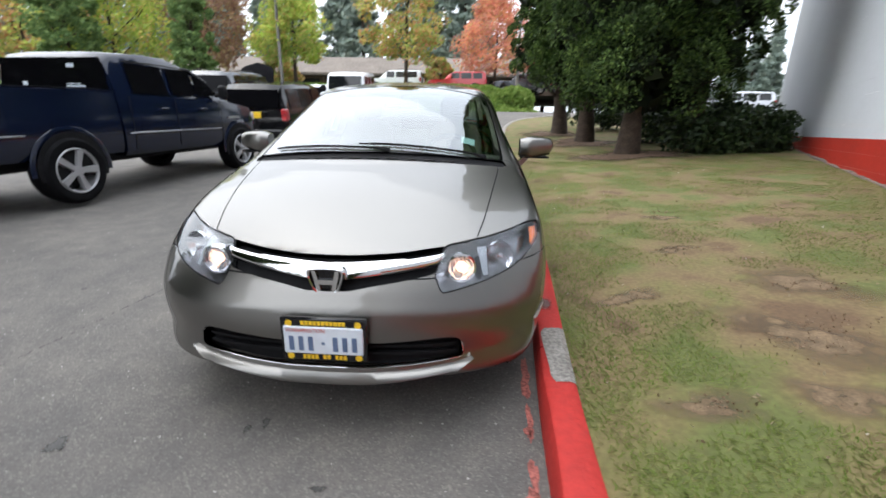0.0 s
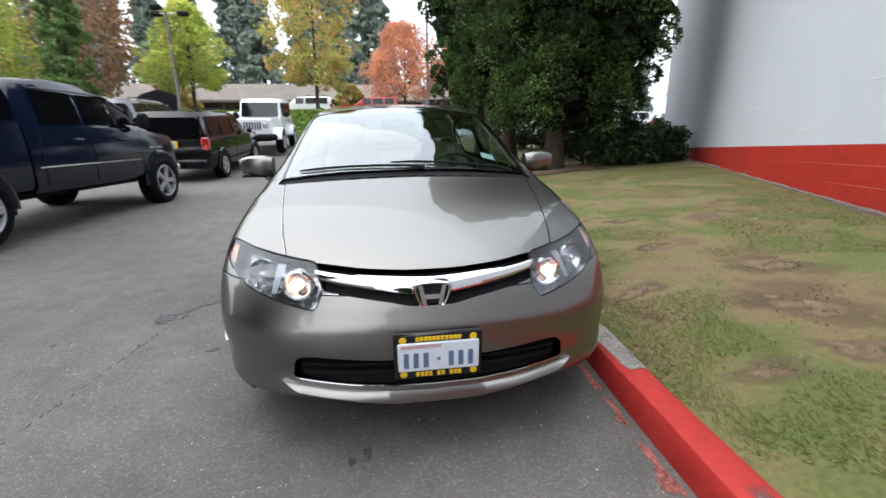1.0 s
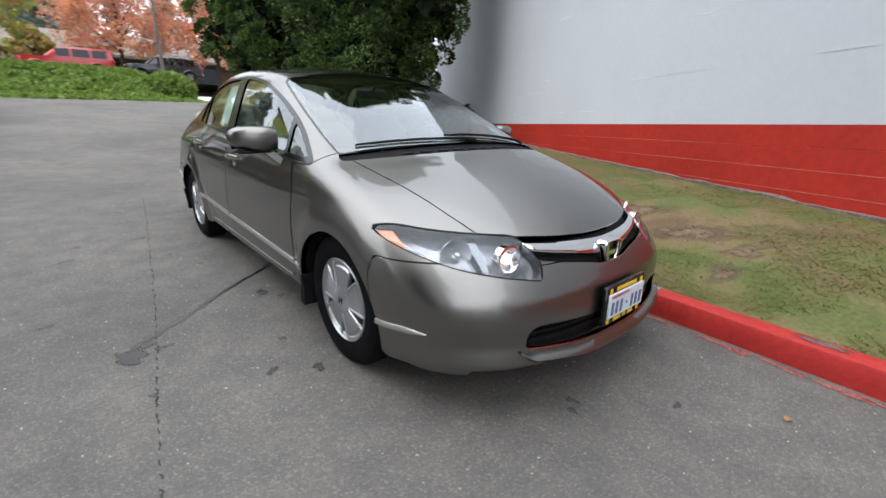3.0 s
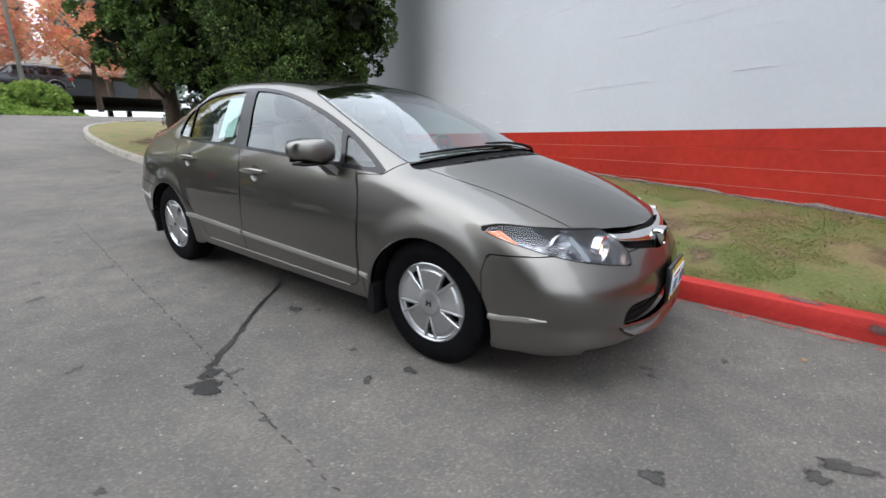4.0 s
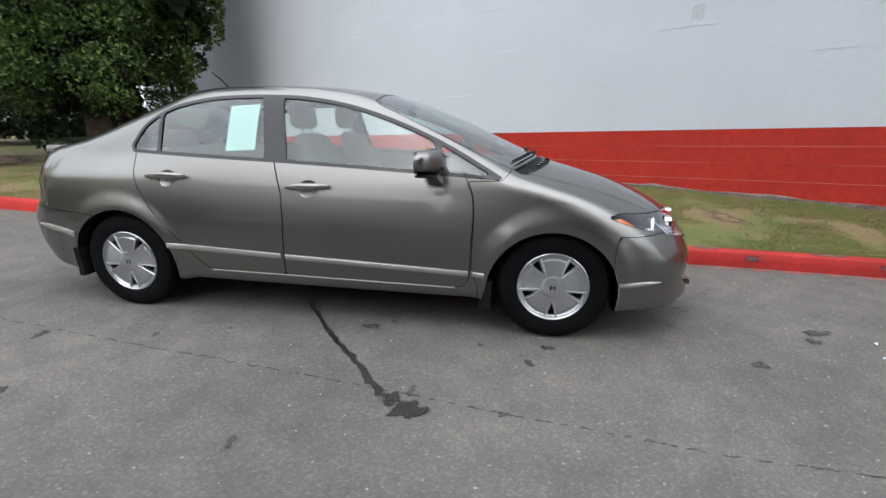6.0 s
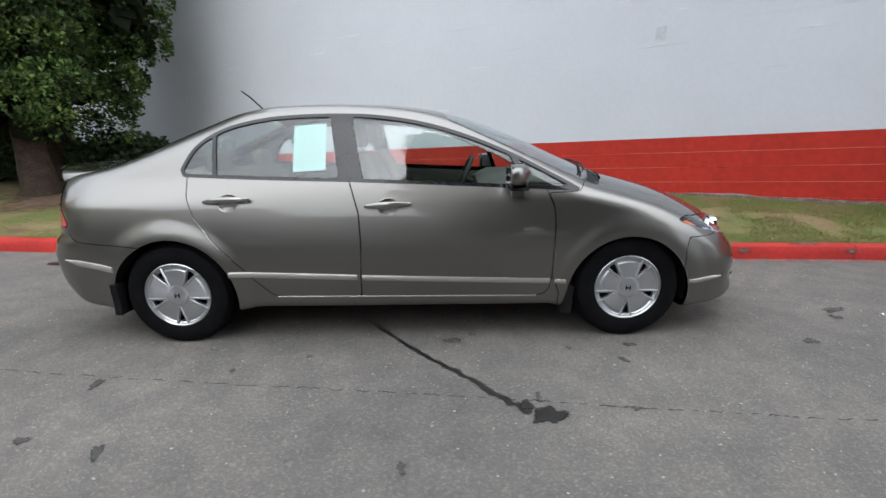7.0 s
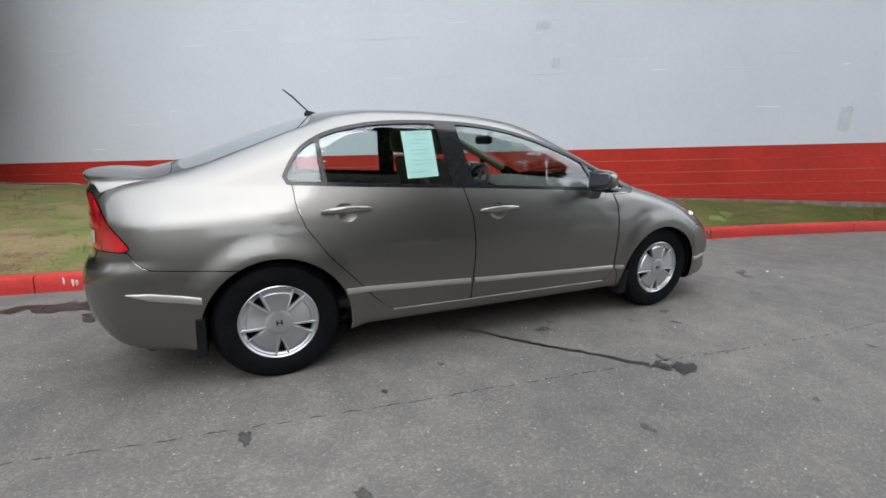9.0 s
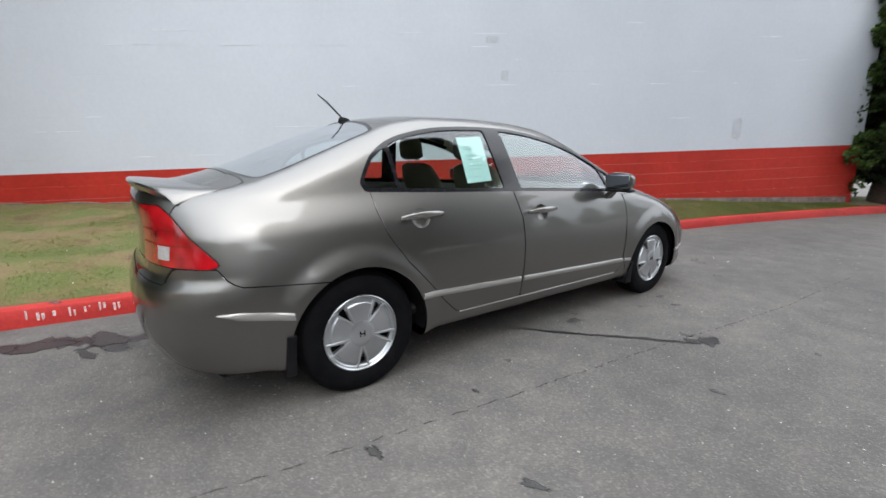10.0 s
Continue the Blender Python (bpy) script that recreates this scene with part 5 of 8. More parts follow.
# small stickers low on the windscreen
st = Geo().loft([[tuple(top_z(x, y, -0.008)) for x in np.linspace(0.46, 0.54, 4)] for y in np.linspace(1.20, 1.27, 4)], False)
st.make("windscreen_sticker", PAPER, saloon, "small pale service sticker")

# ---- the block wall: painted courses, red below, white above ----
ux, uy = WALL_B / math.hypot(WALL_B, 1), 1 / math.hypot(WALL_B, 1)
DROP = -0.029
WM = Matrix(((ux, -uy, 0, WALL_A), (uy, ux, 0, 0), (DROP * uy, 0, 1, 0), (0, 0, 0, 1)))   # along, outward, up


def on_wall(y, h, out):
    """Place from a world y, a height and a distance out of the wall."""
    return WM @ Vector((y / uy, out, h))


s0, s1 = WALL_LO / uy, WALL_HI / uy
wall = thing("wall_east", "concrete block wall painted white above a red base band", "wall")
wall["kind"] = "structure"
core = Geo().add([WM @ Vector(p) for p in ((s0, -0.02, -0.5), (s1, -0.02, -0.5), (s1, -0.02, 7.4), (s0, -0.02, 7.4), (s0, -0.3, -0.5), (s1, -0.3, -0.5), (s1, -0.3, 7.4), (s0, -0.3, 7.4))],
                 [(0, 1, 2, 3), (5, 4, 7, 6), (4, 0, 3, 7), (1, 5, 6, 2), (3, 2, 6, 7), (4, 5, 1, 0)])
core.make("wall_core", WALLWHITE, wall, smooth=0)
RED_TOP, COURSE = 1.113, 0.2
rnd = random.Random(4)
h = RED_TOP
levels = [(RED_TOP - COURSE * (i + 1), RED_TOP - COURSE * i, WALLRED) for i in range(6)] + [(RED_TOP + COURSE * i, RED_TOP + COURSE * (i + 1), WALLWHITE) for i in range(31)]
for lo, hi, mt in levels:
    rings = []
    step = 1.25
    k = s0
    prof_j = rnd.uniform(0.0012, 0.0035)
    while k < s1 + 1.3:
        w = rnd.uniform(-0.0016, 0.0016)
        e = prof_j * rnd.uniform(0.5, 1.5)
        kk = min(k, s1)
        dp = -0.0008 if mt is WALLRED else -0.0001
        rings.append([WM @ Vector((kk, o, z)) for o, z in ((dp, lo + 0.0004), (0.0006 + w * 0.2, lo + 0.0022), (0.0006 + w * 0.2, hi - 0.0022), (dp, hi - 0.0004))])
        k += step
    Geo().loft(rings, False).make("block_course", mt, wall, smooth=15 if mt is WALLRED else 0)
# flaking footing under the red band
foot = []
for k in np.linspace(s0 + 0.2, s1 - 1.5, 150):
    y = k * uy
    zf = 0.427 + 0.017 * y - DROP * y
    t = 0.004 + 0.026 * noise.noise((k * 1.7, 3.1, 0)) + 0.022 * noise.noise((k * 5.1, 0.4, 2)) - 0.06 * float(ss(np.array(-y), 2.2, 3.6))
    o = 0.016 + 0.010 * noise.noise((k * 4.0, 7.0, 1))
    foot.append([WM @ Vector((k, a, zf + b)) for a, b in ((-0.01, -0.2), (0.05 + o, -0.2), (0.03 + o, max(t - 0.02, 0.0)), (o, t), (-0.01, t + 0.004))])
fo = Geo().loft(foot, False).make("wall_footing", CEMENT, wall, "crumbling grey footing", smooth=20)
# patches left on the paint
for y, h, w, t in ((-0.95, 2.46, 0.13, 0.18), (-5.07, 1.49, 0.20, 0.42), (-0.75, 3.02, 0.22, 0.12)):
    rings = []
    n = 9
    for i in range(n):
        f = i / (n - 1) * 2 - 1
        e = t / 2 * (1 - 0.25 * abs(f) ** 3) * rnd.uniform(0.85, 1.05)
        rings.append([on_wall(y + f * w / 2 * uy, h + q * e, 0.0062) for q in (-1, 0, 1)])
    Geo().loft(rings, False).make("wall_patch", WALLPATCH, wall, "grey patch on the paint", smooth=0)
JOINT = shade("hairline_joint", (0.505, 0.53, 0.57), 0.9, 0, 0.05, 8)
# pale pink lines painted as the light caught along the red courses' joints
EDGELIGHT = shade("pink_edge_highlight", (0.50, 0.16, 0.13), 0.8, 0, 0.2, 6)
for lv, spans in ((1, ((12, 7.5), (3.5, 1.0), (-0.6, -3.8))), (2, ((11, 8.6), (6.5, 4.2), (2.6, -1.4), (-2.2, -6.8))), (3, ((6.0, 3.1), (1.9, -4.6), (-5.2, -7.0)))):
    for y0, y1 in spans:
        rings = []
        for t in np.linspace(0, 1, 40):
            yy = y0 + (y1 - y0) * t
            w = 0.0016 + 0.0022 * (0.5 + 0.5 * noise.noise((yy * 3.0, lv, 0.0)))
            w *= min(1, 8 * t, 8 * (1 - t)) + 0.05
            hh = RED_TOP - COURSE * lv + 0.0015 * noise.noise((yy * 2.0, 5 + lv, 0.0))
            rings.append([on_wall(yy, hh - w, 0.0052), on_wall(yy, hh + w, 0.0052)])
        Geo().loft(rings, False).make("joint_highlight", EDGELIGHT, wall, smooth=0)
# cracks and open joints that cast thin lines
for y0, y1, h in ((1.0, 0.1, 2.31), (-1.6, -2.4, 2.52), (-3.4, -4.1, 2.32), (4.9, 4.3, 2.5), (-2.6, -3.1, 3.1), (7.0, 6.3, 2.13)):
    rings = []
    for t in np.linspace(0, 1, 9):
        w = 0.0028 * (1 - abs(2 * t - 1) ** 2) + 0.001
        hh = h + 0.006 * math.sin(9 * t + y0) + 0.012 * t
        rings.append([on_wall(y0 + (y1 - y0) * t, hh - w, 0.0055), on_wall(y0 + (y1 - y0) * t, hh + w, 0.0055)])
    Geo().loft(rings, False).make("joint_crack", JOINT, wall, smooth=0)
# short ridges and smears of paint along the white courses
rgw = random.Random(21)
RIDGE = shade("thick_white_paint_ridge", (0.80, 0.82, 0.85), 0.6, 0, 0.05, 8)
for k in range(46):
    y0, lv = rgw.uniform(-6.5, 6.5), rgw.randrange(1, 12)
    ln, w0 = rgw.uniform(0.10, 0.55), rgw.uniform(0.0012, 0.0028)
    mt = RIDGE if rgw.random() < 0.65 else JOINT
    rings = []
    for t in np.linspace(0, 1, 7):
        w = w0 * (1 - abs(2 * t - 1) ** 2) + 0.0006
        hh = RED_TOP + COURSE * lv + 0.003 * math.sin(7 * t + y0)
        rings.append([on_wall(y0 + ln * t, hh - w, 0.0030), on_wall(y0 + ln * t, hh - w * 0.4, 0.0058), on_wall(y0 + ln * t, hh + w * 0.4, 0.0058), on_wall(y0 + ln * t, hh + w, 0.0030)])
    Geo().loft(rings, False).make("paint_ridge", mt, wall, smooth=0)
# the rest of the building, behind the wall
p0, p1 = WM @ Vector((s0, -0.31, 0)), WM @ Vector((s1, -0.31, 0))
q1, q0 = p1 + Vector((uy, -ux, 0)) * 14, p0 + Vector((uy, -ux, 0)) * 14
for nm, a, b in (("wall_north", p1, q1), ("wall_far", q1, q0), ("wall_south", q0, p0)):
    d = (b - a).normalized()
    o = Vector((d.y, -d.x, 0)) * 0.25
    gg = Geo().loft([[(a.x, a.y, -0.5), (a.x - o.x, a.y - o.y, -0.5), (a.x - o.x, a.y - o.y, 7.0), (a.x, a.y, 7.0)], [(b.x, b.y, -0.5), (b.x - o.x, b.y - o.y, -0.5), (b.x - o.x, b.y - o.y, 7.0), (b.x, b.y, 7.0)]])
    tagged(gg.make(nm, WALLWHITE, smooth=0), "plain white painted block wall", "wall", kind="structure")
roof = Geo().loft([[(p.x, p.y, z) for p in (p0, p1, q1, q0)] for z in (6.9, 7.1)])
tagged(roof.make("roof", shade("flat_roof_felt", (0.12, 0.12, 0.12), 0.9)), "flat felt roof", "roof", kind="structure")

# ---- trees, hedge, grass ----
def cluster(centres, sizes, per, leaf, flat=0.6, seed=1, droop=0.0, long=1.5):
    """Leaves round many centres as one array of small folded quads."""
    rg = np.random.default_rng(seed)
    n = len(centres) * per
    c = np.repeat(np.asarray(centres, float), per, 0)
    sz = np.repeat(np.asarray(sizes, float), per)
    d = rg.normal(size=(n, 3))
    d /= np.linalg.norm(d, axis=1, keepdims=True)
    r = sz * rg.uniform(0.25, 1.0, n) ** 0.5
    p = c + d * r[:, None] * np.array((1, 1, flat))
    out = d + rg.normal(size=(n, 3)) * 0.6
    out[:, 2] -= droop
    out /= np.linalg.norm(out, axis=1, keepdims=True)
    sd = np.cross(out, rg.normal(size=(n, 3)))
    sd /= np.linalg.norm(sd, axis=1, keepdims=True) + 1e-9
    L = leaf * rg.uniform(0.6, 1.3, n)
    a = p - out * (L * long / 2)[:, None]
    b = p + sd * (L / 2)[:, None]
    e = p + out * (L * long / 2)[:, None]
    f = p - sd * (L / 2)[:, None]
    v = np.stack([a, b, e, f], 1).reshape(-1, 3)
    q = np.arange(n * 4).reshape(-1, 4)
    return v, q


def quick(name, v, q, material, parent=None, label=""):
    me = bpy.data.meshes.new(name)
    me.vertices.add(len(v))
    me.vertices.foreach_set("co", v.astype(np.float32).ravel())
    k = q.shape[1]
    me.loops.add(q.size)
    me.loops.foreach_set("vertex_index", q.astype(np.int32).ravel())
    me.polygons.add(len(q))
    me.polygons.foreach_set("loop_start", np.arange(0, q.size, k, dtype=np.int32))
    me.update(calc_edges=True)
    me.validate()
    me.materials.append(material)
    ob = new(name, me)
    if parent is not None:
        ob.parent = parent
    if label:
        ob["label"] = label
    return ob


CONIFER = leafy("dark_conifer_sprays", [(0.0, (0.020, 0.038, 0.013)), (0.45, (0.040, 0.073, 0.022)), (0.8, (0.072, 0.118, 0.034)), (1.0, (0.120, 0.175, 0.052))], 0.65, 0.25, 0.5, 1.3)
SHRUB = leafy("dark_shrub_leaves", [(0.0, (0.012, 0.022, 0.010)), (0.6, (0.028, 0.050, 0.018)), (1.0, (0.060, 0.090, 0.030))], 0.45, 0.1)
LIME = leafy("yellow_green_leaves", [(0.0, (0.30, 0.42, 0.09)), (0.6, (0.44, 0.52, 0.13)), (0.85, (0.58, 0.50, 0.17)), (1.0, (0.60, 0.36, 0.16))], 0.55, 0.55, 0.25, 0.5)
AMBERLEAF = leafy("turning_leaves", [(0.0, (0.28, 0.38, 0.10)), (0.40, (0.40, 0.43, 0.13)), (0.70, (0.56, 0.38, 0.16)), (1.0, (0.58, 0.24, 0.15))], 0.55, 0.55, 0.22, 0.6)
REDLEAF = leafy("red_autumn_leaves", [(0.0, (0.56, 0.40, 0.18)), (0.4, (0.62, 0.27, 0.18)), (1.0, (0.64, 0.26, 0.22))], 0.55, 0.5, 0.25, 0.6)
PLUM = leafy("dull_plum_leaves", [(0.0, (0.22, 0.13, 0.10)), (0.5, (0.32, 0.18, 0.12)), (1.0, (0.36, 0.28, 0.13))], 0.55, 0.4)
CYPRESS = leafy("green_cypress_sprays", [(0.0, (0.10, 0.17, 0.06)), (0.6, (0.17, 0.26, 0.09)), (1.0, (0.25, 0.34, 0.12))], 0.6, 0.35)
# distance haze is mixed into the needle colour: paler and greyer than near conifers
FIR = leafy("haze_paled_fir_needles", [(0.0, (0.17, 0.22, 0.19)), (0.6, (0.24, 0.295, 0.25)), (1.0, (0.31, 0.36, 0.29))], 0.7, 0.3)


def trunk(path, r, parent, n=12, name="trunk"):
    return Geo().tube(path, r, n).make(name, BARK, parent, smooth=60)


def sprays(centres, sizes, outs, per, leaf, seed, flat=0.78, long=1.8):
    """Leaves over the outer and upper face of rounded tufts."""
    rg = np.random.default_rng(seed)
    n = len(centres) * per
    c = np.repeat(np.asarray(centres, float), per, 0)
    sz = np.repeat(np.asarray(sizes, float), per)
    o = np.repeat(np.asarray(outs, float), per, 0)
    d = rg.normal(size=(n, 3)) + o * 0.9
    d[:, 2] += 0.35
    d /= np.linalg.norm(d, axis=1, keepdims=True)
    p = c + d * (sz * rg.uniform(0.45, 1.0, n) ** 0.35)[:, None] * np.array((1, 1, flat))
    way_ = d + rg.normal(size=(n, 3)) * 0.55
    way_ /= np.linalg.norm(way_, axis=1, keepdims=True)
    sd = np.cross(way_, rg.normal(size=(n, 3)))
    sd /= np.linalg.norm(sd, axis=1, keepdims=True) + 1e-9
    L = leaf * rg.uniform(0.6, 1.35, n)
    v = np.stack([p - way_ * (L * long / 2)[:, None], p + sd * (L / 2)[:, None], p + way_ * (L * long / 2)[:, None], p - sd * (L / 2)[:, None]], 1)
    return v.reshape(-1, 3), np.arange(n * 4).reshape(-1, 4)


# inner needles coloured near black to stand for the shade inside the crowns
INNER = leafy("inner_needles_shade_tint", [(0.0, (0.006, 0.010, 0.005)), (0.7, (0.012, 0.019, 0.008)), (1.0, (0.022, 0.030, 0.012))], 0.8, 0.05)


def evergreen(x, y, z, height, radius, lean, seed, clumps, per, leaf, bare, label="tall dense dark evergreen with a bare brown trunk on the lawn", group="evergreens by the wall"):
    """Broad dense evergreen: bare trunk foot, inside coloured dark for shade, billowing rounded tufts of sprays
    outside.
    """
    rg = np.random.default_rng(seed)
    t = thing("evergreen_tree", label, "tree", Matrix.Translation((x, y, z)), group)
    path = [(0, 0, -0.3), (0.02, 0, 0.1), (0.05 * lean[0], 0.05 * lean[1], 0.7), (0.3 * lean[0], 0.3 * lean[1], 2.0), (0.5 * lean[0], 0.5 * lean[1], 4.5), (0.5 * lean[0], 0.5 * lean[1], height * 0.85)]
    trunk(path, [0.33, 0.26, 0.20, 0.19, 0.15, 0.05], t, 14)
    for k in range(12):
        q, h0 = rg.uniform(0, 6.28), rg.uniform(1.0, height * 0.55)
        ln = radius * rg.uniform(0.4, 0.75)
        c = (0.3 * lean[0], 0.3 * lean[1])
        trunk([(c[0], c[1], h0), (c[0] + math.cos(q) * ln * 0.5, c[1] + math.sin(q) * ln * 0.5, h0 + 0.35), (c[0] + math.cos(q) * ln, c[1] + math.sin(q) * ln, h0 + 1.0)], [0.06, 0.04, 0.012], t, 6, "limb")

    def envelope(u, q, h):
        prof = radius * min(1.0, 0.62 + 0.9 * u) * (1 - max(0, u - 0.35) / 0.65) ** 0.75
        return prof * (1 + 0.20 * math.sin(3 * q + 2.1 * h + seed) + 0.12 * math.sin(7 * q - 1.3 * h))

    cs, sz, outs, core = [], [], [], []
    while len(cs) < clumps:
        u = rg.uniform(0, 1) ** 0.85
        h = bare + (height - bare) * u
        q = rg.uniform(0, 6.28)
        rr = envelope(u, q, h) * rg.uniform(0.72, 0.98)
        cs.append((0.4 * lean[0] + rr * math.cos(q), 0.4 * lean[1] + rr * math.sin(q), h + rg.normal() * 0.12))
        sz.append(rg.uniform(0.20, 0.46) * radius / 2.1)
        outs.append((math.cos(q), math.sin(q), 0.1))
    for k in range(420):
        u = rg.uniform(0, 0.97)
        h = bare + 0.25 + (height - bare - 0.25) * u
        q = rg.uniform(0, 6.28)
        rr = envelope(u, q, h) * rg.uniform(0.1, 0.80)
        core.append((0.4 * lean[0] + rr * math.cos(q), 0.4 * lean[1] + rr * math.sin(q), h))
    v, qd = sprays(cs, sz, outs, per, leaf, seed)
    quick("crown", v, qd, CONIFER, t)
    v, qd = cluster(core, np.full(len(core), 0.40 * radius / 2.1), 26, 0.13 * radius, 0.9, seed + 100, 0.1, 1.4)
    quick("inner_foliage", v, qd, INNER, t, "foliage inside the crown, its shade put into the colour")
    return t


evergreen(4.02, 8.75, 0.50, 11.5, 2.45, (0.9, 0.9), 11, 950, 300, 0.042, 0.95)
evergreen(3.75, 11.5, 0.60, 12.5, 1.9, (-0.2, 0.2), 12, 620, 150, 0.060, 1.3)
evergreen(3.42, 13.6, 0.72, 12.0, 1.8, (-0.3, 0.3), 13, 560, 120, 0.068, 1.5)
evergreen(5.9, 9.9, 0.5, 10.5, 1.4, (0.25, 0.0), 14, 520, 120, 0.062, 2.7)
# column of foliage at the other end of the wall
evergreen(-0.78, -8.35, 0.1, 6.0, 1.15, (0, 0), 15, 520, 110, 0.052, 0.35)
# evergreens across the drive, which the saloon's side glass and flank mirror
for x, y, h, r, k in ((-10.6, 0.75, 17.0, 2.9, 16), (-11.4, -2.9, 24.0, 3.5, 18), (-10.9, -5.8, 21.0, 2.9, 17)):
    evergreen(x, y, -0.05, h, r, (0, 0), k, 380, 60, 0.12, 0.5, "tall dark evergreen across the drive from the car", "evergreens across the drive")


def hedge(pts, r, hgt, seed, label):
    rg = np.random.default_rng(seed)
    t = thing("shrub", label, "shrub", Matrix.Translation((pts[0][0], pts[0][1], float(lawn_z(*pts[0])))))
    cs, sz = [], []
    for k in range(230):
        a = rg.uniform(0, len(pts) - 1)
        i = min(int(a), len(pts) - 2)
        f = a - i
        x = pts[i][0] + (pts[i + 1][0] - pts[i][0]) * f - pts[0][0]
        y = pts[i][1] + (pts[i + 1][1] - pts[i][1]) * f - pts[0][1]
        h = hgt * rg.uniform(0.12, 1) * (0.85 + 0.2 * math.sin(5 * a))
        w = r * math.sqrt(max(0.1, 1 - (h / hgt - 0.4) ** 2))
        q = rg.uniform(0, 6.28)
        cs.append((x + w * math.cos(q) * 0.8, y + w * math.sin(q) * 0.8, h))
        sz.append(rg.uniform(0.16, 0.28))
    v, qd = cluster(cs, sz, 55, 0.075, 0.9, seed)
    quick("foliage", v, qd, SHRUB, t)
    for k in range(7):
        a = rg.uniform(0, 1)
        x, y = (pts[-1][0] - pts[0][0]) * a, (pts[-1][1] - pts[0][1]) * a
        trunk([(x, y, -0.1), (x + rg.normal() * 0.1, y + rg.normal() * 0.1, hgt * 0.5)], [0.03, 0.015], t, 6, "stem")


hedge([(5.3, 8.6), (6.0, 8.7), (6.7, 8.85), (7.15, 9.1)], 0.6, 0.86, 21, "low dark evergreen shrub against the foot of the wall")
hedge([(5.2, 11.0), (6.4, 11.2), (7.8, 11.6), (9.0, 12.0)], 0.7, 1.05, 22, "dark evergreen shrub behind the trees")
hedge([(4.4, 15.2), (6.0, 14.6), (7.6, 14.0), (9.0, 13.6)], 0.7, 1.1, 23, "dark evergreen shrub behind the trees")


def broadleaf(x, y, z, height, radius, mat, seed, label, clumps=240, per=42, leaf=0.24, stem=2.2, narrow=False):
    rg = np.random.default_rng(seed)
    t = thing("autumn_tree" if not narrow else "cypress_tree", label, "tree", Matrix.Translation((x, y, z)), "trees along the bank")
    trunk([(0, 0, -0.5), (0, 0, stem * 0.6), (0.05, 0, stem), (0.1, 0.05, height * 0.75)], [0.16, 0.12, 0.10, 0.03], t, 9)
    cs, sz = [], []
    for k in range(clumps):
        u = rg.uniform(0, 1)
        h = stem * 0.85 + (height - stem * 0.85) * u
        prof = radius * (math.sin(math.pi * min(1, 0.14 + 0.86 * u) ** 0.8) ** 0.7 + 0.06)
        q = rg.uniform(0, 6.28)
        rr = prof * rg.uniform(0.2, 1.0) ** 0.5 * (1 + 0.25 * math.sin(3 * q + 4 * u + seed))
        cs.append((rr * math.cos(q), rr * math.sin(q), h))
        sz.append(rg.uniform(0.16, 0.30) * radius)
    for k in range(9):
        q, h0 = rg.uniform(0, 6.28), rg.uniform(stem * 0.8, height * 0.6)
        ln = radius * rg.uniform(0.5, 0.85)
        trunk([(0.05, 0, h0), (math.cos(q) * ln * 0.6, math.sin(q) * ln * 0.6, h0 + ln * 0.6), (math.cos(q) * ln, math.sin(q) * ln, h0 + ln * 1.1)], [0.05, 0.03, 0.01], t, 5, "limb")
    v, qd = cluster(cs, sz, per, leaf, 0.8, seed)
    quick("crown", v, qd, mat, t)


# lawn blades: joined, short and uneven, thin over the bare soil
GRASS = leafy("grass_blades", [(0.0, (0.120, 0.168, 0.034)), (0.45, (0.136, 0.178, 0.040)), (0.75, (0.168, 0.180, 0.058)), (1.0, (0.215, 0.190, 0.090))], 0.7, 0.4, 0.15, 1.1)


# worn places where the soil shows
BARE = ((2.52, 1.12, 0.34), (2.15, 0.50, 0.36), (1.44, 0.0, 0.20), (1.92, 0.02, 0.22), (2.12, 1.92, 0.22), (1.50, 1.04, 0.20), (2.62, 1.86, 0.2), (1.82, -1.15, 0.3), (2.4, 2.9, 0.2), (2.85, 0.85, 0.25), (1.3, -2.2, 0.25))


def blades(n, x_lo, x_hi, y_lo, y_hi, size, seed):
    rg = np.random.default_rng(seed)
    y = rg.uniform(y_lo, y_hi, n)
    u = rg.uniform(0, 1, n) ** 1.15
    x0 = kerb_x(y) + 0.15
    x1 = np.minimum(WALL_A + WALL_B * y - 0.05, x_hi)
    x = x0 + (x1 - x0) * u
    dens = np.array([noise.noise((a * 1.5, b * 1.5, 0.3)) + 0.7 * noise.noise((a * 4.3, b * 4.3, 4.3)) for a, b in zip(x, y)])
    edge = np.exp(-((x - x0) / 0.25) ** 2) * 0.4 + np.exp(-((x1 - x) / 0.5) ** 2) * 0.5
    for bx_, by_, br_ in BARE:
        edge -= 1.1 * np.exp(-(((x - bx_) / br_) ** 2 + ((y - by_) / (br_ * 0.75)) ** 2))
    keep = dens + edge + rg.uniform(-0.22, 0.22, n) > -0.09
    x, y = x[keep], y[keep]
    m = len(x)
    z = lawn_z(x, y) - 0.004
    h = size * rg.uniform(0.5, 1.5, m)
    w = 0.0030 * rg.uniform(0.7, 1.6, m)
    bend = h * rg.uniform(1.2, 2.6, m)
    qb = rg.uniform(0, 6.28, m)
    q = qb - math.pi / 2
    a = np.stack([x - w * np.cos(q), y - w * np.sin(q), z], 1)
    b = np.stack([x + w * np.cos(q), y + w * np.sin(q), z], 1)
    c = np.stack([x + bend * np.cos(qb), y + bend * np.sin(qb), z + h], 1)
    return np.stack([a, b, c], 1).reshape(-1, 3), np.arange(m * 3).reshape(-1, 3)


v, q = blades(360000, 0, 6.5, -7.5, 9.5, 0.013, 31)
tagged(quick("grass", v, q, GRASS), "short patchy lawn grass, green and straw-coloured", "grass", kind="stuff")

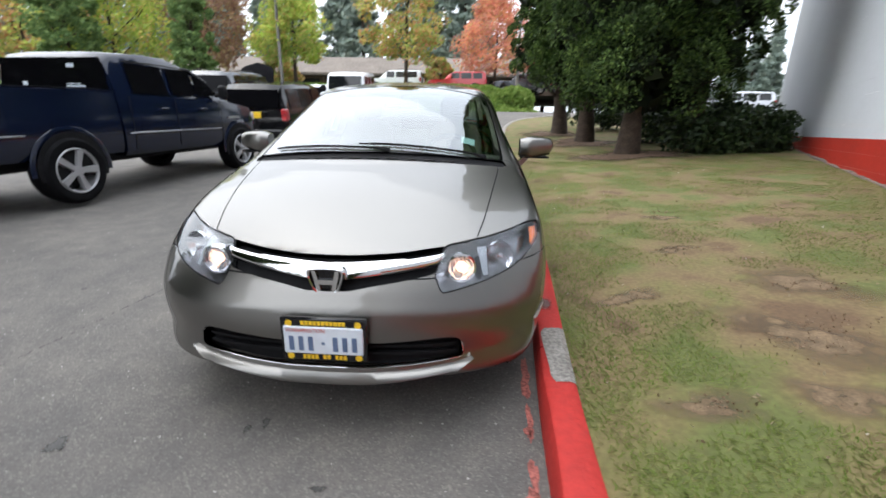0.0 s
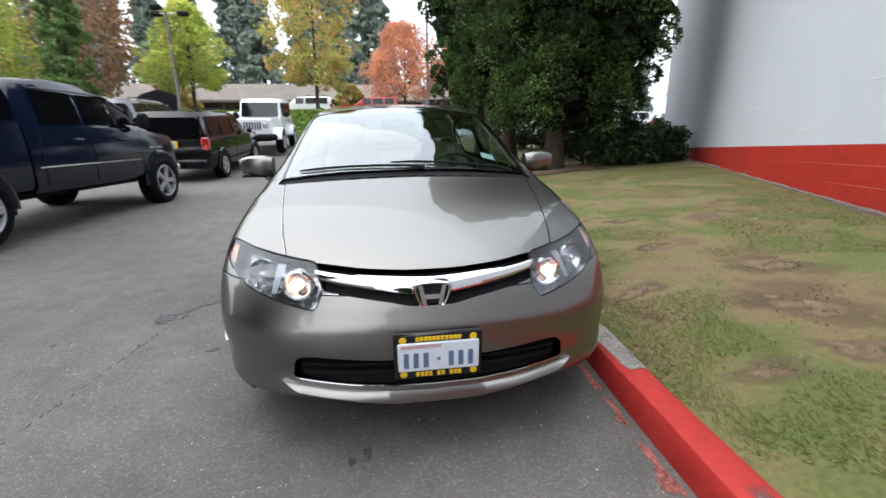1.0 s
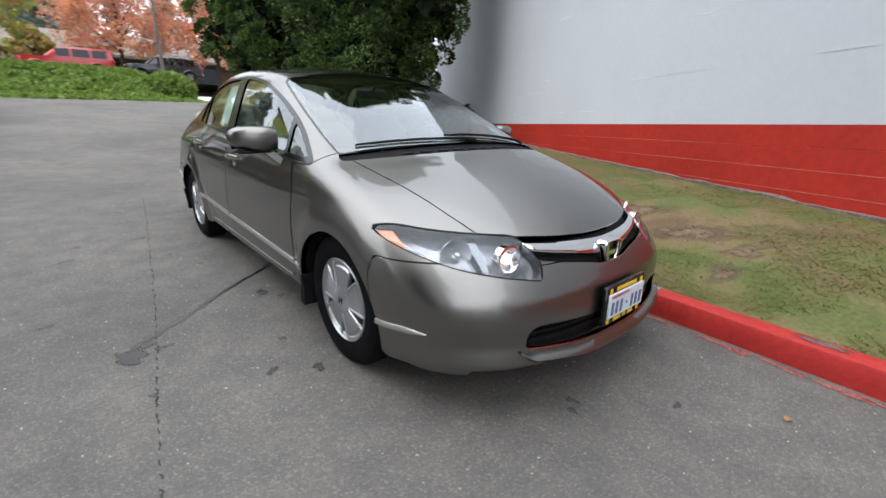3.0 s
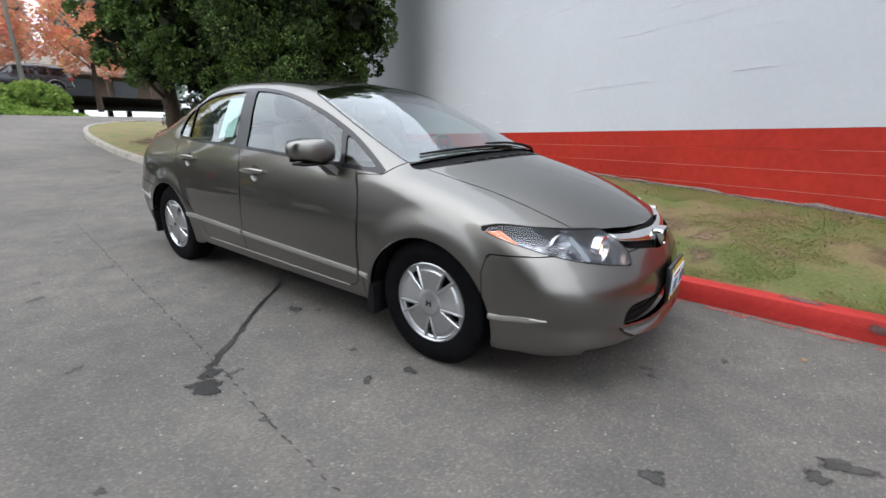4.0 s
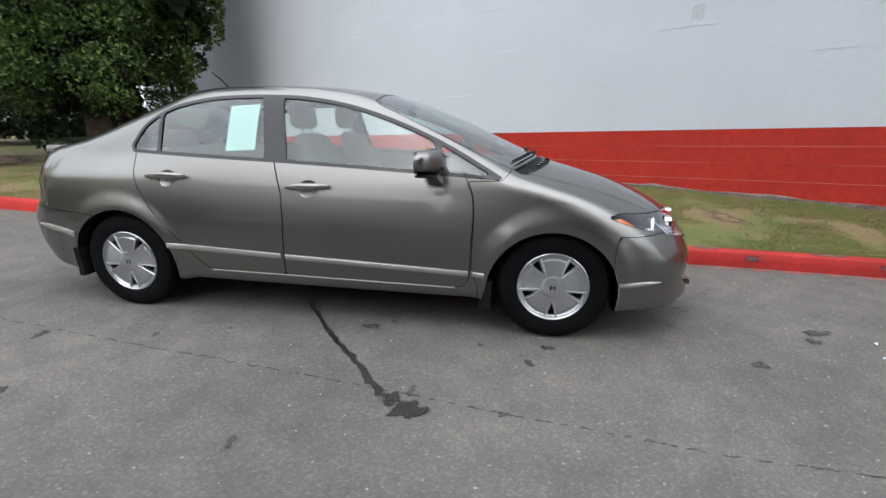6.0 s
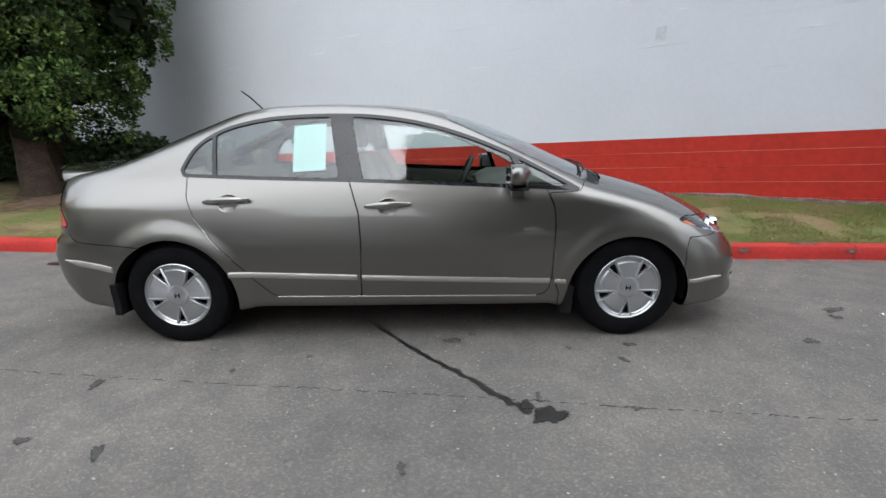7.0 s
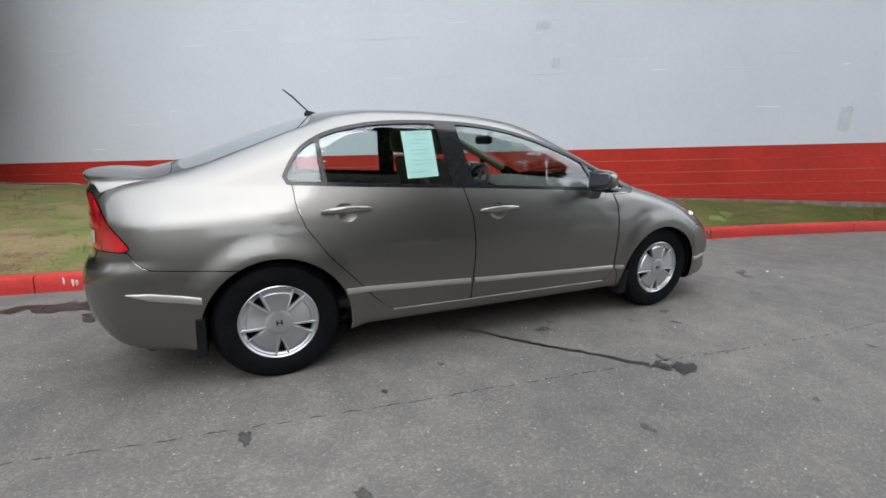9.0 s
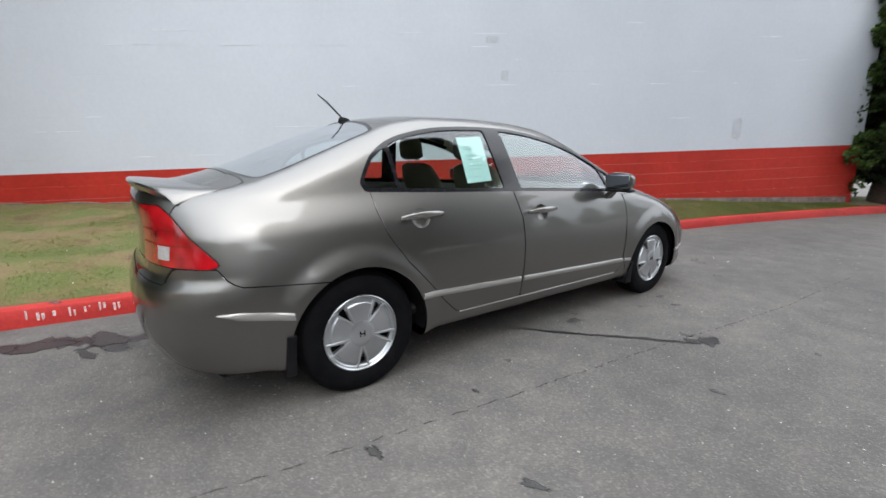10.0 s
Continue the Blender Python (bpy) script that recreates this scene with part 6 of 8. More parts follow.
# ---- other parked vehicles ----
NAVYPAINT = shade("navy_truck_paint", (0.0045, 0.0080, 0.022), 0.10, 0, 0.05, 2, spec=0.55)
BLACKTINT = shade("black_window_tint", (0.004, 0.004, 0.005), 0.08, 0, 0.1, 3, spec=0.12)
RIMSILVER = shade("silver_alloy_rim", (0.34, 0.34, 0.35), 0.38, 0.35, 0.06, 8)
BLACKPAINT = shade("black_car_paint", (0.006, 0.006, 0.007), 0.10, 0, 0.05, 2, spec=0.4)
WHITEPAINT = shade("white_car_paint", (0.72, 0.74, 0.77), 0.3, 0, 0.03, 2, coat=0.8)
GREYPAINT = shade("dark_grey_car_paint", (0.045, 0.050, 0.060), 0.25, 0.4, 0.05, 2, coat=1.0)
REDPAINT = shade("red_car_paint", (0.40, 0.02, 0.025), 0.25, 0.2, 0.05, 2, coat=1.0)
SILVERPAINT = shade("silver_car_paint", (0.45, 0.46, 0.48), 0.28, 0.6, 0.05, 2, coat=1.0)


def round_ring(y, w, z0, z1, tuck=0.06, crown=0.03, top_in=0.10, r=0.10):
    """Cross-section of a body: half-width, floor and top."""
    half = [(w - tuck, z0), (w - 0.01, z0 + 0.08), (w, z0 + (z1 - z0) * 0.35), (w - 0.008, z0 + (z1 - z0) * 0.62), (w - 0.03, z1 - r * 0.9), (w - top_in * 0.55, z1 - r * 0.28), (w - top_in - 0.06, z1 - 0.005), (w * 0.45, z1 + crown * 0.75)]
    pts = [(x, y, z) for x, z in half]
    return pts + [(-x, y, z) for x, y, z in pts[::-1]]


def cab_ring(y, wb, wt, z0, z1):
    half = [(wb, z0), (wb + (wt - wb) * 0.5, z0 + (z1 - z0) * 0.5), (wt, z1 - 0.07), (wt - 0.05, z1 - 0.015), (wt * 0.5, z1 + 0.012)]
    pts = [(x, y, z) for x, z in half]
    return pts + [(-x, y, z) for x, y, z in pts[::-1]]


def road_wheel(parent, x, y, r, width, spokes, rim=0.62, broad=1.2):
    """Wheel with tyre, rim and spokes; outward is the sign of x."""
    s = 1 if x > 0 else -1
    w = new("wheel")
    w.parent = parent
    w.matrix_basis = Matrix.Translation((x, y, r)) @ pose(0, 0, 0, 0, 90 * s, 0)
    h = width / 2
    Geo().turn([(r * rim, h * 0.9), (r * 0.74, h), (r * 0.9, h * 0.98), (r * 0.97, h * 0.75), (r, h * 0.5), (r, -h * 0.5), (r * 0.95, -h), (r * rim, -h)], 40).make("tyre", RUBBER, w)
    g = Geo().turn([(r * rim, h * 0.92), (r * rim * 0.96, h * 1.0), (r * rim * 0.90, h * 0.9), (r * rim * 0.86, -h * 0.3)], 40)
    g.turn([(0.001, h * 1.0), (r * 0.16, h * 0.97), (r * 0.18, h * 0.6)], 20)
    for k in range(spokes):
        q = 2 * math.pi * k / spokes + 0.3
        m = pose(0, 0, 0, 0, 0, math.degrees(q))
        g.loft([[m @ Vector((u, v * broad * (0.09 + 0.04 * t) * r, hh)) for v, hh in ((-1, h * 0.62), (-0.75, h * 0.96), (0.75, h * 0.96), (1, h * 0.62))] for t, u in ((0, r * 0.13), (1, r * rim * 0.92))])
    g.make("rim", RIMSILVER, w)
    Geo().turn([(0.001, -h * 0.1), (r * rim * 0.88, -h * 0.1), (r * rim * 0.88, -h * 0.5)], 28).make("brake_back", BLACK, w)


def panes_along(parent, spans, ring_at, z_lo, z_hi, mat, off=0.012):
    """Flat panes set proud of both flanks: spans of (y0, y1)."""
    for s in (1, -1):
        for y0, y1 in spans:
            g = Geo()
            rings = []
            for y in np.linspace(y0, y1, 5):
                a, b = ring_at(y, z_lo), ring_at(y, z_hi)
                rings.append([(s * (a + off), y, z_lo), (s * ((a + b) / 2 + off), y, (z_lo + z_hi) / 2), (s * (b + off), y, z_hi)])
            g.loft(rings, False).make("side_window", mat, parent)


# pick-up truck: bed, double cab, bonnet; nose towards +y
truck = thing("pickup_truck", "dark navy four-door pickup truck with tinted glass and alloy wheels", "truck", pose(-5.62, 0, 0.02, 0.6, 0, -5.8))
bed = Geo().loft([round_ring(y, w, 0.55, z, 0.05, -0.02, 0.05, 0.06) for y, w, z in ((2.44, 0.93, 1.30), (2.50, 0.965, 1.33), (3.2, 0.985, 1.345), (3.75, 0.995, 1.35), (4.52, 0.985, 1.36))])
bed.make("cargo_bed", NAVYPAINT, truck)
Geo().loft([[(sx * 0.86, y, z) for sx, y, z in ((-1, 2.60, 1.352), (1, 2.60, 1.352), (1, 4.45, 1.372), (-1, 4.45, 1.372))], [(sx * 0.86, y, z) for sx, y, z in ((-1, 2.60, 1.345), (1, 2.60, 1.345), (1, 4.45, 1.365), (-1, 4.45, 1.365))]]).make("bed_liner", BLACK, truck)
cabb = Geo().loft([round_ring(y, w, 0.50, z, 0.06, 0.02, 0.08, 0.08) for y, w, z in ((4.56, 0.985, 1.30), (5.2, 0.99, 1.31), (6.2, 0.99, 1.30), (6.75, 0.985, 1.28), (7.1, 0.985, 1.24), (7.5, 0.97, 1.19), (7.72, 0.93, 1.13), (7.80, 0.88, 1.05))])
cabb.make("cab_body", NAVYPAINT, truck)
top = Geo().loft([cab_ring(y, wb, wt, 1.24, z) for y, wb, wt, z in ((4.60, 0.93, 0.80, 1.75), (4.70, 0.94, 0.81, 1.83), (5.3, 0.94, 0.81, 1.88), (5.75, 0.94, 0.80, 1.865), (6.12, 0.935, 0.78, 1.77), (6.55, 0.93, 0.80, 1.53), (7.02, 0.92, 0.86, 1.25))])
cabtop = top.make("cab_roof", NAVYPAINT, truck)
def truck_w(y, z):
    return 0.94 + (0.805 - 0.94) * (z - 1.24) / 0.58
panes_along(truck, [(4.86, 5.50), (5.60, 6.10)], truck_w, 1.33, 1.71, BLACKTINT, 0.024)
for s in (1, -1):
    tri_ = [(s * (truck_w(y, z) + 0.024), y, z) for y, z in ((6.13, 1.33), (6.70, 1.33), (6.42, 1.54), (6.13, 1.69))]
    Geo().add(tri_, [(0, 1, 2, 3)]).make("side_window", BLACKTINT, truck)
    Geo().tube([(s * (truck_w(y, z) + 0.034), y, z) for y, z in ((4.86, 1.735), (5.50, 1.74), (6.10, 1.725), (6.45, 1.55))], 0.014, 6).make("rain_guard", GLOSSBLACK, truck)
Geo().loft([[(x, 4.582, z) for x in np.linspace(-0.84 + 0.13 * (z - 1.36), 0.84 - 0.13 * (z - 1.36), 7)] for z in (1.34, 1.55, 1.76)], False).make("rear_window", BLACKTINT, truck, "tinted rear window with decals")
for x, z, w, h in ((0.35, 1.40, 0.30, 0.022), (0.32, 1.43, 0.22, 0.012), (0.32, 1.66, 0.12, 0.05), (-0.45, 1.42, 0.08, 0.08)):
    Geo().box((x, 4.577, z), (w, 0.004, h), 0.002).make("window_decal", PLATE, truck)
Geo().loft([[(x, 6.17 + 0.84 * t + 0.02 * abs(x), 1.765 - 0.47 * t) for x in np.linspace(-0.76, 0.76, 7)] for t in (0, 0.5, 1)], False).make("windscreen", DARKGLASS, truck)
for s in (1, -1):
    for y, r in ((3.75, 0.40), (7.10, 0.40)):
        road_wheel(truck, s * 0.90, y, r, 0.27, 5, 0.68, 0.95)
        fl = Geo().loft([[(s * (0.985 + d), y + (0.46 + e) * math.cos(q), 0.42 + (0.46 + e) * math.sin(q)) for d, e in ((0.0, 0.05), (0.014, 0.03), (0.016, 0.0), (0.0, -0.02))] for q in np.linspace(-0.1, math.pi + 0.1, 21)])
        fl.make("wheel_arch", NAVYPAINT, truck)
        Geo().add([(s * 0.998, y + 0.44 * math.cos(q), 0.42 + 0.44 * math.sin(q)) for q in np.linspace(-0.25, math.pi + 0.25, 21)], [tuple(range(21))]).make("arch_dark", BLACK, truck)
    Geo().box((s * 1.003, 5.6, 0.80), (0.010, 1.95, 0.018), 0.004).make("side_moulding", ALLOY, truck)
    Geo().box((s * 1.000, 3.0, 0.83), (0.010, 0.55, 0.016), 0.005).make("side_moulding", ALLOY, truck)
    for y in (5.50, 6.36):
        Geo().box((s * 1.010, y - 0.18, 1.12), (0.03, 0.16, 0.035), 0.012).make("door_handle", NAVYPAINT, truck)
    for y in (4.72, 5.56, 6.62):
        Geo().box((s * 0.9915, y, 0.93), (0.004, 0.010, 0.72), 0.001).make("door_gap", BLACK, truck)
    Geo().box((s * 1.08, 6.62, 1.40), (0.18, 0.10, 0.24), 0.04).tube([(s * 0.93, 6.62, 1.34), (s * 1.05, 6.62, 1.36)], 0.03, 8).make("door_mirror", BLACK, truck)
    Geo().box((s * 0.999, 6.98, 0.98), (0.006, 0.34, 0.035), 0.002).make("fender_mark", ALLOY, truck)
    Geo().box((s * 0.80, 7.70, 0.98), (0.26, 0.16, 0.22), 0.05).make("headlight", WHITELENS, truck)
    Geo().box((s * 0.90, 2.45, 1.05), (0.12, 0.08, 0.36), 0.03).make("tail_light", REDLENS, truck)
Geo().box((0, 7.76, 0.92), (1.1, 0.10, 0.34), 0.04).make("grille", CHROME, truck)
Geo().box((0, 7.82, 0.60), (1.80, 0.14, 0.20), 0.06).make("front_bumper", CHROME, truck)
Geo().box((0, 2.36, 0.62), (1.85, 0.18, 0.22), 0.06).make("rear_bumper", CHROME, truck)
Geo().box((0, 5.3, 0.50), (1.5, 5.2, 0.16), 0.04).make("chassis", BLACK, truck)


def wagon(name, label, m, L, W, H, paint, waist, hood_y, nose_h, glass_spans, rise=1.0, wheel_r=0.34, spokes=5, tint=DARKGLASS, boxy=0.06, open_hood=False, plate=None, group=""):
    """Estate or off-road car, rear at y = 0, nose towards +y."""
    t = thing(name, label, "car", m, group)
    w = W / 2
    b = Geo().loft([round_ring(y, ww, 0.34, z, 0.05, 0.02, 0.07, 0.08) for y, ww, z in ((0.0, w * 0.90, waist - 0.06), (0.07, w * 0.97, waist), (L * 0.3, w, waist + 0.01), (hood_y, w, waist), (hood_y + 0.25, w * 0.995, waist - 0.02), (L - 0.35, w * 0.97, nose_h + 0.02), (L - 0.08, w * 0.92, nose_h - 0.05), (L, w * 0.84, nose_h - 0.16))])
    b.make("body", paint, t)
    wt = w * 0.80
    roof = Geo().loft([cab_ring(y, w * 0.955, ww, waist - 0.05, z) for y, ww, z in ((0.04, wt, H - 0.16), (0.16 * boxy / 0.06, wt, H - 0.03), (L * 0.25, wt, H), (L * 0.42, wt, H - 0.01), (hood_y - 0.62, wt * 0.98, H - 0.05), (hood_y - 0.30, wt * 1.02, H - 0.24), (hood_y + 0.06, w * 0.90, waist + 0.01))])
    roof.make("roof", paint, t)
    def wa(y, z):
        return w * 0.955 + (wt - w * 0.955) * (z - waist + 0.05) / (H - 0.07 - waist + 0.05)
    panes_along(t, glass_spans, wa, waist + 0.03, H - 0.13, tint, 0.020)
    Geo().loft([[(x, 0.02 + 0.03 * k - 0.03, z) for x in np.linspace(-w * 0.74, w * 0.74, 5)] for k, z in ((0, waist + 0.05), (0.7, (waist + H) / 2), (1.6, H - 0.15))], False).make("rear_window", BLACKTINT if tint is DARKGLASS else tint, t)
    Geo().loft([[(x, hood_y + 0.06 - 0.64 * k + 0.035, waist + 0.03 + (H - waist - 0.12) * k ** 0.9) for x in np.linspace(-w * 0.78, w * 0.78, 5)] for k in (0, 0.35, 0.7, 0.95)], False).make("windscreen", tint, t)
    for s in (1, -1):
        for y in (0.82, L - 0.86):
            road_wheel(t, s * (w - 0.085), y, wheel_r, 0.22, spokes)
            Geo().add([(s * (w + 0.002), y + (wheel_r + 0.05) * math.cos(q), wheel_r + (wheel_r + 0.05) * math.sin(q)) for q in np.linspace(-0.2, math.pi + 0.2, 19)], [tuple(range(19))]).make("arch_dark", BLACK, t)
            Geo().loft([[(s * (w - 0.01 + d), y + (wheel_r + 0.05 + e) * math.cos(q), wheel_r + (wheel_r + 0.05 + e) * math.sin(q)) for d, e in ((0, 0.05), (0.03, 0.02), (0.03, 0), (0, -0.01))] for q in np.linspace(-0.1, math.pi + 0.1, 19)]).make("wheel_arch", paint if boxy < 0.1 else BLACK, t)
        Geo().box((s * (w * 0.88), 0.05, waist - 0.12), (0.17, 0.16, 0.30), 0.03).make("tail_light", REDLENS, t)
        for y0, y1 in glass_spans[-2:]:
            Geo().box((s * (w + 0.006), y0 + 0.12, waist - 0.12), (0.02, 0.17, 0.03), 0.008).make("door_handle", paint, t)
            Geo().box((s * (w + 0.001), y1 + 0.04, waist - 0.30), (0.003, 0.008, 0.56), 0.001).make("door_gap", BLACK, t)
        Geo().tube([(s * wt * 0.86, 0.35, H - 0.02), (s * wt * 0.86, 0.45, H + 0.035), (s * wt * 0.86, L * 0.42, H + 0.035), (s * wt * 0.86, L * 0.45, H - 0.01)], 0.014, 6).make("roof_rail", BLACK, t)
        Geo().box((s * (w * 0.70), L - 0.05, nose_h - 0.14), (0.26, 0.12, 0.15), 0.04).make("headlight", WHITELENS, t)
        Geo().box((s * (w + 0.08), hood_y - 0.25, waist + 0.08), (0.16, 0.09, 0.13), 0.04).make("door_mirror", BLACK if boxy > 0.1 else paint, t)
        Geo().box((s * (w + 0.003), L * 0.5, 0.48), (0.012, L * 0.42, 0.04), 0.005).make("side_sill", BLACK, t)
    Geo().box((0, 0.0, 0.45), (W * 0.9, 0.14, 0.22), 0.05).make("rear_bumper", BLACK if boxy > 0.1 else paint, t)
    Geo().box((0, L - 0.02, 0.47), (W * 0.9, 0.16, 0.24), 0.05).make("front_bumper", BLACK if boxy > 0.1 else paint, t)
    gr = Geo()
    for k in range(7):
        gr.box(((k - 3) * 0.10, L + 0.0, nose_h - 0.17), (0.05, 0.03, 0.22), 0.01)
    gr.make("grille", BLACK if paint is not BLACKPAINT else ALLOY, t)
    if plate:
        Geo().box((0.06, -0.075, 0.90), (0.31, 0.05, 0.15), 0.004).make("number_plate", plate, t)
    if open_hood:
        hm = Matrix.Translation((0, hood_y + 0.15, waist)) @ pose(0, 0, 0, 62, 0, 0)
        leaf_ = []
        for v_ in np.linspace(0, 1, 10):
            half = W * 0.40 * (1 - 0.10 * v_) * (1 - max(0, (v_ - 0.72) / 0.28) ** 2.6 * 0.72)
            crown_ = [hm @ Vector((half * u_, 1.22 * v_, 0.10 * math.sin(2.6 * v_) - 0.07 * u_ * u_)) for u_ in np.linspace(-1, 1, 9)]
            under_ = [hm @ Vector((half * u_, 1.22 * v_, 0.10 * math.sin(2.6 * v_) - 0.07 * u_ * u_ - 0.035)) for u_ in np.linspace(1, -1, 9)]
            leaf_.append(crown_ + under_)
        Geo().loft(leaf_).make("raised_hood", shade("matt_black_hood", (0.008, 0.008, 0.009), 0.9, 0, 0.2, 5, spec=0.02), t, smooth=50)
    return t


wagon("suv", "black compact off-roader with tinted windows and yellow plate", pose(-4.86, 9.6, 0.20, 3.6, 0, -1), 4.4, 1.76, 1.64, BLACKPAINT, 1.02, 3.15, 1.00,
      [(0.28, 0.95), (1.05, 1.85), (1.95, 2.55)], tint=BLACKTINT, plate=YELLOW, group="cars parked up the drive")
wagon("parked_suv", "dark grey estate car with its bonnet raised", pose(-8.2, 13.4, 0.72, 3.0, 0, 1), 4.6, 1.85, 1.72, GREYPAINT, 1.05, 3.3, 1.02,
      [(0.3, 1.1), (1.2, 2.0), (2.1, 2.75)], open_hood=True, group="cars parked up the drive")


def jeep(m):
    """Boxy off-roader: upright tub and hardtop, narrow bonnet, separate wings; nose towards +y."""
    t = thing("jeep", "white boxy off-road vehicle with black bumpers facing down the drive", "car", m, "cars parked up the drive")
    Geo().loft([round_ring(y, w, 0.52, z, 0.03, 0.01, 0.03, 0.03) for y, w, z in ((0.08, 0.74, 1.16), (0.14, 0.77, 1.18), (1.4, 0.78, 1.19), (2.78, 0.76, 1.19))]).make("body", WHITEPAINT, t)
    Geo().loft([round_ring(y, w, 0.62, z, 0.02, 0.03, 0.06, 0.06) for y, w, z in ((2.78, 0.72, 1.20), (3.4, 0.67, 1.21), (4.05, 0.61, 1.19), (4.14, 0.58, 1.16))]).make("bonnet", WHITEPAINT, t)
    Geo().loft([cab_ring(y, 0.75, w, 1.16, z) for y, w, z in ((0.10, 0.69, 1.82), (0.2, 0.70, 1.87), (1.4, 0.70, 1.90), (2.38, 0.69, 1.87), (2.50, 0.69, 1.80), (2.74, 0.73, 1.20))]).make("hardtop", WHITEPAINT, t)
    panes_along(t, [(0.30, 1.05), (1.16, 1.78), (1.88, 2.44)], lambda y, z: 0.75 - 0.05 * (z - 1.16) / 0.65, 1.25, 1.74, BLACKTINT, 0.018)
    Geo().loft([[(x, 2.775 - 0.24 * k, 1.25 + 0.50 * k) for x in np.linspace(-0.64, 0.64, 5)] for k in (0, 0.5, 1)], False).make("windscreen", DARKGLASS, t)
    Geo().loft([[(x, 0.085 + 0.01 * k, 1.26 + 0.46 * k) for x in np.linspace(-0.56, 0.56, 5)] for k in (0, 1)], False).make("rear_window", BLACKTINT, t)
    face_ = Geo().prism([(-0.58, 0.70), (0.58, 0.70), (0.60, 1.10), (0.50, 1.17), (-0.50, 1.17), (-0.60, 1.10)], 4.10, 4.17, "y").make("grille", WHITEPAINT, t)
    for k in range(7):
        Geo().box(((k - 3) * 0.085, 4.172, 0.97), (0.045, 0.012, 0.26), 0.004).make("grille_slot", BLACK, face_)
    for s in (1, -1):
        Geo().turn([(0.001, 0.03), (0.07, 0.025), (0.095, 0.0), (0.095, -0.02)], 20, pose(s * 0.42, 4.175, 0.99, -90, 0, 0)).make("headlight", WHITELENS, t)
        for y in (0.78, 3.62):
            road_wheel(t, s * 0.80, y, 0.40, 0.25, 5, 0.58)
            Geo().loft([[(s * x, y + (0.50 + e) * math.cos(q), 0.44 + (0.44 + e) * math.sin(q)) for x, e in ((0.62, 0.03), (0.92, 0.03), (0.93, 0.0), (0.62, -0.01))] for q in np.linspace(0.15, math.pi - 0.15, 15)]).make("wing", WHITEPAINT, t)
            Geo().add([(s * 0.785, y + 0.47 * math.cos(q), 0.42 + 0.44 * math.sin(q)) for q in np.linspace(-0.2, math.pi + 0.2, 19)], [tuple(range(19))]).make("arch_dark", BLACK, t)
        for y in (1.11, 1.83, 2.52):
            Geo().box((s * 0.781, y, 0.88), (0.004, 0.010, 0.60), 0.001).make("door_gap", BLACK, t)
        for y in (1.22, 1.94):
            Geo().box((s * 0.79, y, 1.07), (0.03, 0.13, 0.04), 0.01).make("door_handle", BLACK, t)
        Geo().box((s * 0.90, 2.52, 1.32), (0.20, 0.09, 0.18), 0.04).make("door_mirror", BLACK, t)
        Geo().box((s * 0.82, 2.0, 0.50), (0.10, 1.9, 0.07), 0.03).make("side_step", BLACK, t)
        Geo().box((s * 0.72, 0.09, 1.0), (0.12, 0.08, 0.20), 0.02).make("tail_light", REDLENS, t)
    Geo().box((0, 4.30, 0.60), (1.62, 0.22, 0.20), 0.06).make("front_bumper", BLACK, t)
    Geo().box((0, 0.02, 0.58), (1.60, 0.18, 0.20), 0.05).make("rear_bumper", BLACK, t)
    Geo().box((0, 2.1, 0.52), (1.1, 3.9, 0.16), 0.04).make("chassis", BLACK, t)
    Geo().box((0, 4.415, 0.62), (0.30, 0.012, 0.14), 0.004).make("number_plate", PLATE, t)


jeep(pose(-4.50, 19.0, 0.98, -4.0, 0, 182))
for x, y, z, rz, pt, lb in ((-7.0, 21.5, 1.0, 8, SILVERPAINT, "silver car at the top of the drive"), (-10.2, 21.0, 1.0, 5, WHITEPAINT, "white van at the top of the drive"),
                            (-13.2, 19.5, 0.95, 0, SILVERPAINT, "silver estate car far up the drive"), (-3.2, 33.5, 2.75, 85, WHITEPAINT, "white car parked before the long low building"),
                            (1.6, 34.0, 2.75, 88, REDPAINT, "red car parked before the long low building"), (14.5, 30.0, 1.35, 80, WHITEPAINT, "white car beyond the evergreens"), (19.5, 29.0, 1.35, 84, SILVERPAINT, "silver car beyond the evergreens"),
                            (6.5, 35, 2.75, 92, GREYPAINT, "grey car parked before the long low building")):
    wagon("parked_car", lb, pose(x, y, z, 0, 0, rz), 4.4, 1.78, 1.55, pt, 0.98, 3.1, 0.95, [(0.3, 1.0), (1.1, 1.9), (2.0, 2.6)], group="cars parked far off")

# ---- bank, far building, trees and woods beyond the drive ----
BANKGREEN = shade("bank_groundcover", (0.11, 0.18, 0.04), 0.9, 0, 0.3, 1.5, 0.5, 14, 1.0, 9)
bank_pts = []
for x in np.linspace(-34, 4.5, 60):
    ring = []
    for t in np.linspace(0, 1, 12):
        y = 23.6 + 9.5 * t + 0.4 * math.sin(0.5 * x)
        z = float(road_z(x, 23.6)) - 0.05 + 1.5 * ss(np.array(t), 0.0, 0.42) * ss(np.array(4.5 - x), -0.2, 3.0) + 0.12 * noise.noise((x * 0.8, y * 0.8, 0))
        ring.append((x, y, float(z)))
    bank_pts.append(ring)
tagged(Geo().loft(bank_pts, False).make("bank", BANKGREEN), "bank of green ground cover at the head of the drive", "bank", kind="structure")
flat = Geo().loft([[(x, y, 2.62) for x in (-60, 40)] for y in (32.5, 70)], False)
tagged(flat.make("upper_ground", FIELD, smooth=0), "level ground before the far building", "ground", kind="structure")
rg = np.random.default_rng(77)
n = 4200
bx, bt = rg.uniform(-16, 4.2, n), rg.uniform(0, 0.5, n)
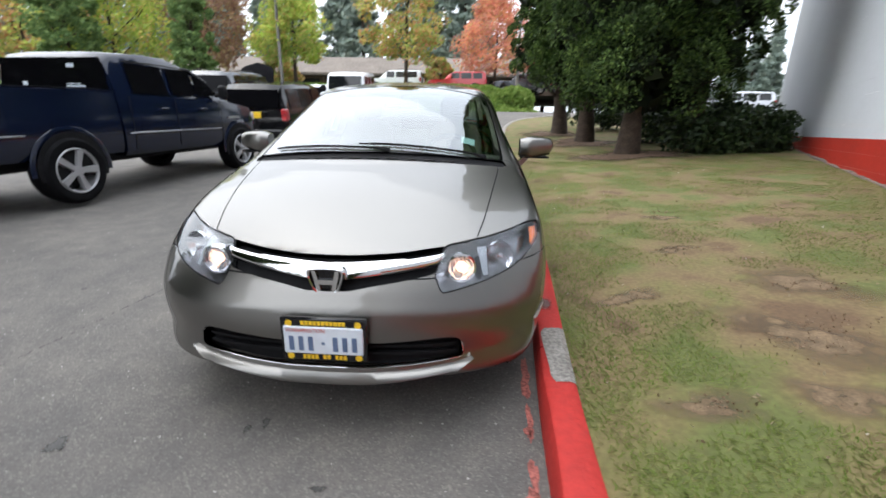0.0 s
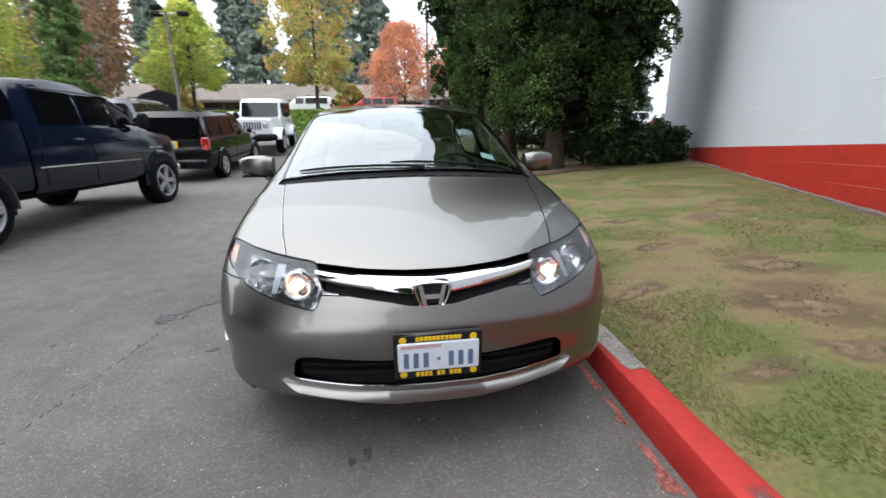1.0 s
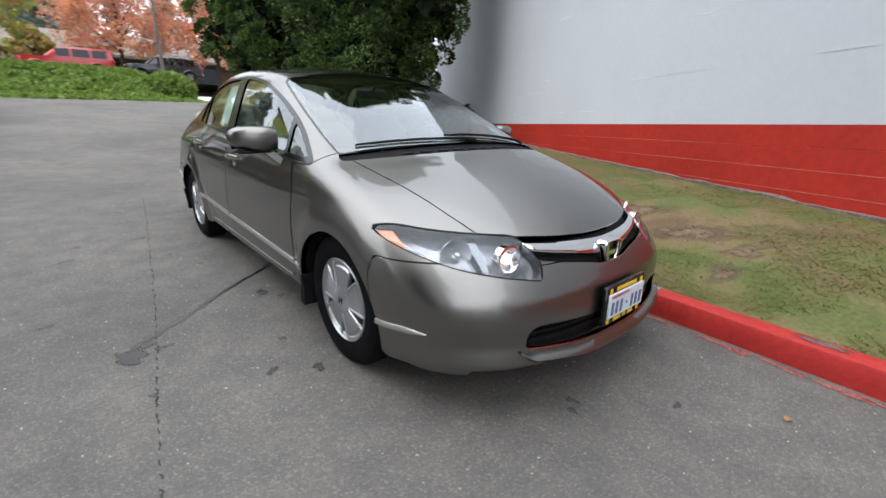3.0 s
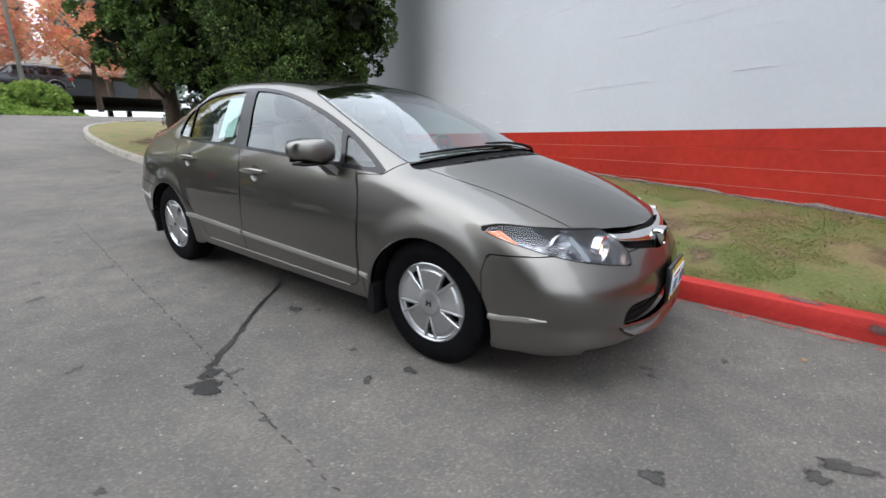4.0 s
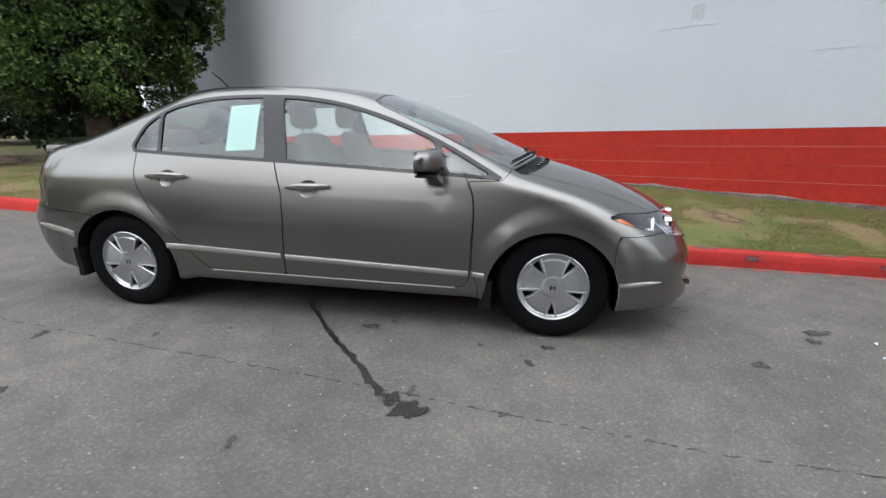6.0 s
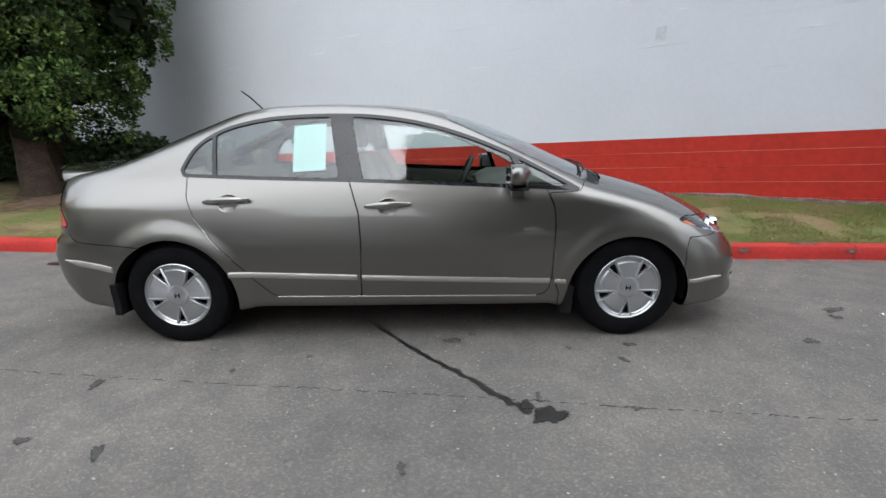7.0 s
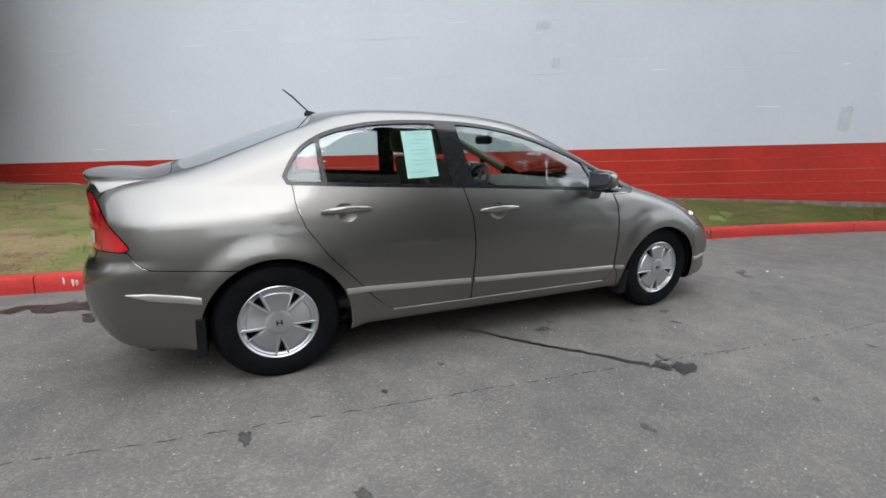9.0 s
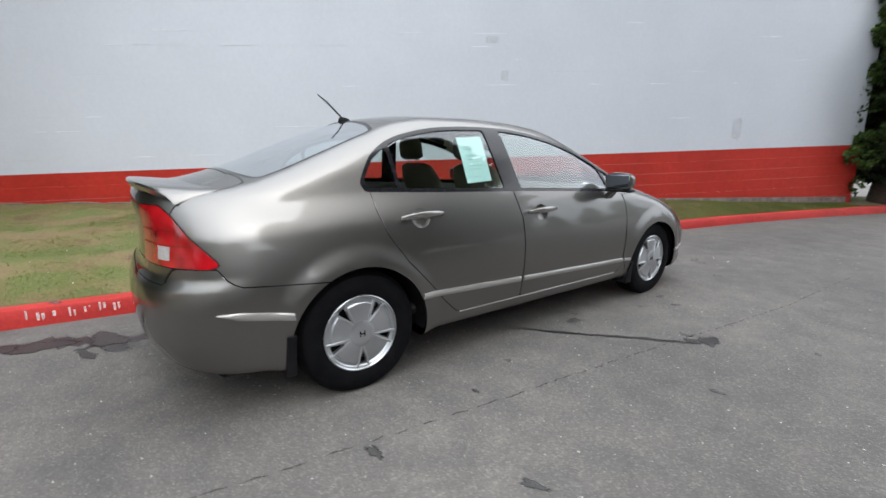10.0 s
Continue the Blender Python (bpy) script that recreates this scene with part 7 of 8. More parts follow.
cs = [(x, 23.6 + 9.5 * t + 0.4 * math.sin(0.5 * x), float(road_z(x, 23.6)) + 1.5 * float(ss(np.array(t), 0, 0.42)) * float(ss(np.array(4.5 - x), -0.2, 3.0)) + 0.03) for x, t in zip(bx, bt)]
v, q = cluster(cs, np.full(n, 0.16), 7, 0.15, 0.5, 5)
COVER = leafy("ground_cover_leaves", [(0.0, (0.11, 0.19, 0.035)), (0.6, (0.18, 0.27, 0.055)), (1.0, (0.27, 0.33, 0.09))], 0.6, 0.4)
tagged(quick("ground_cover", v, q, COVER), "leafy green ground cover on the bank", "plants", kind="stuff")
# clipped mound on the bank
mt = thing("mound_shrub", "rounded clipped green shrub on the bank", "shrub", Matrix.Translation((3.1, 26.4, 1.9)))
cs = []
while len(cs) < 130:
    d = rg.normal(size=3)
    d /= np.linalg.norm(d)
    if d[2] > -0.2:
        cs.append(d * (1.1, 1.1, 0.85))
v, q = cluster(cs, np.full(len(cs), 0.2), 40, 0.11, 0.9, 6)
quick("foliage", v, q, COVER, mt)

# long low building with a brown pitched roof, open fronted
bl = thing("low_building", "long low brown-roofed building behind the car park", "building")
SHINGLE = shade("brown_roof_shingle", (0.16, 0.135, 0.115), 0.9, 0, 0.15, 0.6, 0.25, 5, 0.6, 6)
TIMBER = shade("brown_timber", (0.10, 0.07, 0.05), 0.8, 0, 0.2, 2, 0.2, 12)
OPENING = shade("dark_opening_glass", (0.02, 0.022, 0.025), 0.15, 0, 0.2, 2)
Geo().box((-16, 46, 3.6), (62, 7.0, 2.4), 0.02).make("wall", TIMBER, bl)
rf = [[(x, y, z) for y, z in ((41.3, 4.55), (41.3, 4.75), (46, 6.6), (50.7, 4.75), (50.7, 4.55))] for x in np.linspace(-47.5, 15.5, 22)]
Geo().loft(rf).make("roof", SHINGLE, bl)
for i, x in enumerate(np.arange(-45, 14, 3.0)):
    w_ = Geo().box((x, 42.47, 3.55), (1.7, 0.10, 1.5), 0.02)
    pane_ob = w_.make("window", OPENING, bl)
    Geo().box((x, 42.41, 2.78), (1.9, 0.10, 0.08), 0.01).make("sill", TIMBER, pane_ob)
    Geo().tube([(x + 1.5, 41.6, 2.5), (x + 1.5, 41.6, 4.6)], 0.07, 6).make("post", TIMBER, bl)

POLEGREY = shade("weathered_pole_grey", (0.15, 0.14, 0.13), 0.7, 0.2, 0.15, 3)
# street lamp with three heads
lp = thing("street_lamp", "tall grey car park lamp post with several heads", "lamp post", Matrix.Translation((-11.3, 26.8, 1.0)))
Geo().tube([(0, 0, 0), (0, 0, 5), (0, 0, 7.1)], [0.11, 0.09, 0.07], 12).make("pole", POLEGREY, lp)
for k in range(3):
    q = 2 * math.pi * k / 3 + 0.4
    Geo().tube([(0, 0, 7.0), (0.55 * math.cos(q), 0.55 * math.sin(q), 7.1)], 0.035, 6).make("arm", ALLOY, lp)
    Geo().box((0.85 * math.cos(q), 0.85 * math.sin(q), 7.12), (0.55, 0.40, 0.22), 0.06).make("lamp_head", BLACK, lp)
lp2 = thing("street_lamp", "slim grey lamp post at the end of the drive", "lamp post", Matrix.Translation((3.60, 30.65, 1.6)))
Geo().tube([(0, 0, 0), (0, 0, 4), (0, 0, 9)], [0.12, 0.09, 0.06], 10).make("pole", POLEGREY, lp2)
bal = thing("balloon", "purple party balloon tied beyond the truck", "balloon", Matrix.Translation((-13.4, 12.6, 0.4)))
Geo().turn([(0.001, 1.92), (0.06, 1.94), (0.14, 2.05), (0.17, 2.16), (0.135, 2.27), (0.06, 2.325), (0.001, 2.33)], 20).make("balloon_skin", shade("purple_balloon", (0.16, 0.06, 0.50), 0.25), bal)
Geo().tube([(0, 0, -0.3), (0.03, 0, 0.9), (0, 0, 1.93)], 0.006, 5).make("string", PLATE, bal)

broadleaf(-11.2, 28.8, 2.2, 6.8, 2.05, LIME, 41, "yellow-green young tree turning orange", 200, 65, 0.13, 2.6)
broadleaf(-3.7, 28.0, 2.4, 12.5, 2.35, AMBERLEAF, 42, "tall tree with green, orange and red leaves", 260, 68, 0.13, 2.4)
broadleaf(2.3, 36.0, 2.6, 7.2, 2.9, REDLEAF, 43, "red and orange autumn tree", 210, 60, 0.13, 2.2)
broadleaf(6.6, 30.5, 2.2, 7.5, 2.2, REDLEAF, 44, "red and orange autumn tree", 170, 60, 0.13, 2.0)
broadleaf(-22.5, 27.5, 1.6, 10.5, 3.4, LIME, 45, "tall yellow-green tree with orange top", 230, 50, 0.17, 2.6)
broadleaf(-19.4, 33.0, 2.4, 12.0, 3.0, PLUM, 46, "dull plum-coloured autumn tree", 220, 50, 0.18, 2.6)
broadleaf(-29.5, 28.5, 1.6, 10.5, 3.6, AMBERLEAF, 47, "broad tree with green and orange leaves", 220, 50, 0.19, 2.6)
broadleaf(-16.3, 26.0, 1.5, 9.0, 1.05, CYPRESS, 48, "narrow dark green columnar tree", 260, 60, 0.15, 0.9, True)
broadleaf(-22.2, 23.8, 1.3, 10.0, 1.4, CYPRESS, 49, "narrow dark green columnar tree", 260, 60, 0.15, 0.9, True)
broadleaf(-14.2, 33.5, 2.5, 3.2, 1.3, AMBERLEAF, 50, "low orange and green shrub tree", 110, 40, 0.15, 0.8)
broadleaf(-2.0, 35.0, 2.5, 2.8, 1.1, AMBERLEAF, 51, "low orange and green shrub tree", 90, 40, 0.15, 0.8)


def firs(seed, places, label):
    """Far conifers joined as one wood: stems and drooping tiers."""
    rg = np.random.default_rng(seed)
    cs, sz = [], []
    stems = Geo()
    for x, y, z, h, r in places:
        stems.tube([(x, y, z - 1), (x, y, z + h * 0.95)], [0.35, 0.05], 6)
        k = int(h * 8.0)
        for i in range(k):
            u = (i + rg.uniform(0, 1)) / k
            q = rg.uniform(0, 6.28)
            rr = r * (1 - u) ** 0.85 * rg.uniform(0.35, 1.0) + 0.1
            cs.append((x + rr * math.cos(q), y + rr * math.sin(q), z + h * (0.12 + 0.88 * u) - 0.25 * rr))
            sz.append(0.35 + 0.75 * (1 - u))
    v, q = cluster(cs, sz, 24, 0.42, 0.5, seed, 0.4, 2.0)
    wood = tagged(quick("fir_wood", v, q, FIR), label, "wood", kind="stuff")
    stems.make("fir_stems", BARK, wood)


rg = np.random.default_rng(9)
firs(61, [(x + rg.uniform(-1.5, 1.5), 56 + rg.uniform(0, 10), 2.5, rg.uniform(15, 27), rg.uniform(2.4, 3.6)) for x in np.arange(-62, 2, 2.9)], "tall firs behind the far building, paled for haze")
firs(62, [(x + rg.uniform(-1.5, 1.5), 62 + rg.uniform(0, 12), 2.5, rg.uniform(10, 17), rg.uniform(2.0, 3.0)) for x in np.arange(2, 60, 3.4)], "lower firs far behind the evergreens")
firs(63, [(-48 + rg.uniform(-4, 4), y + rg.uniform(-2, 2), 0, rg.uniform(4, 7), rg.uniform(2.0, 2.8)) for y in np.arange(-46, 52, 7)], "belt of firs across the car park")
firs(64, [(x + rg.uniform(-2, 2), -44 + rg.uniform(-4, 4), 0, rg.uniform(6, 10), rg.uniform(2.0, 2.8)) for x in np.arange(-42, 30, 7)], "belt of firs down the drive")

# ---- marks on the road, litter, kerb wear ----
def soaked(ob, values):
    at = ob.data.attributes.new("soak", "FLOAT", "POINT")
    at.data.foreach_set("value", [float(v) for v in values])
    return ob


def ribbon(name, pts, width, mat, label, cat, lift=0.0025, ragged=0.4, seed=1, per=8):
    rg = random.Random(seed)
    p = spline(pts, per)
    L, R = [], []
    for i, a in enumerate(p):
        d = p[min(i + 1, len(p) - 1)] - p[max(i - 1, 0)]
        d = d / (np.linalg.norm(d) + 1e-9)
        nrm = np.array((-d[1], d[0]))
        w0 = width[0] + (width[1] - width[0]) * i / (len(p) - 1)
        if i in (0, len(p) - 1):
            w0 *= 0.2
        j = rg.uniform(-1, 1) * 0.3 * w0
        a1, a2 = a + nrm * (w0 * rg.uniform(1 - ragged, 1 + ragged) / 2 + j), a - nrm * (w0 * rg.uniform(1 - ragged, 1 + ragged) / 2 - j)
        L.append((*a1, float(road_z(*a1)) + lift))
        R.append((*a2, float(road_z(*a2)) + lift))
    g = Geo().loft([[l, tuple((np.array(l) + np.array(r)) / 2), r] for l, r in zip(L, R)], False)
    ob = soaked(g.make(name, mat, smooth=0), [v for _ in L for v in (0.15, 1, 0.15)])
    return tagged(ob, label, cat, kind="structure")


def blot(x, y, rx, ry, mat, seed, label="dark oil spot soaked into the asphalt", rot=0.0, lift=0.003):
    rg = random.Random(seed)
    ph = [rg.uniform(0, 6.28) for _ in range(4)]
    pts = []
    for f in (1.15, 0.72, 0.36):
        for q in np.linspace(0, 2 * math.pi, 29)[:-1]:
            k = f * (1 + 0.22 * math.sin(2 * q + ph[0]) + 0.18 * math.sin(3 * q + ph[1]) + 0.13 * math.sin(5 * q + ph[2]) + 0.08 * math.sin(9 * q + ph[3]))
            u, w = rx * k * math.cos(q), ry * k * math.sin(q)
            X, Y = x + u * math.cos(rot) - w * math.sin(rot), y + u * math.sin(rot) + w * math.cos(rot)
            pts.append((X, Y, float(road_z(X, Y)) + lift))
    faces = [(r * 28 + i, r * 28 + (i + 1) % 28, (r + 1) * 28 + (i + 1) % 28, (r + 1) * 28 + i) for r in range(2) for i in range(28)] + [tuple(range(56, 84))]
    ob = soaked(Geo().add(pts, faces).make("oil_spot", mat, smooth=0), [0.0] * 28 + [0.45] * 28 + [1.0] * 28)
    return tagged(ob, label, "stain", kind="structure")


ribbon("tar_run", [(-0.50, 2.52), (-0.64, 2.42), (-0.90, 2.22), (-1.12, 2.04), (-1.26, 1.89), (-1.43, 1.755), (-1.53, 1.66), (-1.60, 1.58)], (0.020, 0.045), TAR, "dark run of fluid trailing from under the car", "stain", 0.003, 0.45, 3, 7)
blot(-1.625, 1.515, 0.085, 0.055, TAR, 5, "dark puddle at the end of the fluid run", -0.9, 0.0034)
blot(-1.55, 1.60, 0.04, 0.03, TAR, 6, "dark puddle at the end of the fluid run", -0.9, 0.0037)
blot(-1.485, 1.53, 0.045, 0.018, OIL, 7)
crack = [(-1.05, 5.6), (-1.12, 4.9), (-1.18, 4.37), (-1.26, 3.67), (-1.34, 2.98), (-1.41, 2.36), (-1.47, 1.90), (-1.54, 1.38), (-1.60, 0.98), (-1.645, 0.6), (-1.685, 0.3), (-1.72, -0.4), (-1.78, -1.3)]
cp = spline(crack, 20)
rgc = random.Random(8)
i = 0
while i < len(cp) - 4:
    n = rgc.randint(2, 4)
    seg_ = [(a + rgc.uniform(-0.006, 0.006), b) for a, b in cp[i:i + n + 1]]
    ribbon("road_crack", seg_, (0.011, 0.011), CRACK, "broken crack running along the asphalt", "crack", 0.002, 0.6, i, 2)
    i += n + rgc.randint(1, 2)
for k, (x, y, rx, ry) in enumerate(((-1.325, 3.757, 0.075, 0.03), (-1.82, 3.37, 0.06, 0.035), (-1.75, 3.74, 0.045, 0.035), (-0.88, 1.92, 0.075, 0.04), (-0.80, 1.80, 0.035, 0.02), (-0.52, -0.70, 0.10, 0.055), (-0.64, -0.62, 0.06, 0.04),
                                    (-0.97, -0.18, 0.055, 0.045), (-1.93, 2.14, 0.045, 0.022), (-1.20, 3.12, 0.03, 0.018), (-1.15, 0.99, 0.045, 0.025), (-0.97, 0.89, 0.05, 0.03), (-0.262, 0.0, 0.038, 0.022), (-0.32, -0.04, 0.03, 0.02),
                                    (-1.59, 1.11, 0.03, 0.02), (-0.35, 0.62, 0.05, 0.03), (0.05, -0.30, 0.03, 0.02), (-1.0, 1.25, 0.03, 0.02), (-1.05, 2.75, 0.03, 0.02), (0.55, 9.6, 0.22, 0.14), (0.2, 8.6, 0.12, 0.08), (-1.36, 4.9, 0.05, 0.03), (-2.1, 1.2, 0.03, 0.02), (-1.9, 0.2, 0.04, 0.02))):
    blot(x, y, rx * 0.85, ry * 0.85, OIL, 20 + k, rot=0.4 * k)
ribbon("damp_run", [(0.40, 4.62), (0.52, 4.56), (0.62, 4.60), (0.70, 4.74), (0.76, 4.95), (0.80, 5.20), (0.84, 5.55), (0.85, 5.9)], (0.19, 0.13), TAR, "dark damp run behind the car", "stain", 0.0028, 0.55, 31, 6)
blot(0.66, 4.66, 0.15, 0.09, TAR, 61, "dark damp run behind the car", 0.7, 0.0032)
blot(0.74, 5.00, 0.10, 0.14, TAR, 62, "dark damp run behind the car", 0.2, 0.0034)
blot(0.46, 4.76, 0.11, 0.035, TAR, 63, "dark damp run behind the car", 0.5, 0.0030)

# worn red paint in the gutter, in flakes
rgk = random.Random(12)
y = -3.6
while y < 3.2:
    ln = rgk.uniform(0.05, 0.22)
    w = rgk.uniform(0.02, 0.055)
    x0 = float(kerb_x(y)) - 0.010
    blot(x0 - 0.020 - w / 2, y, w * 0.5, ln * 0.55, FADED, int(1000 * y) % 977 + 3, "flake of worn red paint in the gutter", -0.1, 0.0032)
    y += ln * rgk.uniform(0.9, 1.8)
# bare patch where the kerb paint has broken away
bare = []
for t in np.linspace(-0.24, 0.24, 11):
    yy = 0.42 + t
    x = float(kerb_x(yy))
    w = 0.055 + 0.02 * math.sin(9 * t) + (-0.04 if abs(t) > 0.2 else 0)
    z0 = float(road_z(x, yy))
    bare.append([(x + 0.028 + 0.115 * (1 - w / 0.075) * 0.3, yy, z0 + 0.1350), (x + 0.080, yy, z0 + 0.1372), (x + 0.124, yy, z0 + 0.1390), (x + 0.148, yy, z0 + 0.1285)])
tagged(Geo().loft(bare, False).make("kerb_chip", KERBGREY, smooth=0), "bare concrete where the red kerb paint has broken away", "kerb", kind="structure")
# scuffs and tyre rubs on the painted kerb
SCUFF = stain("grey_kerb_scuff", (0.15, 0.085, 0.078), 0.8, 30.0, 0.8)
for k, (yy, ln, top_) in enumerate(((-0.62, 0.30, True), (-0.95, 0.16, False), (-1.55, 0.35, True), (-1.9, 0.14, False), (-2.6, 0.3, True), (0.95, 0.2, True), (4.35, 0.16, False), (4.95, 0.10, True))):
    rows_k, soak_k = [], []
    for i, t in enumerate(np.linspace(-0.5, 0.5, 9)):
        yk = yy + ln * t
        xk, zk = float(kerb_x(yk)), float(road_z(0, yk))
        cut = [(0.040, 0.1355), (0.066, 0.1372), (0.092, 0.1384), (0.118, 0.1394)] if top_ else [(0.006, 0.055), (0.009, 0.075), (0.012, 0.095), (0.014, 0.115)]
        rows_k.append([(xk + a - (0.0 if top_ else 0.0075), yk + 0.12 * a * (1 if top_ else 0), zk + b) for a, b in cut])
        soak_k += [(1 - abs(2 * t) ** 2) * c for c in (0.3, 1.0, 1.0, 0.3)]
    ob = soaked(Geo().loft(rows_k, False).make("kerb_scuff", SCUFF, smooth=0), soak_k)
    tagged(ob, "grey scuff rubbed into the red kerb paint", "scuff", kind="structure")
# unreadable white stencil marks on the kerb face
marks = thing("kerb_lettering", "worn white stencilled lettering on the red kerb", "lettering")
CHALK = shade("worn_white_paint", (0.60, 0.46, 0.44), 0.8, 0, 0.5, 60)
rgm = random.Random(77)
for k in range(7):
    yy = 4.60 + 0.085 * k
    x = float(kerb_x(yy))
    z0 = float(road_z(x, yy))
    strokes = [(0.026 * j, 0.070 + rgm.uniform(-0.014, 0.014), rgm.uniform(0.012, 0.020), rgm.uniform(0.035, 0.075)) for j in range(2) if rgm.random() < 0.85]
    for dy, zz, ln, hh in strokes:
        Geo().box((x + 0.007 + 0.06 * (zz - 0.03), yy + dy, z0 + zz), (0.006, ln, hh), 0.002).make("letter_bar", CHALK, marks, smooth=0)

# litter and small stones
LEAF = shade("fallen_leaf", (0.28, 0.16, 0.06), 0.8, 0, 0.2, 30)
for k, (x, y, s_, mt_) in enumerate(((-0.62, -0.94, 0.010, PLATE), (-0.80, -0.86, 0.009, PLATE), (0.30, -0.62, 0.014, LEAF))):
    rgl = random.Random(k + 50)
    q0 = rgl.uniform(0, 6)
    pts = [(x + s_ * math.cos(q0 + a) * (1 + 0.5 * math.cos(2 * a)), y + s_ * math.sin(q0 + a), 0.006 + 0.008 * abs(math.sin(a))) for a in np.linspace(0, 6.28, 10)[:-1]]
    ob = Geo().add(pts + [(x, y, 0.012)], [(i, (i + 1) % 9, 9) for i in range(9)]).make("litter_scrap" if mt_ is PLATE else "fallen_leaf", mt_)
    tagged(ob, "small pale scrap lying on the asphalt" if mt_ is PLATE else "dry brown leaf lying on the asphalt", "litter" if mt_ is PLATE else "leaf")
rgp = np.random.default_rng(3)
n = 3400
px, py = rgp.uniform(-3.6, 0.9, n), rgp.uniform(-2.6, 6.5, n)
ok = px < kerb_x(py) - 0.02
px, py = px[ok], py[ok]
r = 0.0042 * rgp.uniform(0.5, 1.7, len(px))
a = rgp.uniform(0, 6.28, len(px))
pz = road_z(px, py)
tri = [np.stack([px + r * np.cos(a + o), py + r * np.sin(a + o), pz + 0.001 + 0 * r], 1) for o in (0, 2.1, 4.2)] + [np.stack([px, py, pz + 0.0035], 1)]
v = np.stack(tri, 1).reshape(-1, 3)
base = np.arange(len(px))[:, None] * 4
q = np.concatenate([base + np.array((0, 1, 3)), base + np.array((1, 2, 3)), base + np.array((2, 0, 3))])
STONE = leafy("pale_stone_chips", [(0, (0.18, 0.17, 0.16)), (0.6, (0.26, 0.25, 0.235)), (1, (0.46, 0.44, 0.42))], 0.8, 0.0)
tagged(quick("stone_chips", v, q, STONE), "pale stone chips in the asphalt surface", "gravel", kind="stuff")
# crumbled soil and pale scraps on the lawn
CLOD = leafy("dry_soil_crumbs", [(0, (0.19, 0.130, 0.080)), (0.6, (0.23, 0.165, 0.11)), (1, (0.28, 0.21, 0.15))], 0.95, 0.0)
rgp = np.random.default_rng(17)
for x, y, s_ in ((2.05, -1.62, 0.16), (1.82, -1.50, 0.10), (2.50, 1.08, 0.16), (2.12, 1.92, 0.10), (1.44, 0.0, 0.08), (2.28, 0.60, 0.14), (2.5, 3.2, 0.14), (1.75, -2.4, 0.1), (2.05, 0.42, 0.14), (1.50, 1.04, 0.09)):
    n = int(70 * s_ / 0.12)
    d = rgp.normal(size=(n, 2)) * np.array((s_, s_ * 0.35))
    cx, cy = x + d[:, 0], y + d[:, 1]
    cz = lawn_z(cx, cy) + 0.014 * np.exp(-(d[:, 0] / s_) ** 2) * rgp.uniform(0, 1, n)
    v, q = cluster(np.stack([cx, cy, cz], 1), np.full(n, 0.006), 2, 0.009, 0.8, int(x * 100), 0, 1.2)
    tagged(quick("soil_patch", v, q, CLOD), "crumbled dark brown soil on the lawn", "soil", kind="stuff")
SOIL = stain("bare_trodden_soil", (0.160, 0.110, 0.063), 0.95, 9.0, 0.72)
NEEDLES = stain("brown_needle_litter", (0.105, 0.062, 0.036), 0.95, 7.0, 1.1)


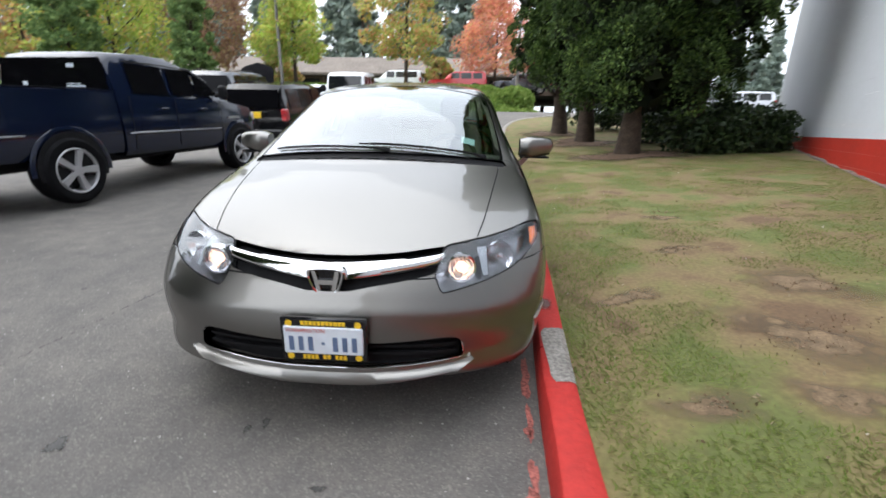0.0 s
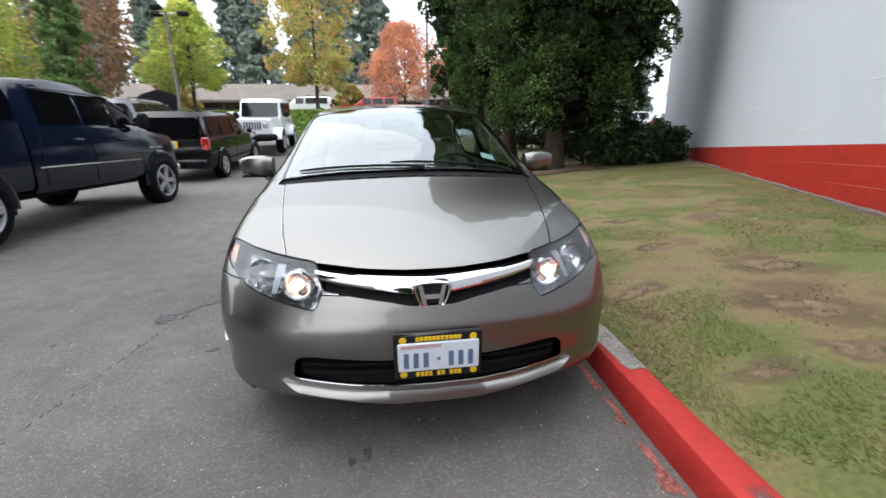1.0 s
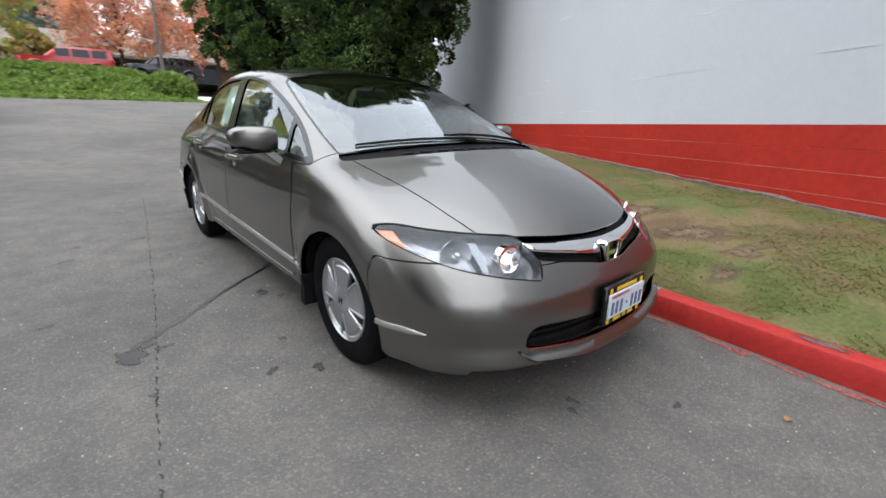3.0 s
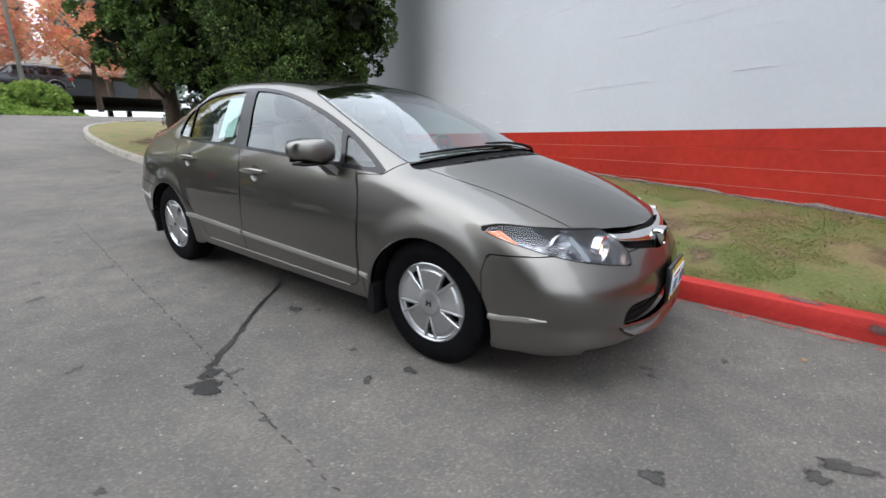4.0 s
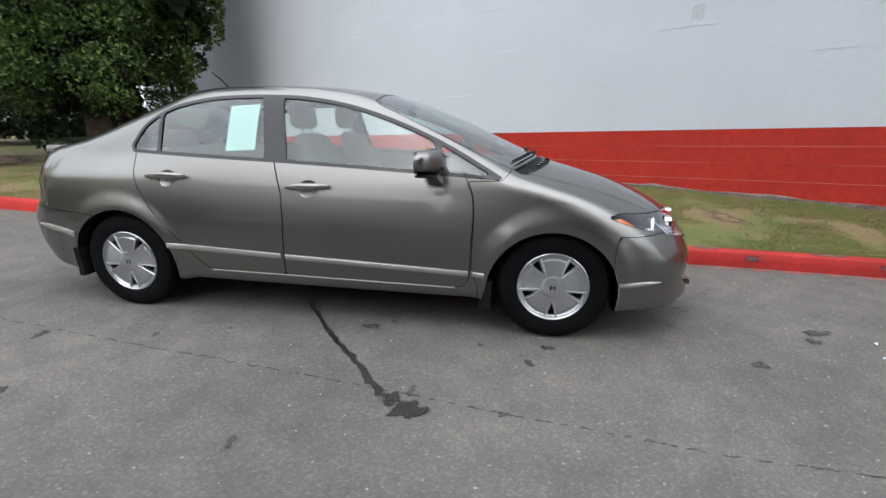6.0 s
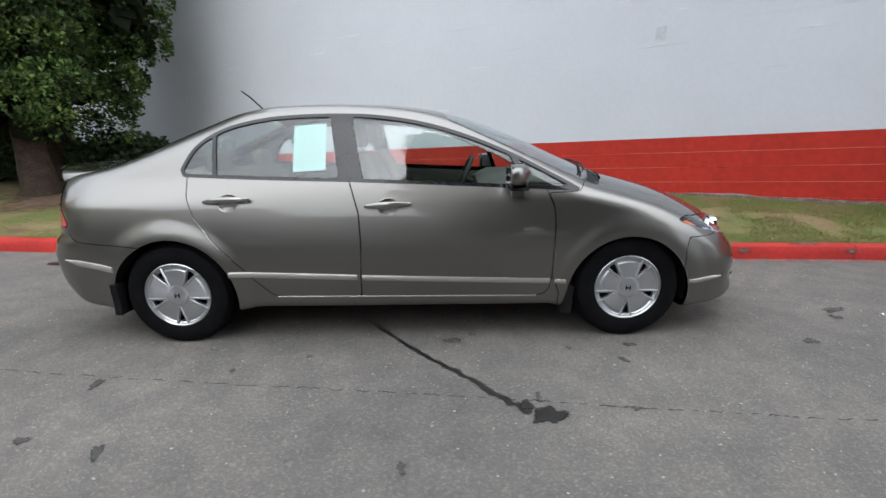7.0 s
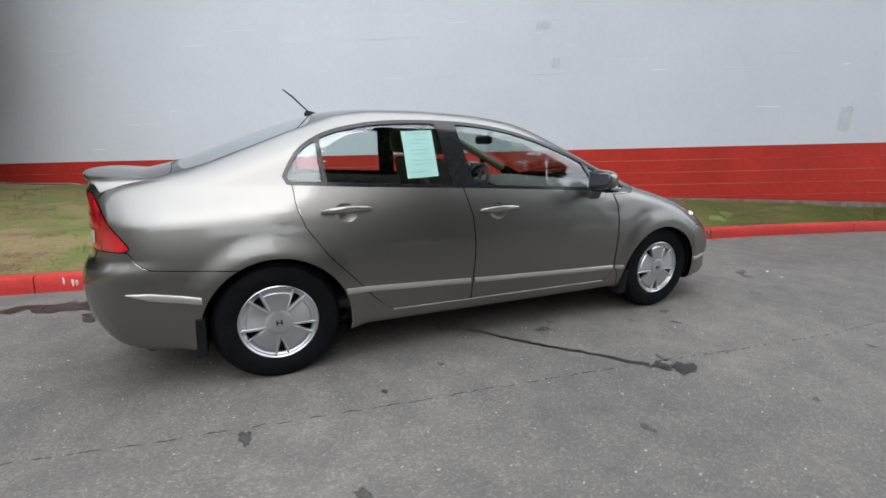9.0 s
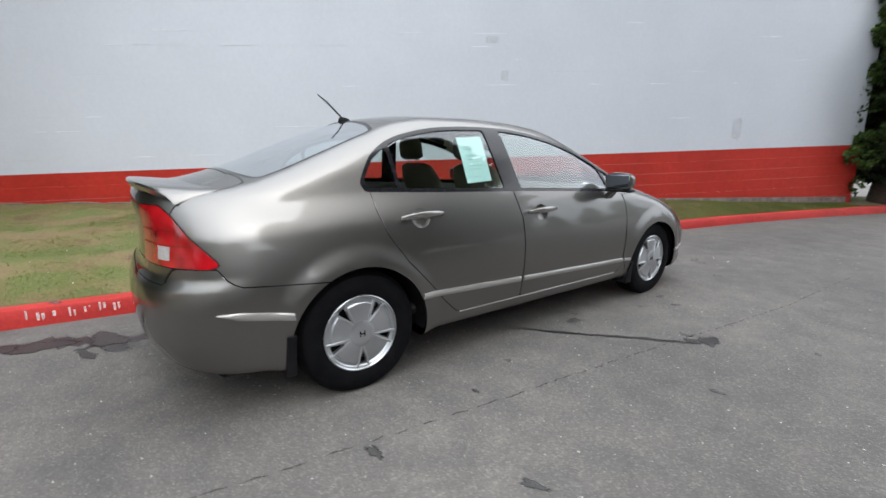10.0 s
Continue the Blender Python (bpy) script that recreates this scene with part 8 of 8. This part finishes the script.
def lawn_patch(name, x, y, rx, ry, rot, mat, seed, label, lift=0.006):
    """Ground of another kind lying over the lawn, thin and broken at its rim."""
    rg_ = random.Random(seed)
    ph = [rg_.uniform(0, 6.28) for _ in range(3)]
    rings, n_ = (1.25, 1.0, 0.75, 0.5, 0.25), 30
    pts, soak = [], []
    for f_ in rings:
        for q_ in np.linspace(0, 2 * math.pi, n_ + 1)[:-1]:
            k_ = f_ * (1 + 0.18 * math.sin(2 * q_ + ph[0]) + 0.14 * math.sin(3 * q_ + ph[1]) + 0.10 * math.sin(5 * q_ + ph[2]))
            u_, w_ = rx * k_ * math.cos(q_), ry * k_ * math.sin(q_)
            X, Y = x + u_ * math.cos(rot) - w_ * math.sin(rot), y + u_ * math.sin(rot) + w_ * math.cos(rot)
            pts.append((X, Y, float(lawn_z(X, Y)) + lift))
            soak.append(min(1.0, 1.25 - f_))
    faces_ = [(r_ * n_ + i_, r_ * n_ + (i_ + 1) % n_, (r_ + 1) * n_ + (i_ + 1) % n_, (r_ + 1) * n_ + i_) for r_ in range(len(rings) - 1) for i_ in range(n_)] + [tuple(range((len(rings) - 1) * n_, len(rings) * n_))]
    ob_ = soaked(Geo().add(pts, faces_).make(name, mat, smooth=60), soak)
    return tagged(ob_, label, "soil", kind="structure")


for k, (x, y, rx, ry, rot) in enumerate(((2.50, 1.10, 0.42, 0.26, -0.6), (2.10, 0.46, 0.46, 0.24, -0.8), (1.44, 0.0, 0.20, 0.12, -0.3), (1.90, 0.02, 0.24, 0.14, -0.5), (2.12, 1.92, 0.20, 0.10, 0.3), (1.50, 1.04, 0.22, 0.12, 0.2), (1.82, -1.15, 0.34, 0.16, 0.5), (2.45, 2.95, 0.26, 0.12, 0.1))):
    lawn_patch("bare_soil", x, y, rx, ry, rot, SOIL, 300 + k, "bare brown trodden soil showing through the lawn", 0.003)
for k, (x, y, rx, ry) in enumerate(((4.0, 8.3, 1.5, 0.8), (3.6, 11.2, 1.2, 1.0), (3.2, 13.4, 0.9, 1.0))):
    lawn_patch("needle_litter", x, y, rx, ry, 0.1, NEEDLES, 330 + k, "brown fallen needles under the evergreens", 0.02)
n = 900
cy = rgp.uniform(-6.5, 9, n)
cx = kerb_x(cy) + 0.2 + rgp.uniform(0, 1, n) * np.minimum(WALL_A + WALL_B * cy - kerb_x(cy) - 0.3, 4)
v, q = cluster(np.stack([cx, cy, lawn_z(cx, cy) + 0.012], 1), np.full(n, 0.004), 1, 0.011, 0.3, 19, 0, 1.8)
SCRAP = leafy("pale_dry_scraps", [(0, (0.26, 0.20, 0.12)), (0.8, (0.36, 0.30, 0.20)), (1, (0.58, 0.55, 0.50))], 0.8, 0.2)
tagged(quick("dry_scraps", v, q, SCRAP), "pale dry leaf scraps scattered on the lawn", "leaves", kind="stuff")
